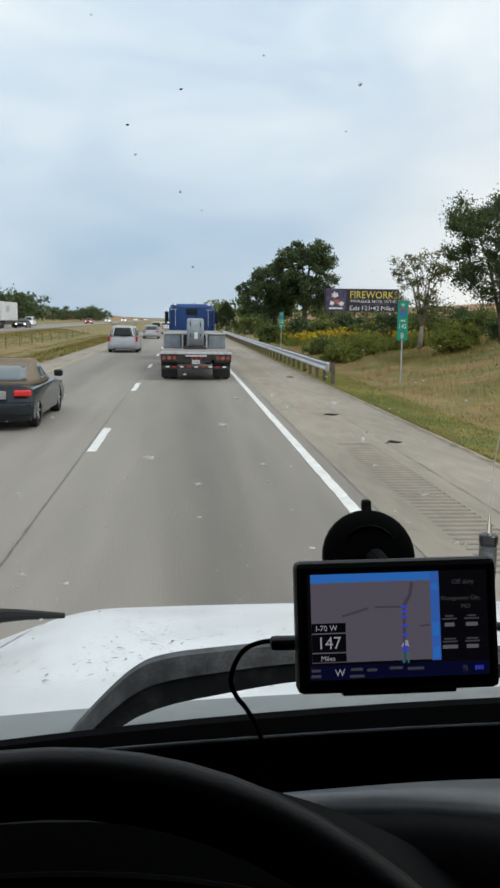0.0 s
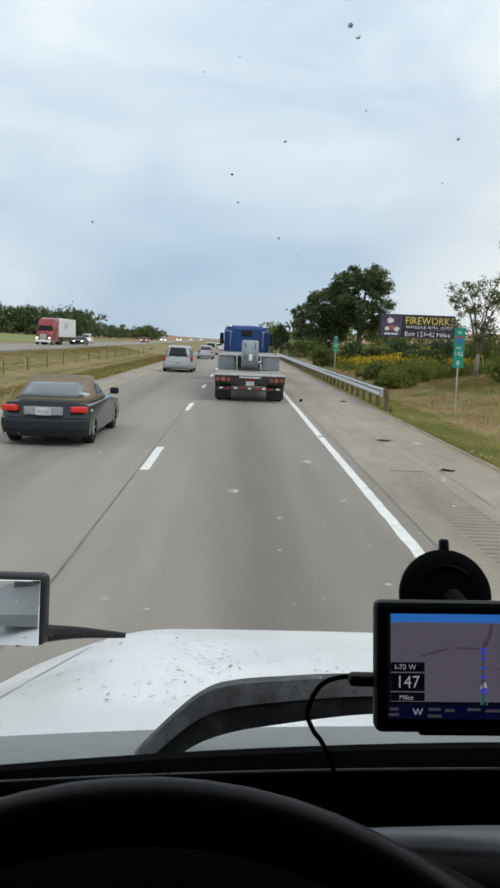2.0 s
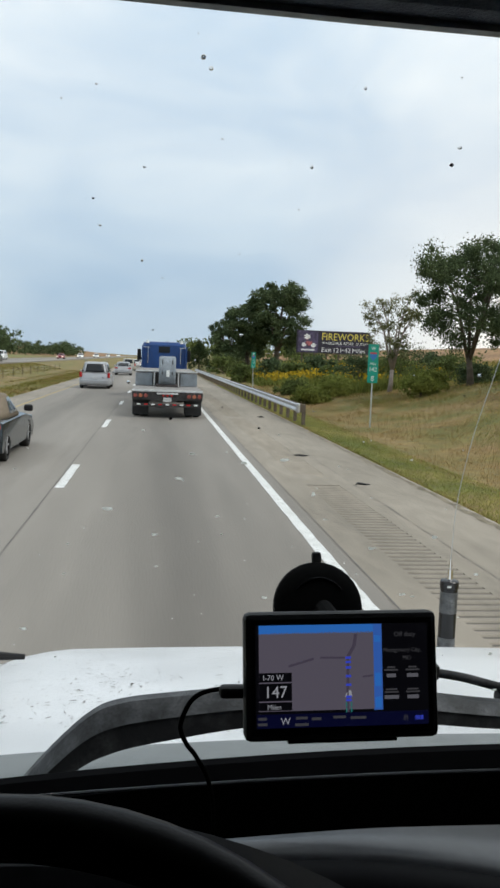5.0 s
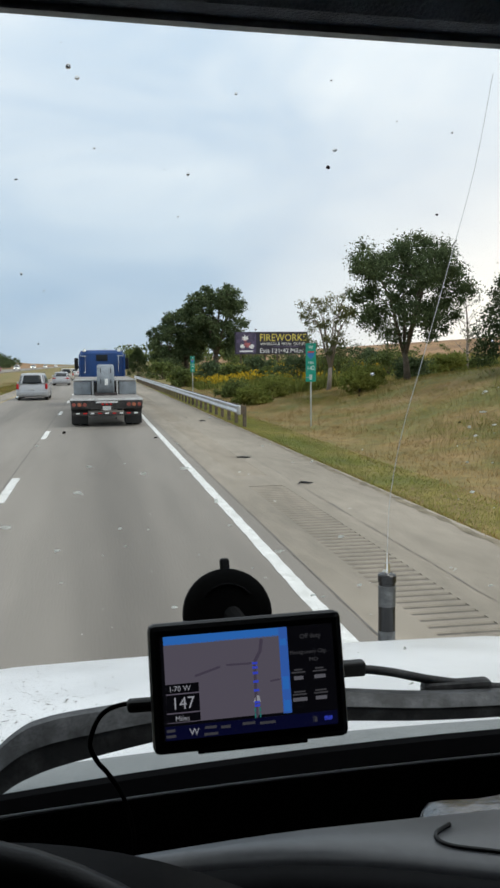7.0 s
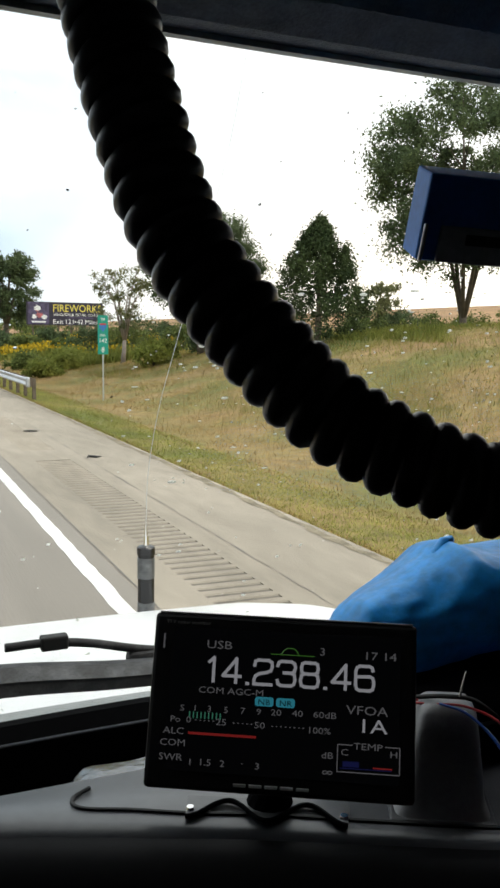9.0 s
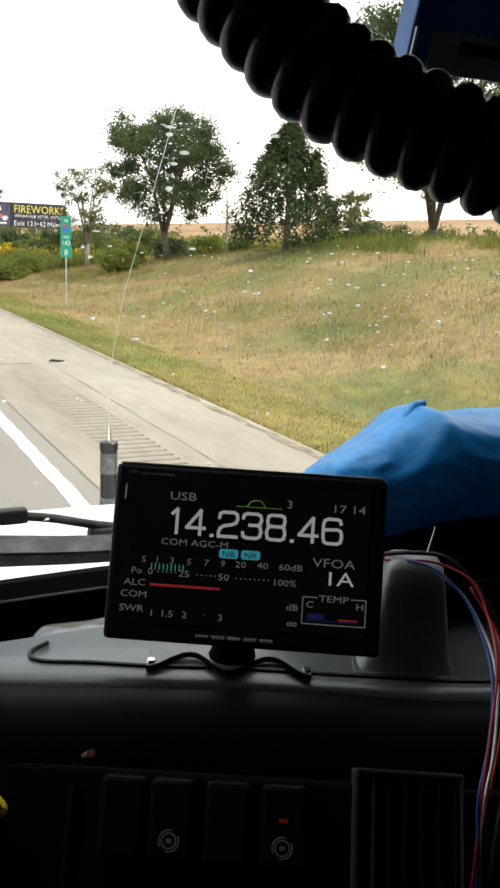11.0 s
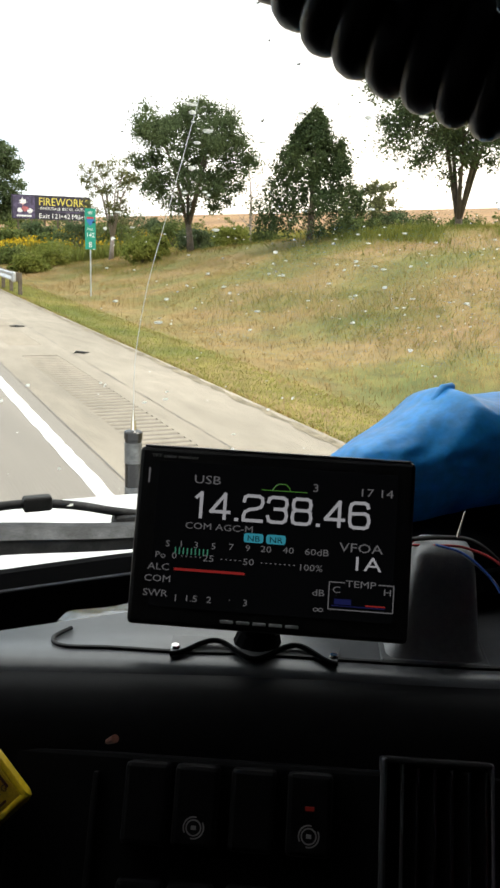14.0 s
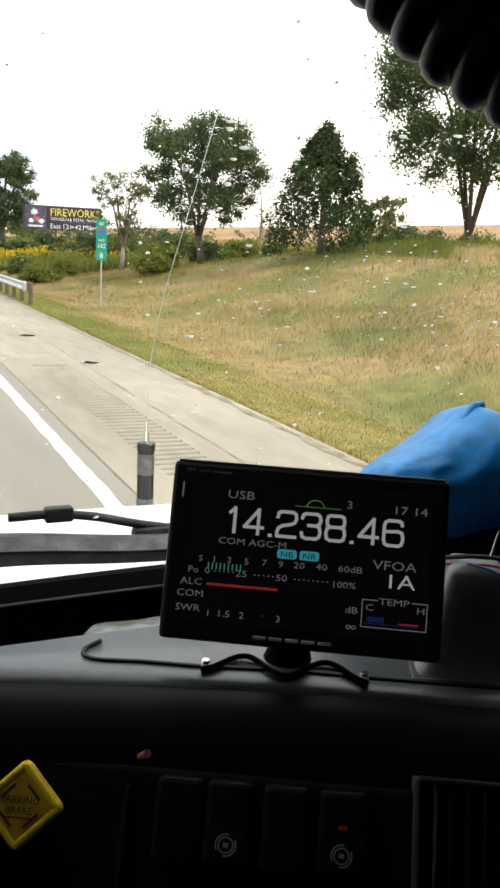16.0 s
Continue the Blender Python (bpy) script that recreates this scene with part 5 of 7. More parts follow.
hood = thing("lorry_bonnet", (0.12, 2.2, 0.5), "dirty white lorry bonnet sloping away below the windscreen", "bonnet")
bm = bmesh.new()
xs = [-1.25 + 0.05 * k for k in range(56)]
ys = [1.16, 1.3, 1.5, 1.7, 2.0, 2.25, 2.5, 2.7, 2.85, 2.95, 3.05, 3.15, 3.25, 3.35, 3.42]
top = [[bm.verts.new((x - 0.12, y - 2.2, hood_z(x, y) - 0.5)) for x in xs] for y in ys]
bot = [[bm.verts.new((x - 0.12, y - 2.2, min(hood_z(x, y) - 0.04, 0.95 + hood_z(x, y) - hood_z(0.1, y)) - 0.5)) for x in (xs[0], xs[-1])] for y in ys]
for j in range(len(ys) - 1):
    for i in range(len(xs) - 1):
        bm.faces.new((top[j][i], top[j][i + 1], top[j + 1][i + 1], top[j + 1][i]))
    bm.faces.new((bot[j][0], top[j][0], top[j + 1][0], bot[j + 1][0]))
    bm.faces.new((top[j][-1], bot[j][1], bot[j + 1][1], top[j + 1][-1]))
part("bonnet_panel", bm, WHITE_PAINT, hood, smooth="angle")
part("front_grille", bbox((0, 1.16, 0.05), (1.5, 0.08, 0.6), 0.02), BLACK, hood)
part("mudguard", bbox((-1.2, 0.35, 0.1), (0.12, 1.7, 0.5), 0.04), WHITE_PAINT, hood)
part("mudguard", bbox((1.2, 0.35, 0.1), (0.12, 1.7, 0.5), 0.04), WHITE_PAINT, hood)
axle = part("front_axle", bcyl((-1.1, 0.6, 0.0), (0.9, 0.6, 0.0), 0.06, seg=12), RUSTY, hood)
for sx in (-1.0, 0.98):
    bm = bmesh.new()
    cyl(bm, (sx - 0.15 - 0.12, 0.6, 0.0), (sx + 0.15 - 0.12, 0.6, 0.0), 0.5, seg=26)
    bmesh.ops.bevel(bm, geom=[e for e in bm.edges if e.calc_face_angle(0) > 1], offset=0.05, segments=2, affect="EDGES", profile=0.5)
    part("wheel", bm, RUBBER, hood, smooth="angle")
for sx in (-0.45, 0.35):
    part("chassis_rail", bbox((sx, -1.4, 0.15), (0.09, 5.0, 0.26), 0.01), RUSTY, hood)
# dull cowl between bonnet and glass
bm = bmesh.new()
secs = []
for k in range(25):
    x = -1.2 + 2.6 * k / 24
    d = (x - 0.12) ** 2
    secs.append([(x, 1.50 - 0.06 * d, 1.606 - 0.016 * d), (x, 1.38 - 0.03 * d, 1.632 - 0.02 * d), (x, 1.12 - 0.04 * d, 1.690 - 0.03 * d), (x, 1.06 - 0.04 * d, 1.690 - 0.03 * d), (x, 1.06 - 0.04 * d, 1.58), (x, 1.50 - 0.06 * d, 1.55)])
loft(bm, secs)
cowl = solo("cowl", bm, COWL, "dull grey-white cowl panel below the windscreen", "cowl", kind="structure", smooth=False)

# specks and bug remains on the bonnet: short streaks lying any way
bm = bmesh.new()
rnd = random.Random(3)
for k in range(430):
    x, y = (rnd.gauss(-0.48, 0.2), rnd.gauss(1.85, 0.28)) if k % 4 else (rnd.uniform(-0.95, 0.4), rnd.uniform(1.55, 2.8))
    if y < 1.52 or y > 2.9 or x < -1.0:
        continue
    ln, th = 0.0022 + 0.009 * rnd.random() ** 2.5, rnd.uniform(0.001, 0.0026)
    a0 = rnd.uniform(0, 3.14)
    ca, sa = math.cos(a0), math.sin(a0)
    vs = []
    for j in range(6):
        t = 1.047 * j
        u, v = ln * math.cos(t) * rnd.uniform(0.6, 1.2), th * math.sin(t) * rnd.uniform(0.6, 1.3) + 0.3 * th * math.cos(2 * t)
        px, py = x + u * ca - v * sa, y + 1.6 * (u * sa + v * ca)
        vs.append(bm.verts.new((px, py, hood_z(px, py) + 0.004)))
    bm.faces.new(vs)
solo("bug_specks", bm, GRIME, "grey dried bug streaks scattered over the white bonnet", "dirt", kind="stuff")
part("panel_gap", btube([(x - 0.12, y - 2.2, hood_z(x, y) - 0.5 + 0.001) for x, y in ((-1.06, 1.62), (-1.0, 1.85), (-0.95, 2.1), (-0.91, 2.35), (-0.88, 2.6))], 0.003, 6), POD, hood)

# wipers: one broad dusty arm lying along the cowl, one thin arm above it
w1 = thing("wiper", (-0.55, 1.28, 1.66), "broad dusty black wiper arm parked along the cowl", "wiper", "wipers")
# the arm's upper face is a lighter grey than its lower body
WIPER_TOP = mat("lighter_grey_wiper_face", (0.040, 0.042, 0.045), 0.5, vary=0.35, scale=26, bump=0.15, second=(0.095, 0.098, 0.104), spread=(0.4, 0.7))
bm, cap = bmesh.new(), bmesh.new()
bends = [(-0.645, 1.30, 1.600), (-0.600, 1.29, 1.652), (-0.548, 1.285, 1.700), (-0.500, 1.285, 1.722), (-0.420, 1.28, 1.738), (-0.290, 1.28, 1.752), (-0.10, 1.285, 1.752), (0.10, 1.29, 1.733), (0.30, 1.30, 1.722), (0.55, 1.31, 1.712)]
lower, upper = [], []
for x, y, z in curve_points(bends, 6):
    hh = float(np.interp(x, [-0.645, -0.52, -0.3, -0.1, 0.1, 0.55], [0.026, 0.034, 0.024, 0.020, 0.017, 0.015]))
    px_, py_, pz_ = x + 0.55, y - 1.28, z - 1.66
    lower.append([(px_, py_ - 0.02, pz_ - hh), (px_, py_ + 0.03, pz_ - hh * 0.9), (px_, py_ + 0.025, pz_ + hh * 0.2), (px_, py_ - 0.015, pz_ + hh * 0.15)])
    upper.append([(px_, py_ - 0.018, pz_ + hh * 0.15), (px_, py_ + 0.025, pz_ + hh * 0.2), (px_, py_ + 0.02, pz_ + hh), (px_, py_ + 0.004, pz_ + hh * 0.95)])
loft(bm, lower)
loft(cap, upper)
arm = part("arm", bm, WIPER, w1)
part("arm_face", cap, WIPER_TOP, arm, "lighter grey upper face")
w2 = thing("wiper", (0.0, 1.33, 1.77), "slim black wiper arm with a hose clip above the cowl", "wiper", "wipers")
part("arm", btube(curve_points([(-0.09, 0.0, 0.018), (-0.02, 0.0, 0.018), (0.05, 0.0, 0.008), (0.13, 0.0, -0.012), (0.26, 0.0, -0.035), (0.40, 0, -0.045)], 6), 0.0075, 8), WIPER, w2, smooth=True)
part("clip", bbox((-0.012, 0, 0.018), (0.045, 0.022, 0.024), 0.004), RUBBER, w2)
part("pivot", bbox((0.17, 0, -0.03), (0.12, 0.03, 0.03), 0.008), WIPER, w2)

# mirror on the left mudguard
hm = thing("bonnet_mirror", (-1.02, 1.94, 1.50), "black-cased rectangular mirror on the bonnet mudguard", "mirror")
tilt = Matrix.Rotation(radians(1), 4, "Z") @ Matrix.Rotation(radians(-6), 4, "X")
part("housing", bbox((0, 0.03, 0.144), (0.205, 0.06, 0.162), 0.014, tilt), BLACK, hm)
part("glass", bbox((-0.004, -0.004, 0.144), (0.190, 0.006, 0.148), 0.002, tilt), MIRROR, hm)
part("arm", btube(curve_points([(0.03, 0.05, 0.075), (0.08, 0.09, 0.064), (0.16, 0.11, 0.062), (0.27, 0.13, 0.052)], 6), [0.030 - 0.0013 * k for k in range(19)], 8), BLACK, hm)

# aerial on the right
AERIAL_GREY = mat("smoky_grey_aerial_sleeve", (0.085, 0.088, 0.09), 0.35, vary=0.4, scale=30)
an = thing("aerial", (0.722, 3.28, 1.008), "black aerial base with a thin steel whip on the bonnet", "aerial")
bm = bmesh.new()
secs = [(0.0, 0.034), (0.395, 0.034), (0.398, 0.037), (0.425, 0.037), (0.43, 0.033), (0.434, 0.02)]
loft(bm, [[(r * math.cos(a), r * math.sin(a), z) for a in [2 * math.pi * k / 18 for k in range(18)]] for z, r in secs])
base = part("base", bm, BLACK_GLOSS, an, smooth="angle")
part("band", bcyl((0, 0, 0.30), (0, 0, 0.385), 0.0352, seg=18), AERIAL_GREY, base)
part("band", bcyl((0, 0, 0.10), (0, 0, 0.20), 0.0352, seg=18), AERIAL_GREY, base)
part("ferrule", bcyl((0, 0, 0.43), (0, 0, 0.475), 0.012, 0.010, 10), CHROME, an)
part("ferrule_tip", bcyl((0, 0, 0.475), (0, 0, 0.515), 0.007, 0.004, 8), CHROME, an)
part("whip", btube(curve_points([(0, 0, 0.51), (0.004, -0.02, 0.74), (0.040, -0.05, 1.0), (0.10, -0.08, 1.25), (0.20, -0.08, 1.6), (0.31, -0.08, 2.0), (0.37, -0.10, 2.35)], 8), [0.0012] * 49, 6), STEEL, an)

# windscreen
GLASS_N = Vector((0, 0.775, 0.33)).normalized()


def on_glass(x, z):
    y = 1.05 - 0.33 * (z - 1.78) / 0.775 - 0.05 * (x - 0.1) ** 2
    return (x, y, z)


bm = bmesh.new()
secs = []
for k in range(25):
    x = -1.05 + 2.3 * k / 24
    a, b = Vector(on_glass(x, 1.70)), Vector(on_glass(x, 2.66))
    o = Vector((0, 0.005, 0.002))
    secs.append([tuple(a), tuple(b), tuple(b + o), tuple(a + o)])
loft(bm, secs)
ws = solo("window_1", bm, GLASS, "large clear lorry windscreen speckled with rain and bugs", "windscreen", kind="structure", smooth=False)
ws.visible_shadow = False


def specks(name, count, material, label, rr, seed, zr=(1.86, 2.54), out=0.006, flat=0.4, tall=1.0, xr=(-0.75, 0.75), round_=True):
    """Small beads on the outside of the glass."""
    rnd = random.Random(seed)
    bm = bmesh.new()
    for k in range(count):
        x, z = rnd.uniform(*xr), rnd.uniform(*zr)
        p = Vector(on_glass(x, z)) + GLASS_N * out
        r = rr[0] + (rr[1] - rr[0]) * rnd.random() ** 2.4
        sx, sz = r * rnd.uniform(0.7, 1.5), r * rnd.uniform(0.7, 1.3) * tall
        up = Vector((0, -0.33, 0.775)).normalized()
        sides = 7
        a0 = rnd.uniform(0, 6.28)
        jag = [1.0 if round_ else rnd.uniform(0.45, 1.3) for j in range(sides)]
        ring = [p + Vector((1, 0, 0)) * sx * jag[j] * math.cos(a0 + 6.2832 * j / sides) + up * sz * jag[j] * math.sin(a0 + 6.2832 * j / sides) for j in range(sides)]
        mid = [p + (q - p) * 0.66 + GLASS_N * r * flat * 0.75 for q in ring]
        r0 = [bm.verts.new(q) for q in ring]
        r1 = [bm.verts.new(q) for q in mid]
        tip = bm.verts.new(p + GLASS_N * r * flat)
        bm.faces.new(r0[::-1])
        for j in range(sides):
            bm.faces.new((r0[j], r0[(j + 1) % sides], r1[(j + 1) % sides], r1[j]))
            bm.faces.new((r1[j], r1[(j + 1) % sides], tip))
    return solo(name, bm, material, label, "dirt", kind="stuff", smooth=round_)


specks("rain_drops", 80, WATER, "small rain drops on the windscreen", (0.0006, 0.0020), 51, flat=0.75, zr=(2.2, 2.54))
specks("rain_drops", 110, WATER, "clustered rain drops on the passenger side of the windscreen", (0.0008, 0.0026), 52, zr=(2.10, 2.36), xr=(0.05, 0.62), flat=0.6, tall=0.55)
# opaque white beads: the bright sky seen in wet drops, put into their colour
specks("drop_glints", 300, BUG_AND_GLINT, "rain drops painted pale for their sky glint on the passenger side of the windscreen", (0.0010, 0.0046), 56, flat=0.2, zr=(2.10, 2.34), xr=(-0.02, 0.62), tall=0.42)
specks("bug_and_glint_specks", 190, BUG_AND_GLINT, "pale bug splats and rain drops painted white for their glint on the windscreen", (0.0009, 0.0040), 53, flat=0.15, round_=False, zr=(1.86, 2.22), tall=0.6)
specks("bug_splats", 60, BUG, "dark bug specks on the windscreen", (0.0005, 0.0015), 54, flat=0.2, round_=False, zr=(2.2, 2.54))

# cab shell: unseen sides built solid, without windows, to shut out side light


def shell(name, c, s, material, label, cat, bevel=0.0):
    return solo(name, bbox(c, s, bevel), material, label, cat, kind="structure")


shell("ceiling", (0.1, -0.35, 2.83), (2.5, 2.1, 0.06), HEADLINER, "dark headliner above the seats", "ceiling")
shell("wall_rear", (0.1, -1.38, 1.75), (2.5, 0.06, 2.15), HEADLINER, "dark rear wall of the cab", "wall")
shell("wall_left", (-1.13, -0.15, 1.75), (0.06, 2.5, 2.15), HEADLINER, "unseen solid door side, its window left out to keep the cab dark", "wall")
shell("wall_right", (1.33, -0.15, 1.75), (0.06, 2.5, 2.15), HEADLINER, "unseen solid passenger side, its window left out to keep the cab dark", "wall")
shell("floor", (0.1, -0.15, 0.75), (2.5, 2.5, 0.06), RUBBER, "black rubber cab floor", "floor")
shell("wall_front", (0.1, 1.02, 1.25), (2.5, 0.05, 0.95), BLACK, "black bulkhead below the windscreen", "wall")
# header above the glass: padded rail, then a fold-down visor panel
bm = bmesh.new()
secs = []
for k in range(13):
    x = -1.1 + 2.4 * k / 12
    o = -0.05 * (x - 0.1) ** 2
    secs.append([(x, 0.725 + o, 2.556), (x, 0.69 + o, 2.556), (x, 0.655 + o, 2.575), (x, 0.635 + o, 2.605), (x, 0.60 + o, 2.63), (x, 0.60 + o, 2.82), (x, 0.80 + o, 2.82), (x, 0.735 + o, 2.58)])
loft(bm, secs)
solo("window_header", bm, HEADLINER, "dark grey padded rail above the windscreen", "header", kind="structure", smooth=False)
shell("trim", (0.1, 0.585, 2.648), (2.3, 0.04, 0.108), RUBBER, "black trim strip above the padded rail", "trim", 0.004)
OVERHEAD = mat("khaki_grey_console_plastic", (0.34, 0.35, 0.32), 0.6, vary=0.12, scale=15, bump=0.04, bump_scale=400)
for x0, x1 in ((-1.0, -0.235), (-0.162, 1.1)):
    shell("trim", ((x0 + x1) / 2, 0.562, 2.586), (x1 - x0, 0.008, 0.020), OVERHEAD, "khaki-grey lip of the overhead console", "trim", 0.004)
bm = bmesh.new()
loft(bm, [[(x, 0.727 + o, 2.5505), (x, 0.716 + o, 2.5505), (x, 0.716 + o, 2.5555), (x, 0.727 + o, 2.5555)] for x, o in [(-1.1 + 0.2 * k, -0.05 * (-1.2 + 0.2 * k) ** 2) for k in range(13)]])
solo("trim", bm, OVERHEAD, "thin pale edge strip along the top of the windscreen", "trim", kind="structure")

# dashboard: trough under the glass, grey top, padded roll, angled centre panel
FRONT = [(-1.1, 0.742), (-0.35, 0.752), (-0.25, 0.738), (-0.158, 0.714), (0.027, 0.635), (0.117, 0.591), (0.243, 0.528), (0.42, 0.47), (1.3, 0.44)]


def front_y(x):
    return float(np.interp(x, [p[0] for p in FRONT], [p[1] for p in FRONT]))


ROLL = mat("black_padded_vinyl", (0.007, 0.007, 0.008), 0.5, spec=0.04, vary=0.15, scale=8, bump=0.05, bump_scale=700)
dash = thing("dashboard", (0, 0.6, 1.0), "grey and black vinyl dashboard with an angled centre switch panel", "dashboard")
bm = bmesh.new()
secs = []
for k in range(61):
    x = -1.09 + 2.38 * k / 60
    fy = front_y(x)
    ang = smooth(-0.28, -0.10, x) * (1 - smooth(0.5, 0.8, x))
    nx, ny = -0.47 * ang, -math.sqrt(1 - (0.47 * ang) ** 2)
    zt = 1.84 - 0.012 * smooth(-0.2, -0.5, x)
    prof = [(0.787 + 0.02 * smooth(0.0, 0.5, x), None, zt - 0.25), (0.787 + 0.02 * smooth(0.0, 0.5, x), None, zt - 0.012), (0.775 + 0.02 * smooth(0.0, 0.5, x), None, zt)]
    ring = [(x, yy - 0.6, zz - 1.0) for yy, _, zz in prof]
    for nn, zz in ((-0.012, zt), (0.012, zt - 0.003), (0.036, zt - 0.010), (0.054, zt - 0.024), (0.064, zt - 0.044), (0.072, zt - 0.062), (0.20, zt - 0.30), (0.22, zt - 0.5)):
        ring.append((x + nx * max(nn, 0), fy + ny * nn - 0.6, zz - 1.0))
    secs.append(ring)
loft(bm, [r[:5] + [(r[4][0], r[4][1], r[4][2] - 0.2)] for r in secs])
part("dash_top", bm, DASH, dash, smooth=True)
bm = bmesh.new()
loft(bm, [r[4:] + [(r[0][0], r[4][1] + 0.01, r[-1][2]), (r[0][0], r[4][1] + 0.01, r[4][2] - 0.01)] for r in secs])
part("padded_roll", bm, ROLL, dash, smooth=True)
# dark trough and inner cowl lip up to the glass
bm = bmesh.new()
secs = []
for k in range(31):
    x = -1.09 + 2.38 * k / 30
    d = (x - 0.1) ** 2
    e_ = 1.035 - 0.05 * d
    zl = 1.802 - 0.045 * d
    secs.append([(x, e_ - 0.6, zl - 1.0), (x, e_ - 0.62, zl + 0.002 - 1.0), (x, e_ - 0.64, zl - 0.012 - 1.0), (x, e_ - 0.64, 1.52 - 1.0), (x, 0.80 - 0.6, 1.50 - 1.0), (x, 0.80 - 0.6, 1.46 - 1.0), (x, e_ - 0.6, 1.46 - 1.0)])
loft(bm, secs)
part("defroster_trough", bm, TROUGH, dash, smooth=False)
part("trough_seam", btube([(x, 0.97 - 0.6 - 0.05 * (x - 0.1) ** 2, 0.799 - 0.025 * (x - 0.1) ** 2) for x in [-0.9 + 0.05 * k for k in range(25)]], 0.0020, 6), DASH, dash)

U = Vector((0.883, -0.47, 0)).normalized()
N = Vector((-0.47, -0.883, 0))


def panel_m(x, y, z, lean=0.0, roll=0.0):
    """A frame of reference facing the driver: x along the centre panel, y up, z out of it."""
    zax = (N * math.cos(lean) + Vector((0, 0, 1)) * math.sin(lean)).normalized()
    yax = zax.cross(U).normalized()
    m = Matrix((U, yax, zax)).transposed().to_4x4()
    return Matrix.Translation((x, y, z)) @ m @ Matrix.Rotation(roll, 4, "Z")


def put(bm, m):
    bmesh.ops.transform(bm, matrix=m, verts=bm.verts)
    return bm


ROCKER = mat("satin_black_rocker", (0.008, 0.008, 0.009), 0.35, spec=0.2, vary=0.15, scale=40)
D0 = Matrix.Translation((0, -0.6, -1.0))
LEAN = math.atan2(0.128, 0.238)
PM = D0 @ panel_m(0.0065, 0.5295, 1.754, LEAN)     # centre of the switch row
face = part("switch_panel", put(bbox((0.03, -0.045, -0.008), (0.46, 0.19, 0.012), 0.004), PM), DASH_DARK, dash)
for u in (-0.085, -0.045, 0.0, 0.045):
    for v, lit_row in ((0.015, True), (-0.072, False)):
        sw = part("rocker_switch", put(bbox((u, v, 0.004), (0.036, 0.062, 0.018), 0.004), PM), ROCKER, face)
for u, lamp in ((-0.045, False), (0.045, True)):
    bm = bmesh.new()
    for rr in (0.0052, 0.0074):
        for k in range(24):
            if rr > 0.006 and k % 12 in (2, 3, 4):
                continue
            a, b = 2 * math.pi * k / 24, 2 * math.pi * (k + 1) / 24
            vs = [bm.verts.new((u + q * math.cos(t), q * math.sin(t), 0.0142)) for q, t in ((rr, a), (rr + 0.0011, a), (rr + 0.0011, b), (rr, b))]
            bm.faces.new(vs)
    box(bm, (u, 0, 0.0142), (0.004, 0.003, 0.0004))
    part("engine_brake_icon", put(bm, PM), mat("dim_white_legend", (0.16, 0.16, 0.17), 0.5, emit=(0.8, 0.8, 0.85), strength=0.006), face)
    if lamp:
        part("warning_lamp", put(bbox((u, 0.020, 0.0142), (0.007, 0.003, 0.001)), PM), mat("red_telltale", (0.15, 0.01, 0.01), 0.4, emit=(1, 0.08, 0.05), strength=0.011), face)
# air vent with upright slats
VM = D0 @ panel_m(0.1395, 0.4685, 1.752, LEAN)
vent = part("air_vent", put(bbox((0, -0.02, -0.004), (0.086, 0.15, 0.006), 0.002), VM), BLACK, dash)
for a, b in (((-0.043, -0.02, 0.004), (0.005, 0.158, 0.02)), ((-0.028, -0.02, 0.004), (0.0025, 0.154, 0.014)), ((0.043, -0.02, 0.004), (0.0025, 0.158, 0.016))):
    part("vent_surround", put(bbox(a, b, 0.002), VM), DASH, vent)
part("vent_top", put(bbox((0, 0.057, 0.004), (0.086, 0.005, 0.016), 0.002), VM), BLACK, vent)
for k in range(5):
    part("slat", put(bbox((-0.018 + 0.0135 * k, -0.02, 0.004), (0.003, 0.145, 0.014), 0.001, Matrix.Rotation(radians(25), 4, "Y")), VM), BLACK_GLOSS, vent)
# left edge seam and the toggle above the switches
part("panel_seam", put(bbox((-0.128, -0.05, 0.0), (0.004, 0.17, 0.012), 0.001), PM), BLACK, dash)
tg = part("toggle", put(bcyl((-0.122, 0.058, 0.0), (-0.113, 0.062, 0.016), 0.0022, 0.0034, 10), PM), SOCKET, dash)

# brake knob: yellow diamond on a stem, raised border round a darker field
KM = panel_m(-0.1815, 0.618, 1.778, LEAN)
kb = thing("brake_knob", (-0.165, 0.634, 1.76), "yellow diamond-shaped parking brake knob with black lettering on the dash", "brake knob")
K0 = Matrix.Translation((0.165, -0.634, -1.76))
K45 = Matrix.Rotation(radians(45), 4, "Z")
part("knob", put(bbox((0, 0, 0.0), (0.0505, 0.0505, 0.012), 0.0055, K45), K0 @ KM), YELLOW_KNOB, kb)
for a_ in range(4):
    part("border", put(put(bbox((0, 0.0212, 0.0055), (0.044, 0.0056, 0.004), 0.0018), K45 @ Matrix.Rotation(radians(90 * a_), 4, "Z")), K0 @ KM), YELLOW_KNOB, kb)
FIELD_YELLOW = mat("dull_yellow_field", (0.55, 0.35, 0.015), 0.55, vary=0.15, scale=60)
part("field", put(bbox((0, 0, 0.0050), (0.036, 0.036, 0.003), 0.0005, K45), K0 @ KM), FIELD_YELLOW, kb)
part("stem", put(bcyl((0, 0, -0.045), (0, 0, -0.004), 0.008, seg=12), K0 @ KM), BLACK, kb)
INK = mat("brown_black_print", (0.075, 0.018, 0.01), 0.6)
for s_, v, sz in (("PARKING", 0.0016, 0.0079), ("BRAKE", -0.0060, 0.0079)):
    part("lettering", text_bm(s_, sz, K0 @ KM @ Matrix.Translation((0, v, 0.0067)), 0.92, 0.0003, "CENTER"), INK, kb)
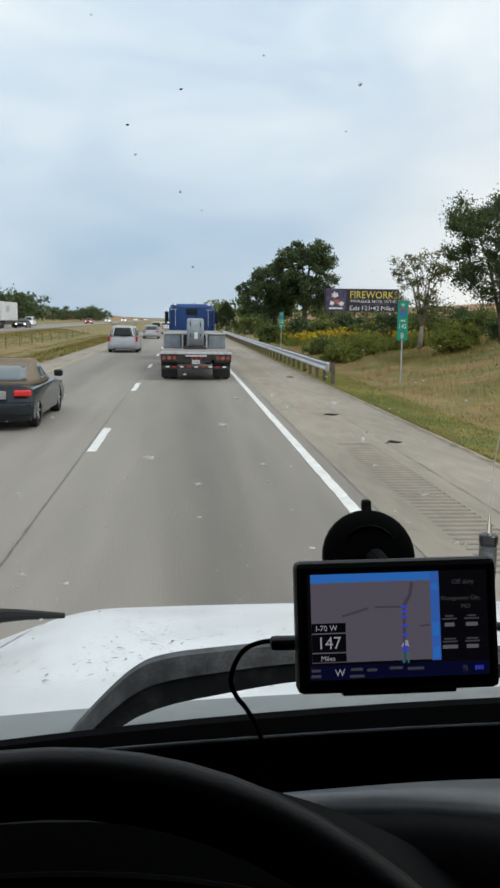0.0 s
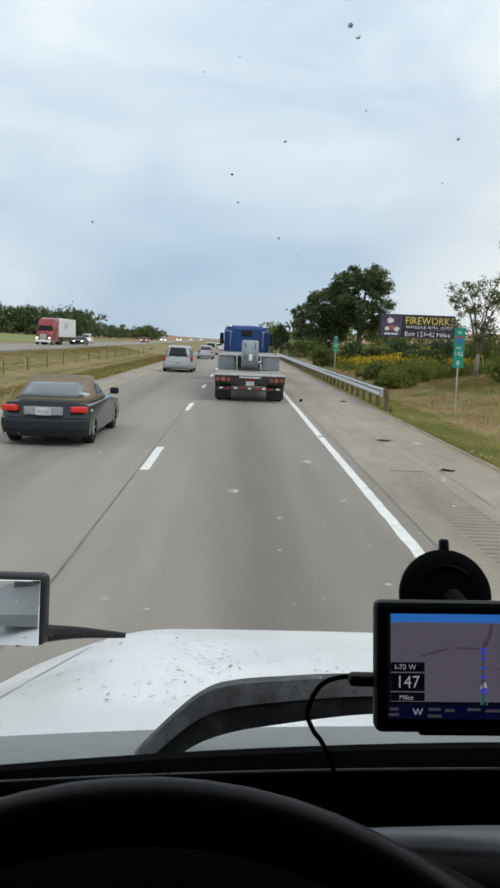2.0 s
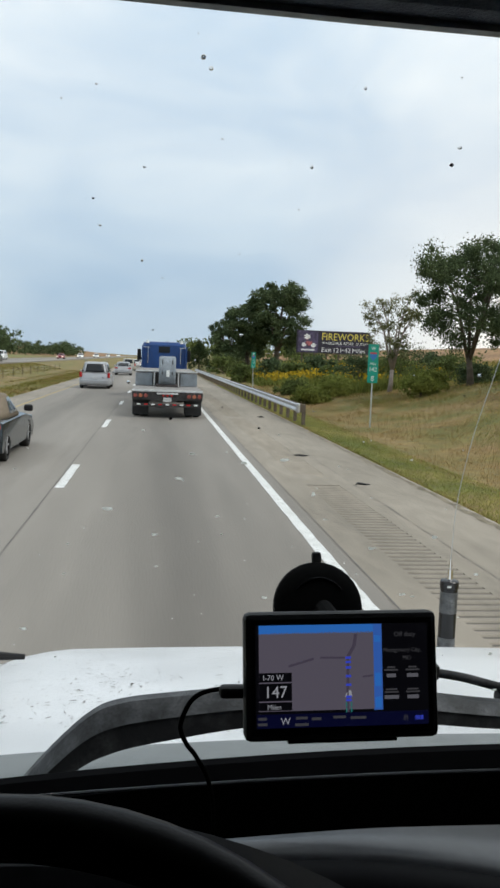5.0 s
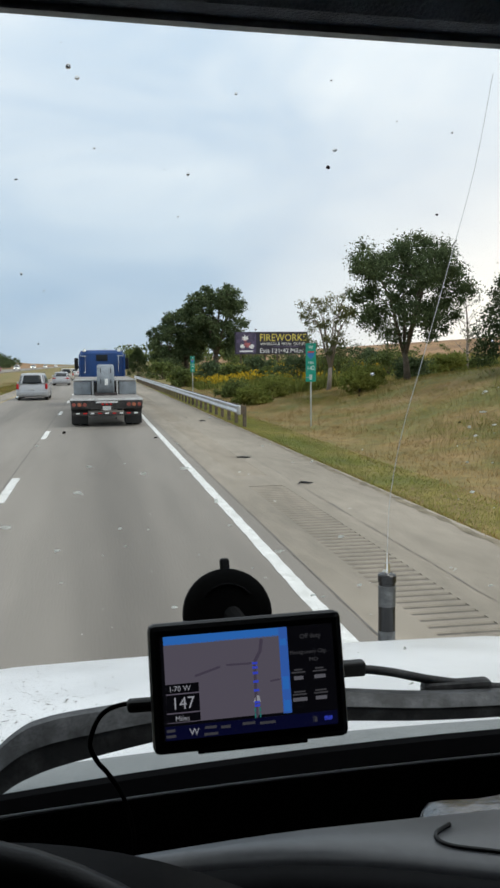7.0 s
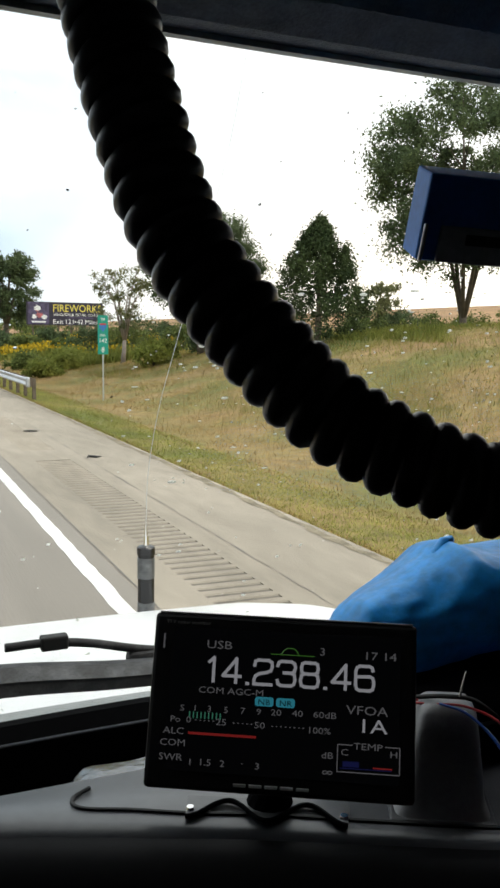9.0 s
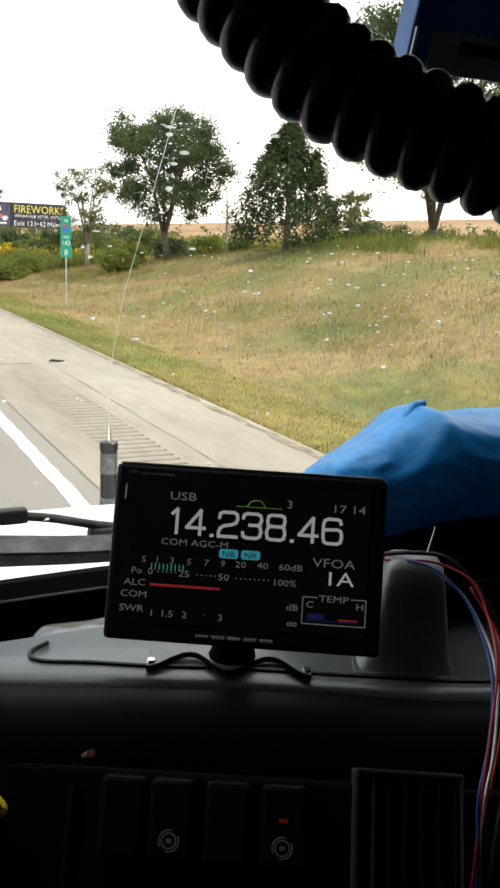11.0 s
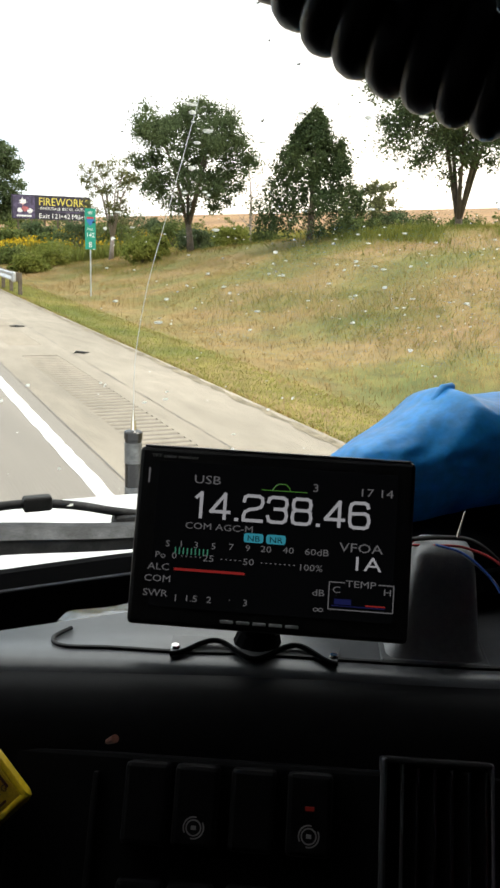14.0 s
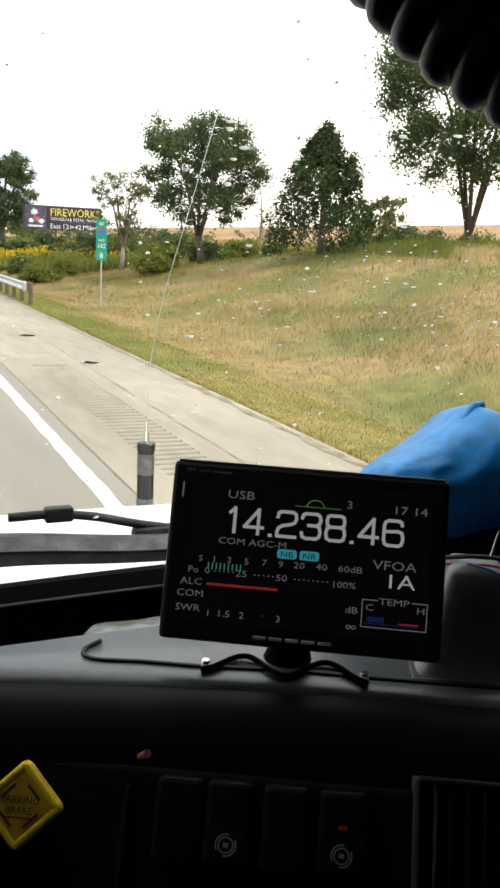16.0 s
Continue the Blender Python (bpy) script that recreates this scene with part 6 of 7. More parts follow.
part("print_bar", put(bbox((0, -0.0088, 0.0068), (0.024, 0.0012, 0.0004)), K0 @ KM), INK, kb)
for a, ang in (((-0.0098, 0.0098), 45), ((0.0098, 0.0098), -45), ((-0.0098, -0.0098), -45), ((0.0098, -0.0098), 45)):
    part("print_bar", put(bbox((a[0] * 1.05, a[1] * 1.05, 0.0068), (0.015, 0.0022, 0.0004), 0, Matrix.Rotation(radians(ang), 4, "Z")), K0 @ KM), INK, kb)

# shallow lid outline in the dash top, scalloped monitor foot with screws
def ribbon(ctrl, r=0.0022, n=8):
    return btube(curve_points(ctrl, n), r, 6)


part("lid_groove", ribbon([(p[0], p[1] - 0.6, 0.8408) for p in ((-0.085, 0.757), (-0.105, 0.742), (-0.100, 0.722), (-0.058, 0.702), (-0.007, 0.675), (0.06, 0.645), (0.14, 0.602), (0.25, 0.545), (0.33, 0.52))]), BLACK, dash)

# glossy ledge along the back of the raised lid
LEDGE = mat("glossy_grey_ledge", (0.07, 0.073, 0.08), 0.14, spec=1.0, vary=0.4, scale=60, bump=0.2, bump_scale=60)
bm = bmesh.new()
secs = []
for k in range(29):
    x = -0.112 + 0.26 * k / 28
    f = smooth(-0.112, -0.070, x)
    yb, zt_ = 0.806 + 0.034 * f + 0.01 * (x + 0.1), 1.808 + 0.016 * f + 0.0012 * math.sin(60 * x)
    secs.append([(x, 0.184, 0.775), (x, 0.184, zt_ + 0.004 - 1.0), (x, yb - 0.6 - 0.014, zt_ + 0.002 - 1.0), (x, yb - 0.6, zt_ - 0.006 - 1.0), (x, yb - 0.6 - 0.003, zt_ - 0.014 - 1.0), (x, 0.19, 0.775)])
loft(bm, secs)
part("rear_ledge", bm, LEDGE, dash, smooth="angle")

# steering wheel
sw = thing("steering_wheel", (-0.535, 0.25, 1.924), "black steering wheel with a thick padded rim", "steering wheel")
TH = radians(30)
WM = Matrix.Rotation(TH, 4, "X")
bm = bmesh.new()
R, r = 0.221, 0.0165
n = 64
rings = []
for k in range(n):
    a = 2 * math.pi * k / n
    c = Vector((R * math.cos(a), R * math.sin(a), 0))
    d = Vector((math.cos(a), math.sin(a), 0))
    rings.append([tuple(WM @ (c + d * r * math.cos(t) + Vector((0, 0, r * math.sin(t))))) for t in [2 * math.pi * j / 12 for j in range(12)]])
rings.append(rings[0])
loft(bm, rings, caps=False)
bmesh.ops.remove_doubles(bm, verts=bm.verts, dist=1e-5)
part("rim", bm, RIM, sw, smooth=True)
part("hub", put(bcyl((0, 0, -0.06), (0, 0, -0.015), 0.085, 0.075, 28), WM), BLACK, sw)
for a in (20, 160, 270):
    ca, sa = math.cos(radians(a)), math.sin(radians(a))
    part("spoke", put(btube([(0.06 * ca, 0.06 * sa, -0.03), (0.14 * ca, 0.14 * sa, -0.02), (0.212 * ca, 0.212 * sa, 0)], [0.022, 0.017, 0.013], 8), WM), BLACK, sw)
part("column", put(bcyl((0, 0, -0.45), (0, 0, -0.06), 0.05, 0.045, 16), WM), BLACK, sw)
ic = thing("instrument_hood", (-0.55, 0.62, 1.7), "black instrument hood behind the steering wheel", "instrument hood")
bm = bmesh.new()
secs = []
for k in range(21):
    x = -0.36 + 0.68 * k / 20
    h = 0.203 * (1 - 0.6 * abs((x + 0.02) / 0.36) ** 2.2)
    secs.append([(x, 0.08, 0.0), (x, 0.08, h), (x, 0.0, h + 0.002), (x, -0.03, h - 0.02), (x, -0.02, 0.0)])
loft(bm, secs)
part("hood_shell", bm, ROLL, ic)
part("hood_lip", btube([(-0.36 + 0.034 * k, -0.03, 0.203 * (1 - 0.6 * abs((-0.34 + 0.034 * k) / 0.36) ** 2.2) - 0.02) for k in range(21)], 0.004, 8), ROLL, ic)
part("gauge_panel", bbox((-0.02, 0.03, 0.06), (0.5, 0.02, 0.1), 0.01), BLACK, ic)

# satnav on its suction mount
def screen_words(parent, M, items, z=0.0012):
    for s, u, v, size, m, sq in items:
        part("screen_text", text_bm(s, size, M @ Matrix.Translation((u, v, z)), sq, 0.00005), m, parent)


def screen_bars(parent, M, items, z=0.0009):
    for u, v, w, h, m in items:
        part("screen_field", put(bbox((u, v, z), (w, h, 0.0003)), M), m, parent)


G_MAP = lit("map_mauve", (0.28, 0.25, 0.33), 0.27)
G_BLUE = lit("map_blue_bar", (0.06, 0.20, 0.75), 0.45)
G_LIGHTBLUE = lit("map_sky_bar", (0.05, 0.28, 0.95), 0.42)
G_NAVY = lit("screen_navy", (0.012, 0.015, 0.10), 0.16)
G_INK = lit("screen_black", (0.01, 0.01, 0.015), 0.2)
G_WHITE = lit("screen_white", (0.70, 0.72, 0.80), 0.33)
G_DIM = lit("screen_dim_text", (0.45, 0.45, 0.5), 0.085)
G_LABEL = lit("screen_label_text", (0.5, 0.5, 0.58), 0.16)
G_ROAD = lit("map_road_line", (0.12, 0.10, 0.15), 0.4)
G_ROUTE = lit("map_route_blue", (0.05, 0.08, 0.7), 0.6)
gps = thing("satnav", (-0.2735, 0.787, 1.921), "black truck satnav with a lit map screen on a windscreen mount", "satnav")
GM = Matrix.Translation((0, 0.0, 0.064)) @ Matrix.Rotation(radians(90 - 12), 4, "X") @ Matrix.Rotation(radians(1.2), 4, "Z")
part("case", put(bbox((0, 0, -0.011), (0.187, 0.119, 0.022), 0.006), GM), BLACK, gps)
scr = part("screen", put(bbox((0.0, 0.001, 0.0), (0.166, 0.094, 0.001)), GM), G_INK, gps)
screen_bars(scr, GM, [(-0.025, 0.005, 0.110, 0.072, G_MAP), (-0.025, 0.044, 0.110, 0.008, G_LIGHTBLUE), (0.034, 0.008, 0.0085, 0.080, G_BLUE), (0.0, -0.040, 0.164, 0.0125, G_NAVY),
                      (0.073, -0.040, 0.008, 0.004, G_ROUTE), (0.060, -0.040, 0.004, 0.005, G_DIM)])
screen_bars(scr, GM, [(-0.0645, 0.0, 0.031, 0.0085, G_INK), (-0.0645, -0.0135, 0.031, 0.016, G_INK), (-0.0645, -0.0265, 0.031, 0.0075, G_INK),
                      (0.034, 0.034, 0.006, 0.006, G_LIGHTBLUE), (0.034, -0.004, 0.006, 0.012, G_LIGHTBLUE), (0.034, -0.025, 0.006, 0.010, G_LIGHTBLUE)], 0.0012)
bm = bmesh.new()
for a, b, q in (((0.004, -0.033), (0.005, 0.018), 0.0016), ((0.005, 0.018), (0.011, 0.028), 0.0019), ((0.011, 0.028), (0.013, 0.039), 0.0019), ((-0.052, 0.010), (-0.028, 0.0165), 0.0013), ((-0.022, 0.0175), (0.002, 0.017), 0.0011), ((0.019, -0.001), (0.029, 0.0), 0.0010)):
    cyl(bm, (a[0], a[1], 0.0008), (b[0], b[1], 0.0008), q, seg=6)
part("map_road", put(bm, GM), G_ROAD, scr)
bm = bmesh.new()
for v in (-0.022, -0.019, -0.008, 0.0, 0.008, 0.013, 0.017):
    box(bm, (0.005, v, 0.0026), (0.0052, 0.0022, 0.0002))
part("route_line", put(bm, GM), G_ROUTE, scr)
bm = bmesh.new()
for s_, v in ((-1, -0.031), (1, -0.031), (-1, -0.026), (1, -0.026)):
    box(bm, (0.005 + 0.0024 * s_, v, 0.0027), (0.0014, 0.0042, 0.0002))
part("lane_marks", put(bm, GM), lit("map_teal", (0.05, 0.40, 0.38), 0.3), scr)
part("position_arrow", put(bprism([(0.0015, -0.019), (0.0085, -0.019), (0.0075, -0.0135), (0.0045, -0.0125)], "z", 0.0016, 0.0020), GM), G_WHITE, scr)
screen_words(scr, GM, [("I-70 W", -0.0765, -0.0025, 0.0072, G_WHITE, 0.95), ("147", -0.0755, -0.0185, 0.0155, G_WHITE, 0.95), ("Miles", -0.0725, -0.0292, 0.0065, G_WHITE, 1.0),
                       ("W", -0.060, -0.043, 0.009, G_WHITE, 1.0), ("Off duty", 0.050, 0.036, 0.0062, G_DIM, 1.0), ("Montgomery City,", 0.0395, 0.0215, 0.0055, G_DIM, 0.9), ("MO", 0.058, 0.014, 0.0055, G_DIM, 1.0)], 0.0016)
screen_bars(scr, GM, [(u, v, w, 0.0014, G_DIM) for c in (0.0467, 0.0675) for u, v, w in ((c, 0.0071, 0.008), (c, 0.0046, 0.0135), (c, -0.0134, 0.011), (c, -0.0159, 0.0135))]
            + [(c, v, w, 0.0034, G_LABEL) for c, v, w in ((0.0467, -0.0006, 0.009), (0.0675, -0.0006, 0.011), (0.0467, -0.0205, 0.014), (0.0675, -0.0205, 0.011))]
            + [(u, v, w, 0.0024, G_DIM) for u, v, w in ((-0.077, -0.0375, 0.008), (-0.077, -0.0425, 0.009), (-0.040, -0.0375, 0.011), (-0.026, -0.0385, 0.009), (-0.040, -0.0435, 0.013), (-0.004, -0.0375, 0.012), (0.014, -0.0385, 0.015))], 0.0016)
part("bottom_ledge", put(bbox((0.0, -0.0605, -0.010), (0.105, 0.003, 0.014), 0.001), GM), BLACK_GLOSS, gps)
# mount: arm, cup and release tab
mt = thing("suction_mount", (-0.274, 0.86, 2.02), "black suction cup mount stuck on the windscreen", "mount")
MM = Matrix.Translation((-0.002, 0.058, 0.012)) @ Matrix.Rotation(radians(90 - 23), 4, "X")
bm = bmesh.new()
loft(bm, [[(q * math.cos(a), q * math.sin(a) - 0.018, z) for a in [2 * math.pi * k / 32 for k in range(32)]] for z, q in ((-0.004, 0.047), (0.0, 0.049), (0.005, 0.048), (0.009, 0.043), (0.011, 0.03), (0.012, 0.01))])
part("cup", put(bm, MM), CUP, mt, smooth="angle")
part("release_tab", put(bbox((0, 0.034, 0.002), (0.011, 0.016, 0.006), 0.003), MM), RUBBER, mt)
part("lever_arc", put(btube([(0.030 * math.cos(a), 0.030 * math.sin(a) - 0.018, 0.0115) for a in [math.radians(35 + 10 * k) for k in range(12)]], 0.0014, 6), MM), BLACK_GLOSS, mt)
part("arm", btube([(0.0, 0.03, 0.0), (0.006, -0.01, -0.006), (0.010, -0.05, -0.025)], [0.010, 0.010, 0.012], 10), CUP, mt)
part("clamp_knob", put(bbox((0.042, -0.045, 0.016), (0.016, 0.024, 0.02), 0.004), MM), BLACK, mt)
part("clamp_foot", put(bbox((0.0, -0.052, 0.018), (0.1, 0.014, 0.02), 0.004), MM), BLACK, mt)
# its lead
solo("satnav_cable", btube(curve_points([(-0.365, 0.80, 1.964), (-0.391, 0.808, 1.964), (-0.413, 0.815, 1.952), (-0.424, 0.82, 1.924), (-0.418, 0.82, 1.905), (-0.409, 0.82, 1.893), (-0.395, 0.84, 1.860), (-0.385, 0.88, 1.81), (-0.38, 0.93, 1.74), (-0.38, 0.94, 1.60)], 10), 0.0024, 8), TROUGH, "thin black power lead looping from the satnav to the dash", "cable", smooth=True)
pl = thing("cable_plug", (-0.374, 0.803, 1.964), "black right-angle plug in the side of the satnav", "plug")
part("plug_body", bbox((0, 0, 0.0), (0.03, 0.014, 0.012), 0.004), RUBBER, pl)

# radio monitor
S_WHITE = lit("tft_white", (0.60, 0.63, 0.72), 0.185)
S_GREY = lit("tft_grey", (0.55, 0.57, 0.64), 0.066)
S_CYAN = lit("tft_cyan", (0.05, 0.50, 0.70), 0.16)
S_RED = lit("tft_red", (0.70, 0.05, 0.05), 0.11)
S_GREEN = lit("tft_green", (0.10, 0.50, 0.34), 0.12)
S_LIME = lit("tft_lime", (0.12, 0.40, 0.07), 0.12)
S_BLACK = mat("tft_black", (0.004, 0.004, 0.005), 0.35, spec=0.12, vary=0.05, emit=(0.008, 0.009, 0.011), strength=0.06)
S_NAVY = lit("tft_navy", (0.03, 0.04, 0.25), 0.09)
RL = math.atan2(0.053, 0.146)
mon = thing("radio_monitor", (0.055, 0.634, 1.89), "black flat monitor showing a radio frequency on a dash foot", "monitor")
M0 = Matrix.Translation((-0.055, -0.634, -1.89))
RM = M0 @ panel_m(0.0655, 0.6355, 1.951, RL, radians(-0.9))
RW, RH = 0.245, 0.157
part("case", put(bbox((0, 0, -0.013), (RW, RH, 0.026), 0.004), RM), BLACK, mon)
part("top_edge", put(bbox((0, RH / 2 + 0.0006, -0.012), (RW - 0.008, 0.0018, 0.022), 0.0006), RM), POD, mon)
scr = part("screen", put(bbox((0.002, 0.002, 0.0), (0.212, 0.128, 0.0008)), RM), S_BLACK, mon)


def rs(px, py):
    """Place on the screen from shares of the case's width and height."""
    return (px - 0.5) * RW, (0.5 - py) * RH


items = []
for s, px, py, size, m, sq in (("USB", 0.205, 0.195, 0.0105, S_GREY, 1.35), ("3", 0.635, 0.200, 0.0100, S_GREY, 1.2), ("17 14", 0.80, 0.208, 0.0100, S_GREY, 1.35),
                               ("COM AGC-M", 0.185, 0.452, 0.0082, S_GREY, 1.28), ("VFOA", 0.742, 0.520, 0.0112, S_GREY, 1.32), ("1A", 0.785, 0.618, 0.0172, S_WHITE, 1.35),
                               ("S", 0.12, 0.560, 0.0078, S_GREY, 1.2), ("1", 0.168, 0.558, 0.0078, S_GREY, 1.2), ("3", 0.222, 0.558, 0.0078, S_GREY, 1.2), ("5", 0.285, 0.558, 0.0078, S_GREY, 1.2), ("7", 0.348, 0.556, 0.0078, S_GREY, 1.2),
                               ("9", 0.408, 0.556, 0.0078, S_GREY, 1.2), ("20", 0.462, 0.554, 0.0078, S_GREY, 1.3), ("40", 0.542, 0.552, 0.0078, S_GREY, 1.3), ("60dB", 0.62, 0.552, 0.0080, S_GREY, 1.3),
                               ("Po", 0.085, 0.625, 0.0078, S_GREY, 1.2), ("0", 0.146, 0.625, 0.0080, S_GREY, 1.2), ("\u00b7\u00b7\u00b7\u00b7\u00b7", 0.175, 0.625, 0.0078, S_GREY, 2.0), ("25", 0.258, 0.628, 0.0080, S_GREY, 1.3), ("\u00b7\u00b7\u00b7\u00b7\u00b7", 0.318, 0.628, 0.0078, S_GREY, 2.0), ("50", 0.402, 0.632, 0.0080, S_GREY, 1.3),
                               ("\u00b7\u00b7\u00b7\u00b7\u00b7\u00b7\u00b7\u00b7", 0.462, 0.632, 0.0078, S_GREY, 2.0), ("100%", 0.600, 0.640, 0.0080, S_GREY, 1.25), ("ALC", 0.062, 0.692, 0.0084, S_GREY, 1.25), ("COM", 0.052, 0.758, 0.0084, S_GREY, 1.25), ("SWR", 0.052, 0.838, 0.0084, S_GREY, 1.25),
                               ("1", 0.162, 0.858, 0.0080, S_GREY, 1.2), ("1.5", 0.202, 0.856, 0.0080, S_GREY, 1.25), ("2", 0.282, 0.856, 0.0080, S_GREY, 1.2), ("\u00b7", 0.36, 0.85, 0.0078, S_GREY, 1.2), ("3", 0.412, 0.858, 0.0080, S_GREY, 1.2),
                               ("dB", 0.655, 0.772, 0.0080, S_GREY, 1.3), ("\u221e", 0.66, 0.865, 0.0090, S_GREY, 1.2), ("TEMP", 0.772, 0.712, 0.0082, S_GREY, 1.35), ("C", 0.726, 0.748, 0.0080, S_GREY, 1.3), ("H", 0.905, 0.745, 0.0080, S_GREY, 1.3)):
    u, v = rs(px, py)
    items.append((s, u, v, size, m, sq))
screen_words(scr, RM, items)
# the frequency: broad squared figures drawn with one even stroke
FIGURES = {"1": (0.62, [[(0.18, 0.80), (0.62, 1), (0.62, 0)]]),
           "4": (1.0, [[(0.74, 0), (0.74, 1), (0.0, 0.27), (1, 0.27)]]),
           "2": (1.0, [[(0, 0.76), (0.04, 0.94), (0.2, 1), (0.8, 1), (0.97, 0.92), (1, 0.74), (0.92, 0.58), (0.7, 0.5), (0.3, 0.44), (0.08, 0.34), (0, 0.18), (0, 0), (1, 0)]]),
           "3": (1.0, [[(0, 0.80), (0.06, 0.95), (0.22, 1), (0.78, 1), (0.95, 0.92), (1, 0.76), (0.94, 0.6), (0.78, 0.53), (0.35, 0.53)], [(0.78, 0.53), (0.95, 0.45), (1, 0.26), (0.94, 0.08), (0.78, 0), (0.22, 0), (0.05, 0.06), (0, 0.22)]]),
           "8": (1.0, [[(0.2, 0.54), (0.06, 0.62), (0.03, 0.78), (0.08, 0.95), (0.22, 1), (0.78, 1), (0.92, 0.95), (0.97, 0.78), (0.94, 0.62), (0.8, 0.54), (0.2, 0.54), (0.05, 0.46), (0, 0.26), (0.06, 0.06), (0.22, 0), (0.78, 0), (0.94, 0.06), (1, 0.26), (0.95, 0.46), (0.8, 0.54)]]),
           "6": (1.0, [[(0.95, 0.82), (0.9, 0.95), (0.76, 1), (0.24, 1), (0.06, 0.93), (0, 0.76), (0, 0.22), (0.06, 0.06), (0.22, 0), (0.78, 0), (0.94, 0.06), (1, 0.24), (1, 0.36), (0.94, 0.52), (0.78, 0.58), (0.04, 0.55)]]),
           ".": (0.16, [[(0.3, 0.0), (0.9, 0.0)]])}


def figure(bm, x, y, w, h, lines, r):
    for ln_ in lines:
        pts_ = [(x + a * w, y + b * h) for a, b in ln_]
        for p, q in zip(pts_, pts_[1:]):
            d = Vector((q[0] - p[0], q[1] - p[1], 0))
            nrm = Vector((-d.y, d.x, 0)).normalized() * r
            ext = d.normalized() * r * 0.7
            c4 = [Vector((*p, 0)) - ext - nrm, Vector((*q, 0)) + ext - nrm, Vector((*q, 0)) + ext + nrm, Vector((*p, 0)) - ext + nrm]
            lo4 = [bm.verts.new((c.x, c.y, 0.0010)) for c in c4]
            hi4 = [bm.verts.new((c.x, c.y, 0.0013)) for c in c4]
            bm.faces.new(hi4)
            for k4 in range(4):
                bm.faces.new((lo4[k4], lo4[(k4 + 1) % 4], hi4[(k4 + 1) % 4], hi4[k4]))


u, v = rs(0.213, 0.384)
for ch in "14.238.46":
    wide, lines_ = FIGURES[ch]
    bm = bmesh.new()
    figure(bm, u, v, 0.0164 * wide, 0.0216, lines_, 0.00145)
    part("screen_figure", put(bm, RM), S_WHITE, scr)
    u += 0.0164 * wide + 0.0050
u, v = rs(0.045, 0.06)
part("bezel_text", text_bm("TFT color monitor", 0.0042, RM @ Matrix.Translation((u, v, 0.0004)), 1.3, 0.00005), PLATE, mon)
bars = []
for px in (0.436, 0.516):
    u, v = rs(px, 0.481)
    chip = [(u + sx_ * 0.0062 + 0.0024 * math.cos(radians(a0 + 15 * q)), v + sy_ * 0.0017 + 0.0024 * math.sin(radians(a0 + 15 * q))) for sx_, sy_, a0 in ((1, 1, 0), (-1, 1, 90), (-1, -1, 180), (1, -1, 270)) for q in range(7)]
    part("screen_field", put(bprism(chip, "z", 0.0007, 0.0011), RM), S_CYAN, scr)
for px, py, pw, ph, m in ((0.285, 0.682, 0.255, 0.014, S_RED), (0.535, 0.208, 0.165, 0.005, S_LIME), (0.042, 0.165, 0.006, 0.085, S_GREY),
                          (0.742, 0.690, 0.055, 0.006, S_GREY), (0.915, 0.690, 0.055, 0.006, S_GREY), (0.828, 0.838, 0.228, 0.006, S_GREY), (0.715, 0.764, 0.004, 0.148, S_GREY), (0.942, 0.764, 0.004, 0.148, S_GREY), (0.765, 0.795, 0.06, 0.03, S_NAVY), (0.88, 0.808, 0.07, 0.008, S_RED), (0.82, 0.818, 0.19, 0.005, S_NAVY)):
    u, v = rs(px, py)
    bars.append((u, v, pw * RW, ph * RH, m))
for k in range(9):
    u, v = rs(0.158 + 0.0145 * k, 0.580)
    bars.append((u, v, 0.0011, 0.0058, S_GREEN))
screen_bars(scr, RM, bars)
for s, px in (("NB", 0.412), ("NR", 0.492)):
    u, v = rs(px, 0.499)
    part("screen_text", text_bm(s, 0.0072, RM @ Matrix.Translation((u, v, 0.0014)), 1.2, 0.00005), S_BLACK, scr)
bm = bmesh.new()
arc = [rs(0.492, 0.208), rs(0.502, 0.182), rs(0.515, 0.170), rs(0.54, 0.170), rs(0.552, 0.188), rs(0.558, 0.208)]
for a, b in zip(arc, arc[1:]):
    cyl(bm, (*a, 0.0008), (*b, 0.0008), 0.0005, seg=5)
part("screen_curve", put(bm, RM), S_LIME, scr)
for k in range(5):
    u, v = rs(0.36 + 0.058 * k, 0.952)
    part("key", put(bbox((u, v, 0.0006), (0.0115, 0.0028, 0.0022), 0.0005), RM), GREY_CARD, mon)
# foot: scalloped plate on the dash top, neck
neck = part("neck", btube([tuple((M0 @ panel_m(0.055, 0.634, 1.961, RL)) @ Vector((0, -0.06, -0.03))), (0.014, 0.026, -0.03), (0.012, 0.026, -0.05)], [0.018, 0.018, 0.024], 14), TROUGH, mon)
bm = bmesh.new()
outline = []
for k in range(33):
    t = k / 32
    uu = -0.075 + 0.15 * t
    outline.append((uu, 0.020 + 0.016 * math.cos(4 * math.pi * t)))
outline += [(0.078, 0.0), (-0.078, 0.0)]
va = [bm.verts.new((a, -b, 0.0)) for a, b in outline]
vb = [bm.verts.new((a, -b, 0.004)) for a, b in outline]
bm.faces.new(va[::-1])
bm.faces.new(vb)
for i in range(len(outline)):
    bm.faces.new((va[i], va[(i + 1) % len(outline)], vb[(i + 1) % len(outline)], vb[i]))
FM = Matrix.Translation((0.012, 0.029, -0.0485)) @ Matrix.Rotation(-math.atan2(0.47, 0.883), 4, "Z")
foot = part("foot_plate", put(bm, FM), DASH, mon)
part("foot_rim", put(btube([(a, -b, 0.0035) for a, b in outline[:33]], 0.0022, 6), FM), TROUGH, foot)
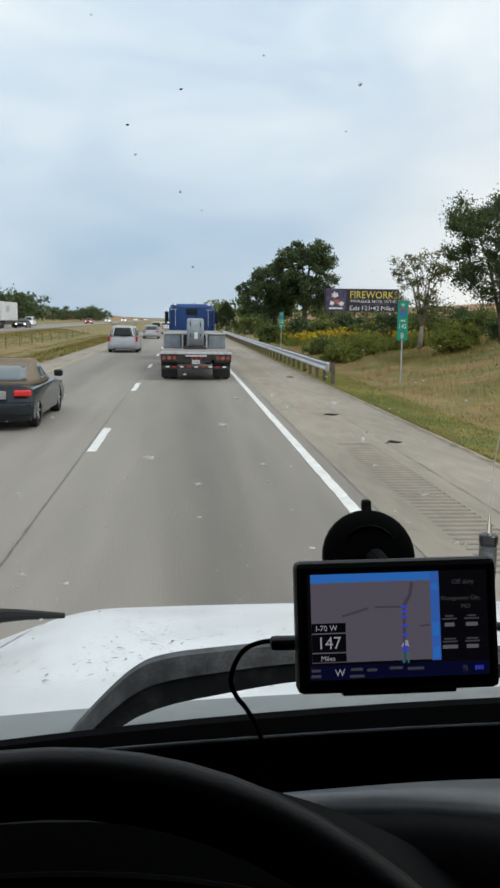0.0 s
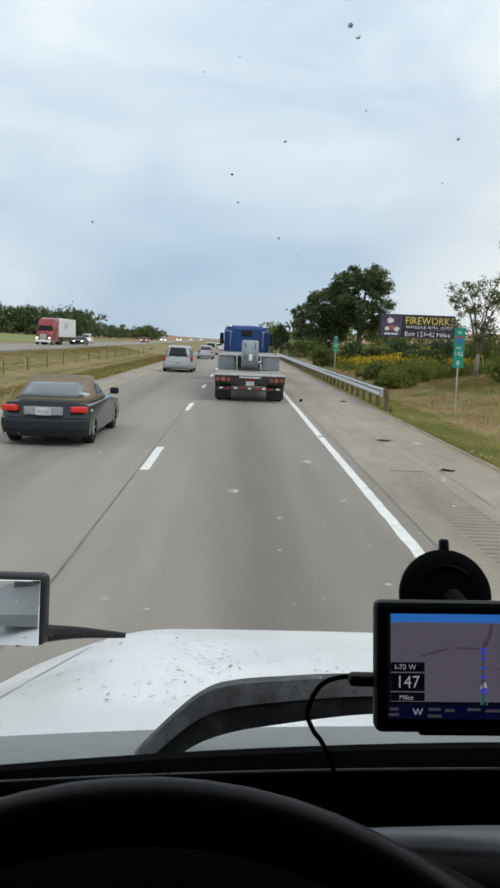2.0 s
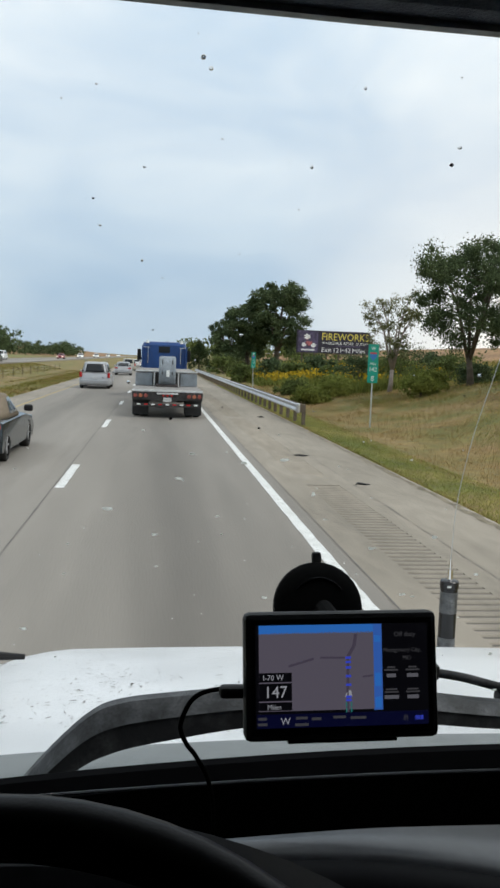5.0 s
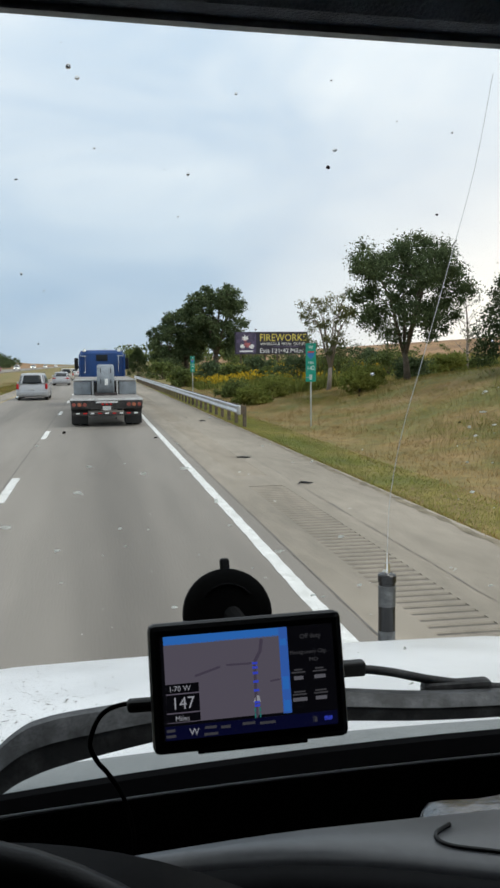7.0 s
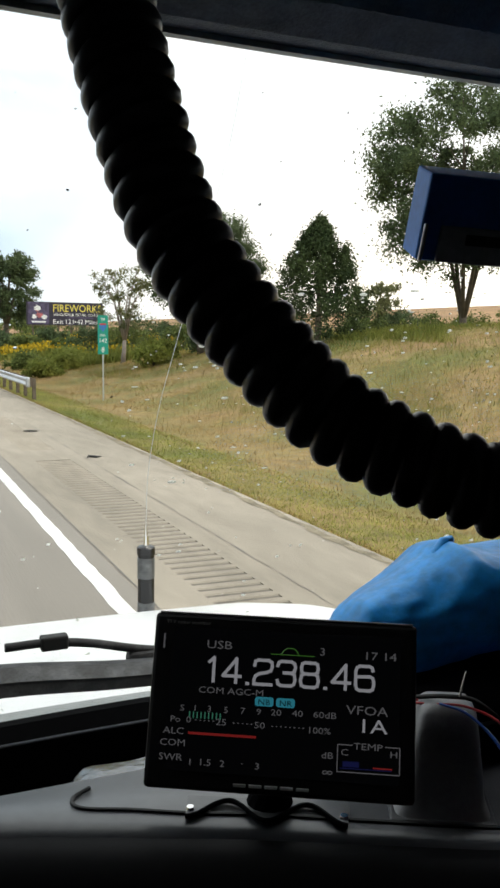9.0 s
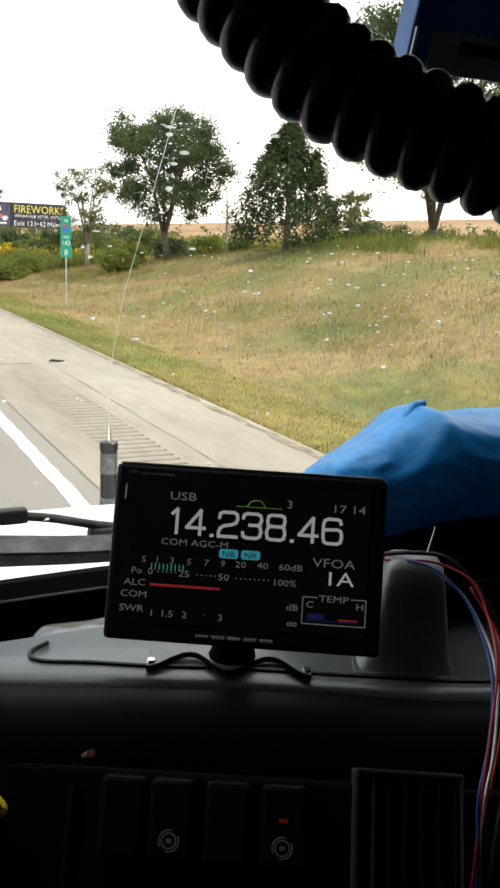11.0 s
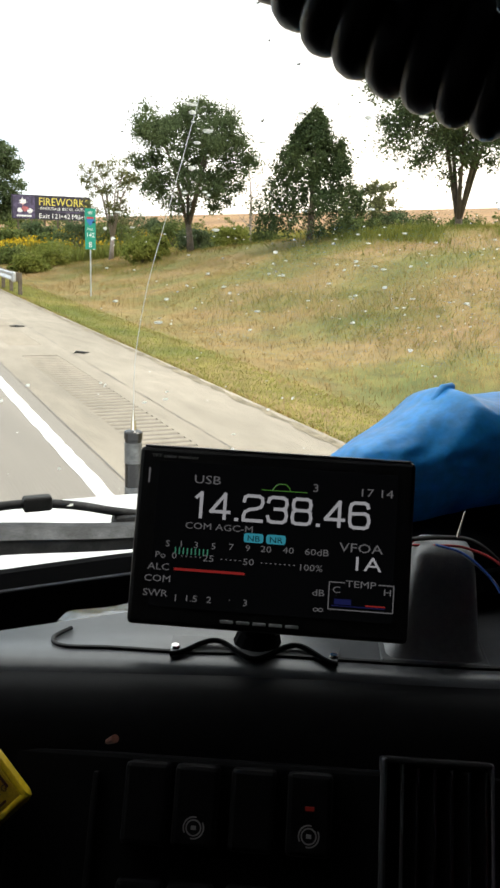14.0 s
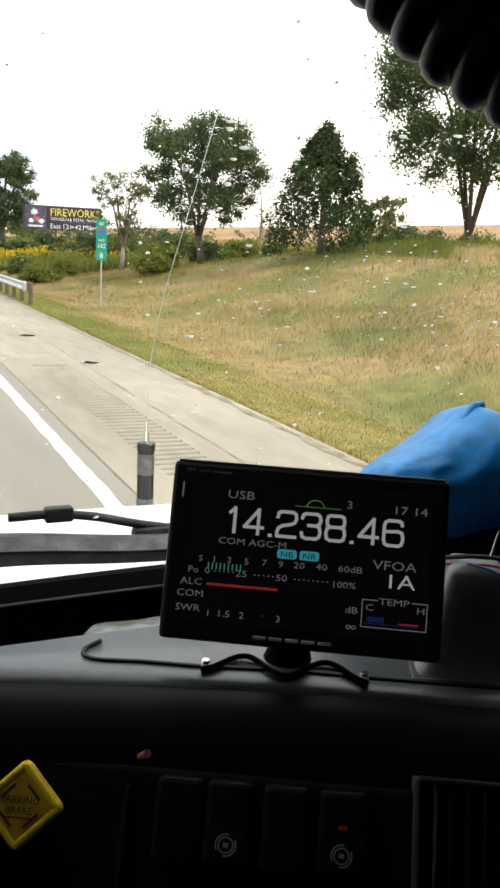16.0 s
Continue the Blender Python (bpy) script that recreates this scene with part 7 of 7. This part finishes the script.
for uu in (-0.072, 0.072):
    part("screw", put(bcyl((uu, -0.024, 0.004), (uu, -0.024, 0.0065), 0.0045, 0.0035, 12), FM), CHROME, foot)

# moulded grey pod beside the monitor
pod = thing("grey_pod", (0.222, 0.605, 1.838), "dark grey moulded plastic pod on the dash with wires behind", "pod")
bm = bmesh.new()
secs = []
PR = Matrix.Rotation(-0.49, 4, "Z")
for z, a, b, o in ((0.0, 0.047, 0.040, 0), (0.006, 0.045, 0.038, 0), (0.014, 0.040, 0.034, 0.001), (0.045, 0.0355, 0.031, 0.004), (0.080, 0.030, 0.027, 0.007), (0.097, 0.0265, 0.024, 0.009), (0.103, 0.021, 0.019, 0.009), (0.105, 0.010, 0.009, 0.009)):
    ring = []
    for k in range(40):
        t = 2 * math.pi * k / 40
        c, s_ = math.cos(t), math.sin(t)
        ring.append(tuple(PR @ Vector((a * math.copysign(abs(c) ** 0.3, c) + 0.05 * z, b * math.copysign(abs(s_) ** 0.3, s_) + o, z))))
    secs.append(ring)
loft(bm, secs)
part("shell", bm, POD, pod, smooth=True)
part("base_flange", put(bbox((0.0, 0.0, 0.003), (0.098, 0.082, 0.006), 0.002), PR), DASH, pod)

# wires looping over the pod and down the panel
for nm, m, ctrl in (("red", RED_WIRE, [(0.165, 0.655, 1.928), (0.188, 0.64, 1.934), (0.212, 0.61, 1.940), (0.232, 0.58, 1.946), (0.250, 0.55, 1.937), (0.248, 0.522, 1.915), (0.226, 0.482, 1.895), (0.196, 0.448, 1.862), (0.172, 0.425, 1.822), (0.163, 0.415, 1.77), (0.160, 0.412, 1.72), (0.162, 0.41, 1.6)]),
                    ("blue", BLUE_WIRE, [(0.215, 0.60, 1.944), (0.228, 0.575, 1.942), (0.240, 0.548, 1.925), (0.240, 0.520, 1.902), (0.220, 0.478, 1.88), (0.192, 0.445, 1.848), (0.168, 0.424, 1.815), (0.166, 0.414, 1.76), (0.168, 0.41, 1.6)]),
                    ("red", RED_WIRE, [(0.160, 0.66, 1.942), (0.184, 0.645, 1.942), (0.206, 0.622, 1.940)]),
                    ("red", RED_WIRE, [(0.252, 0.553, 1.930), (0.258, 0.52, 1.898), (0.236, 0.48, 1.878), (0.204, 0.446, 1.845), (0.176, 0.424, 1.80), (0.157, 0.41, 1.745), (0.152, 0.408, 1.70), (0.153, 0.405, 1.6)]),
                    ("black", RUBBER, [(0.205, 0.63, 1.940), (0.222, 0.60, 1.950), (0.242, 0.575, 1.950), (0.266, 0.55, 1.92), (0.268, 0.51, 1.875), (0.236, 0.465, 1.83), (0.196, 0.43, 1.76), (0.18, 0.415, 1.6)]),
                    ("white", SIGN_WHITE, [(0.232, 0.585, 1.940), (0.246, 0.555, 1.922), (0.252, 0.525, 1.892), (0.232, 0.485, 1.872), (0.200, 0.447, 1.838), (0.174, 0.425, 1.805), (0.168, 0.415, 1.765), (0.172, 0.41, 1.70), (0.174, 0.41, 1.6)])):
    solo(nm + "_wire", btube(curve_points(ctrl, 8), 0.0013 if nm != "black" else 0.0024, 6), m, nm + " insulated wire running over the pod and down the dash", "wire", "dash wires", smooth=True)
solo("wire_tie", bcyl((0.2265, 0.585, 1.955), (0.230, 0.582, 1.980), 0.0012, 0.0008, 6), CHROME, "short metal clip standing up behind the pod", "clip")

# blue bag on the passenger side of the dash
case = thing("black_case", (0.44, 0.77, 1.84), "black soft-sided case lying on the dash below a blue bag", "case")
bm = bmesh.new()
loft(bm, [[(x_, q * 0.115 * math.copysign(abs(math.cos(t)) ** 0.5, math.cos(t)), 0.0395 + q * 0.0395 * math.copysign(abs(math.sin(t)) ** 0.5, math.sin(t))) for t in [2 * math.pi * j / 28 for j in range(28)]]
          for x_, q in ((-0.262, 0.55), (-0.255, 0.85), (-0.235, 0.97), (-0.15, 1.0), (0.1, 1.0), (0.3, 0.98), (0.34, 0.7))])
part("body", bm, ROLL, case, smooth=True)
part("zip", btube([(-0.25, -0.105, 0.045), (-0.15, -0.117, 0.044), (0.1, -0.117, 0.045), (0.3, -0.113, 0.044)], 0.0022, 6), RUBBER, case)
bag = thing("blue_bag", (0.40, 0.77, 1.912), "bright blue soft fabric bag lying on a black case", "bag")
bm = bmesh.new()
secs = []
nu, nv = 120, 64
for i in range(nu):
    f = i / (nu - 1)
    x = -0.212 + 0.597 * f
    ht = float(np.interp(f, [0, 0.045, 0.14, 0.20, 0.225, 0.240, 0.262, 0.30, 0.5, 0.8, 0.95, 1], [0.04, 0.085, 0.107, 0.130, 0.144, 0.147, 0.139, 0.135, 0.136, 0.128, 0.10, 0.05]))
    dp = float(np.interp(f, [0, 0.1, 0.3, 0.8, 1], [0.03, 0.065, 0.095, 0.10, 0.04]))
    ring = []
    for j in range(nv):
        t = 2 * math.pi * j / nv
        c, s_ = math.cos(t), math.sin(t)
        # folds run down from the gathered corner
        dx, dz = x + 0.068, 1.0 - s_
        fan = math.atan2(dx * 9, 0.3 + dz)
        w = 1 + 0.06 * noise.noise((x * 13, c * 2.2, s_ * 2.2)) + 0.060 * (1 - 2 * abs(math.sin(5 * fan + 3 * noise.noise((x * 9, c, s_))))) * math.exp(-abs(dx) * 7) * (1 if c < 0 else 0.3)
        w += 0.05 * (0.5 - abs(noise.noise((x * 20 + 3 * s_, c * 1.5, s_ * 2))) * 2)
        top = 1 + 0.012 * noise.noise((x * 22, c * 3, 4.0))
        pinch = 1 - 0.35 * max(0.0, s_) ** 3
        over = 0.055 * smooth(0.15, 0.32, f)
        ring.append((x, dp * math.copysign(abs(c) ** 0.65, c) * w * pinch - 0.02 * max(0.0, s_) ** 2 - (over * s_ if c < 0 else 0.0) * abs(c) ** 0.5, max(0.0, (ht / 2 + ht / 2 * s_) * (top if s_ > 0 else 1))))
    secs.append(ring)
loft(bm, secs)
part("body", bm, BLUE_CLOTH, bag, smooth=True)
part("gathered_corner", btube([(-0.086, -0.014, 0.118), (-0.079, -0.014, 0.133), (-0.072, -0.013, 0.144), (-0.061, -0.012, 0.147)], [0.011, 0.009, 0.007, 0.004], 12), BLUE_CLOTH, bag, smooth=True)

# blue box below the header
bb = thing("blue_box", (0.165, 0.50, 2.345), "blue carton with a grey panel fixed below the header rail", "box")
BM = Matrix.Rotation(radians(-14), 4, "Z") @ Matrix.Rotation(radians(3), 4, "Y") @ Matrix.Rotation(radians(20), 4, "X")
part("carton", put(bbox((0.02, 0.018, 0.030), (0.15, 0.034, 0.064), 0.002), BM), BLUE_BOX, bb)
part("front_panel", put(bbox((0.025, -0.001, 0.012), (0.13, 0.004, 0.027), 0.001), BM), GREY_CARD, bb)
part("print_bar", put(bbox((0.010, -0.0035, 0.017), (0.06, 0.001, 0.008)), BM), BLACK, bb)
part("corner_strip", put(bbox((-0.052, -0.001, 0.012), (0.003, 0.004, 0.028), 0.001), BM), SILVER, bb)
part("hanger", btube([(0.09, 0.04, 0.05), (0.12, 0.08, 0.14), (0.14, 0.10, 0.24)], 0.0018, 8), BLACK, bb)

# coiled microphone cord hanging in front of the glass
ctrl = [(-0.150, 0.345, 2.81), (-0.163, 0.322, 2.75), (-0.182, 0.262, 2.617), (-0.203, 0.238, 2.514), (-0.2, 0.243, 2.46), (-0.196, 0.238, 2.406), (-0.188, 0.222, 2.354), (-0.1775, 0.207, 2.3145), (-0.158, 0.188, 2.283), (-0.1395, 0.173, 2.262),
        (-0.1145, 0.154, 2.248), (-0.0865, 0.138, 2.238), (-0.051, 0.121, 2.225), (0.002, 0.13, 2.251), (0.081, 0.157, 2.323), (0.16, 0.195, 2.45), (0.228, 0.233, 2.602), (0.271, 0.256, 2.754), (0.28, 0.26, 2.81)]
path = curve_points(ctrl, 24)
ln = [0.0]
for a, b in zip(path, path[1:]):
    ln.append(ln[-1] + (b - a).length)
# the coils lie close where the cord hangs and open towards its far end
pts, thick, side, s, turn = [], [], None, 0.0, 0.0
while s < ln[-1]:
    open_ = smooth(0.25, 0.62, s / ln[-1])
    i = min(len(path) - 2, max(0, int(np.searchsorted(ln, s)) - 1))
    f = (s - ln[i]) / max(1e-9, ln[i + 1] - ln[i])
    p = path[i].lerp(path[i + 1], f)
    d = (path[i + 1] - path[i]).normalized()
    if side is None:
        side = d.orthogonal().normalized()
    side = (side - d * side.dot(d)).normalized()
    cr = 0.0116 - 0.0036 * open_
    pts.append(p + cr * (math.cos(turn) * side + math.sin(turn) * d.cross(side)))
    thick.append(0.0046 - 0.0002 * open_)
    turn += 2 * math.pi / 30
    s += (0.0088 - 0.0012 * open_) / 30
bm = bmesh.new()
tube(bm, pts, thick, 12)
cord = thing("coiled_cord", (0, 0, 0), "thick black coiled microphone cord hanging in a loop", "cord")
part("coil", bm, CORD, cord, smooth=True)
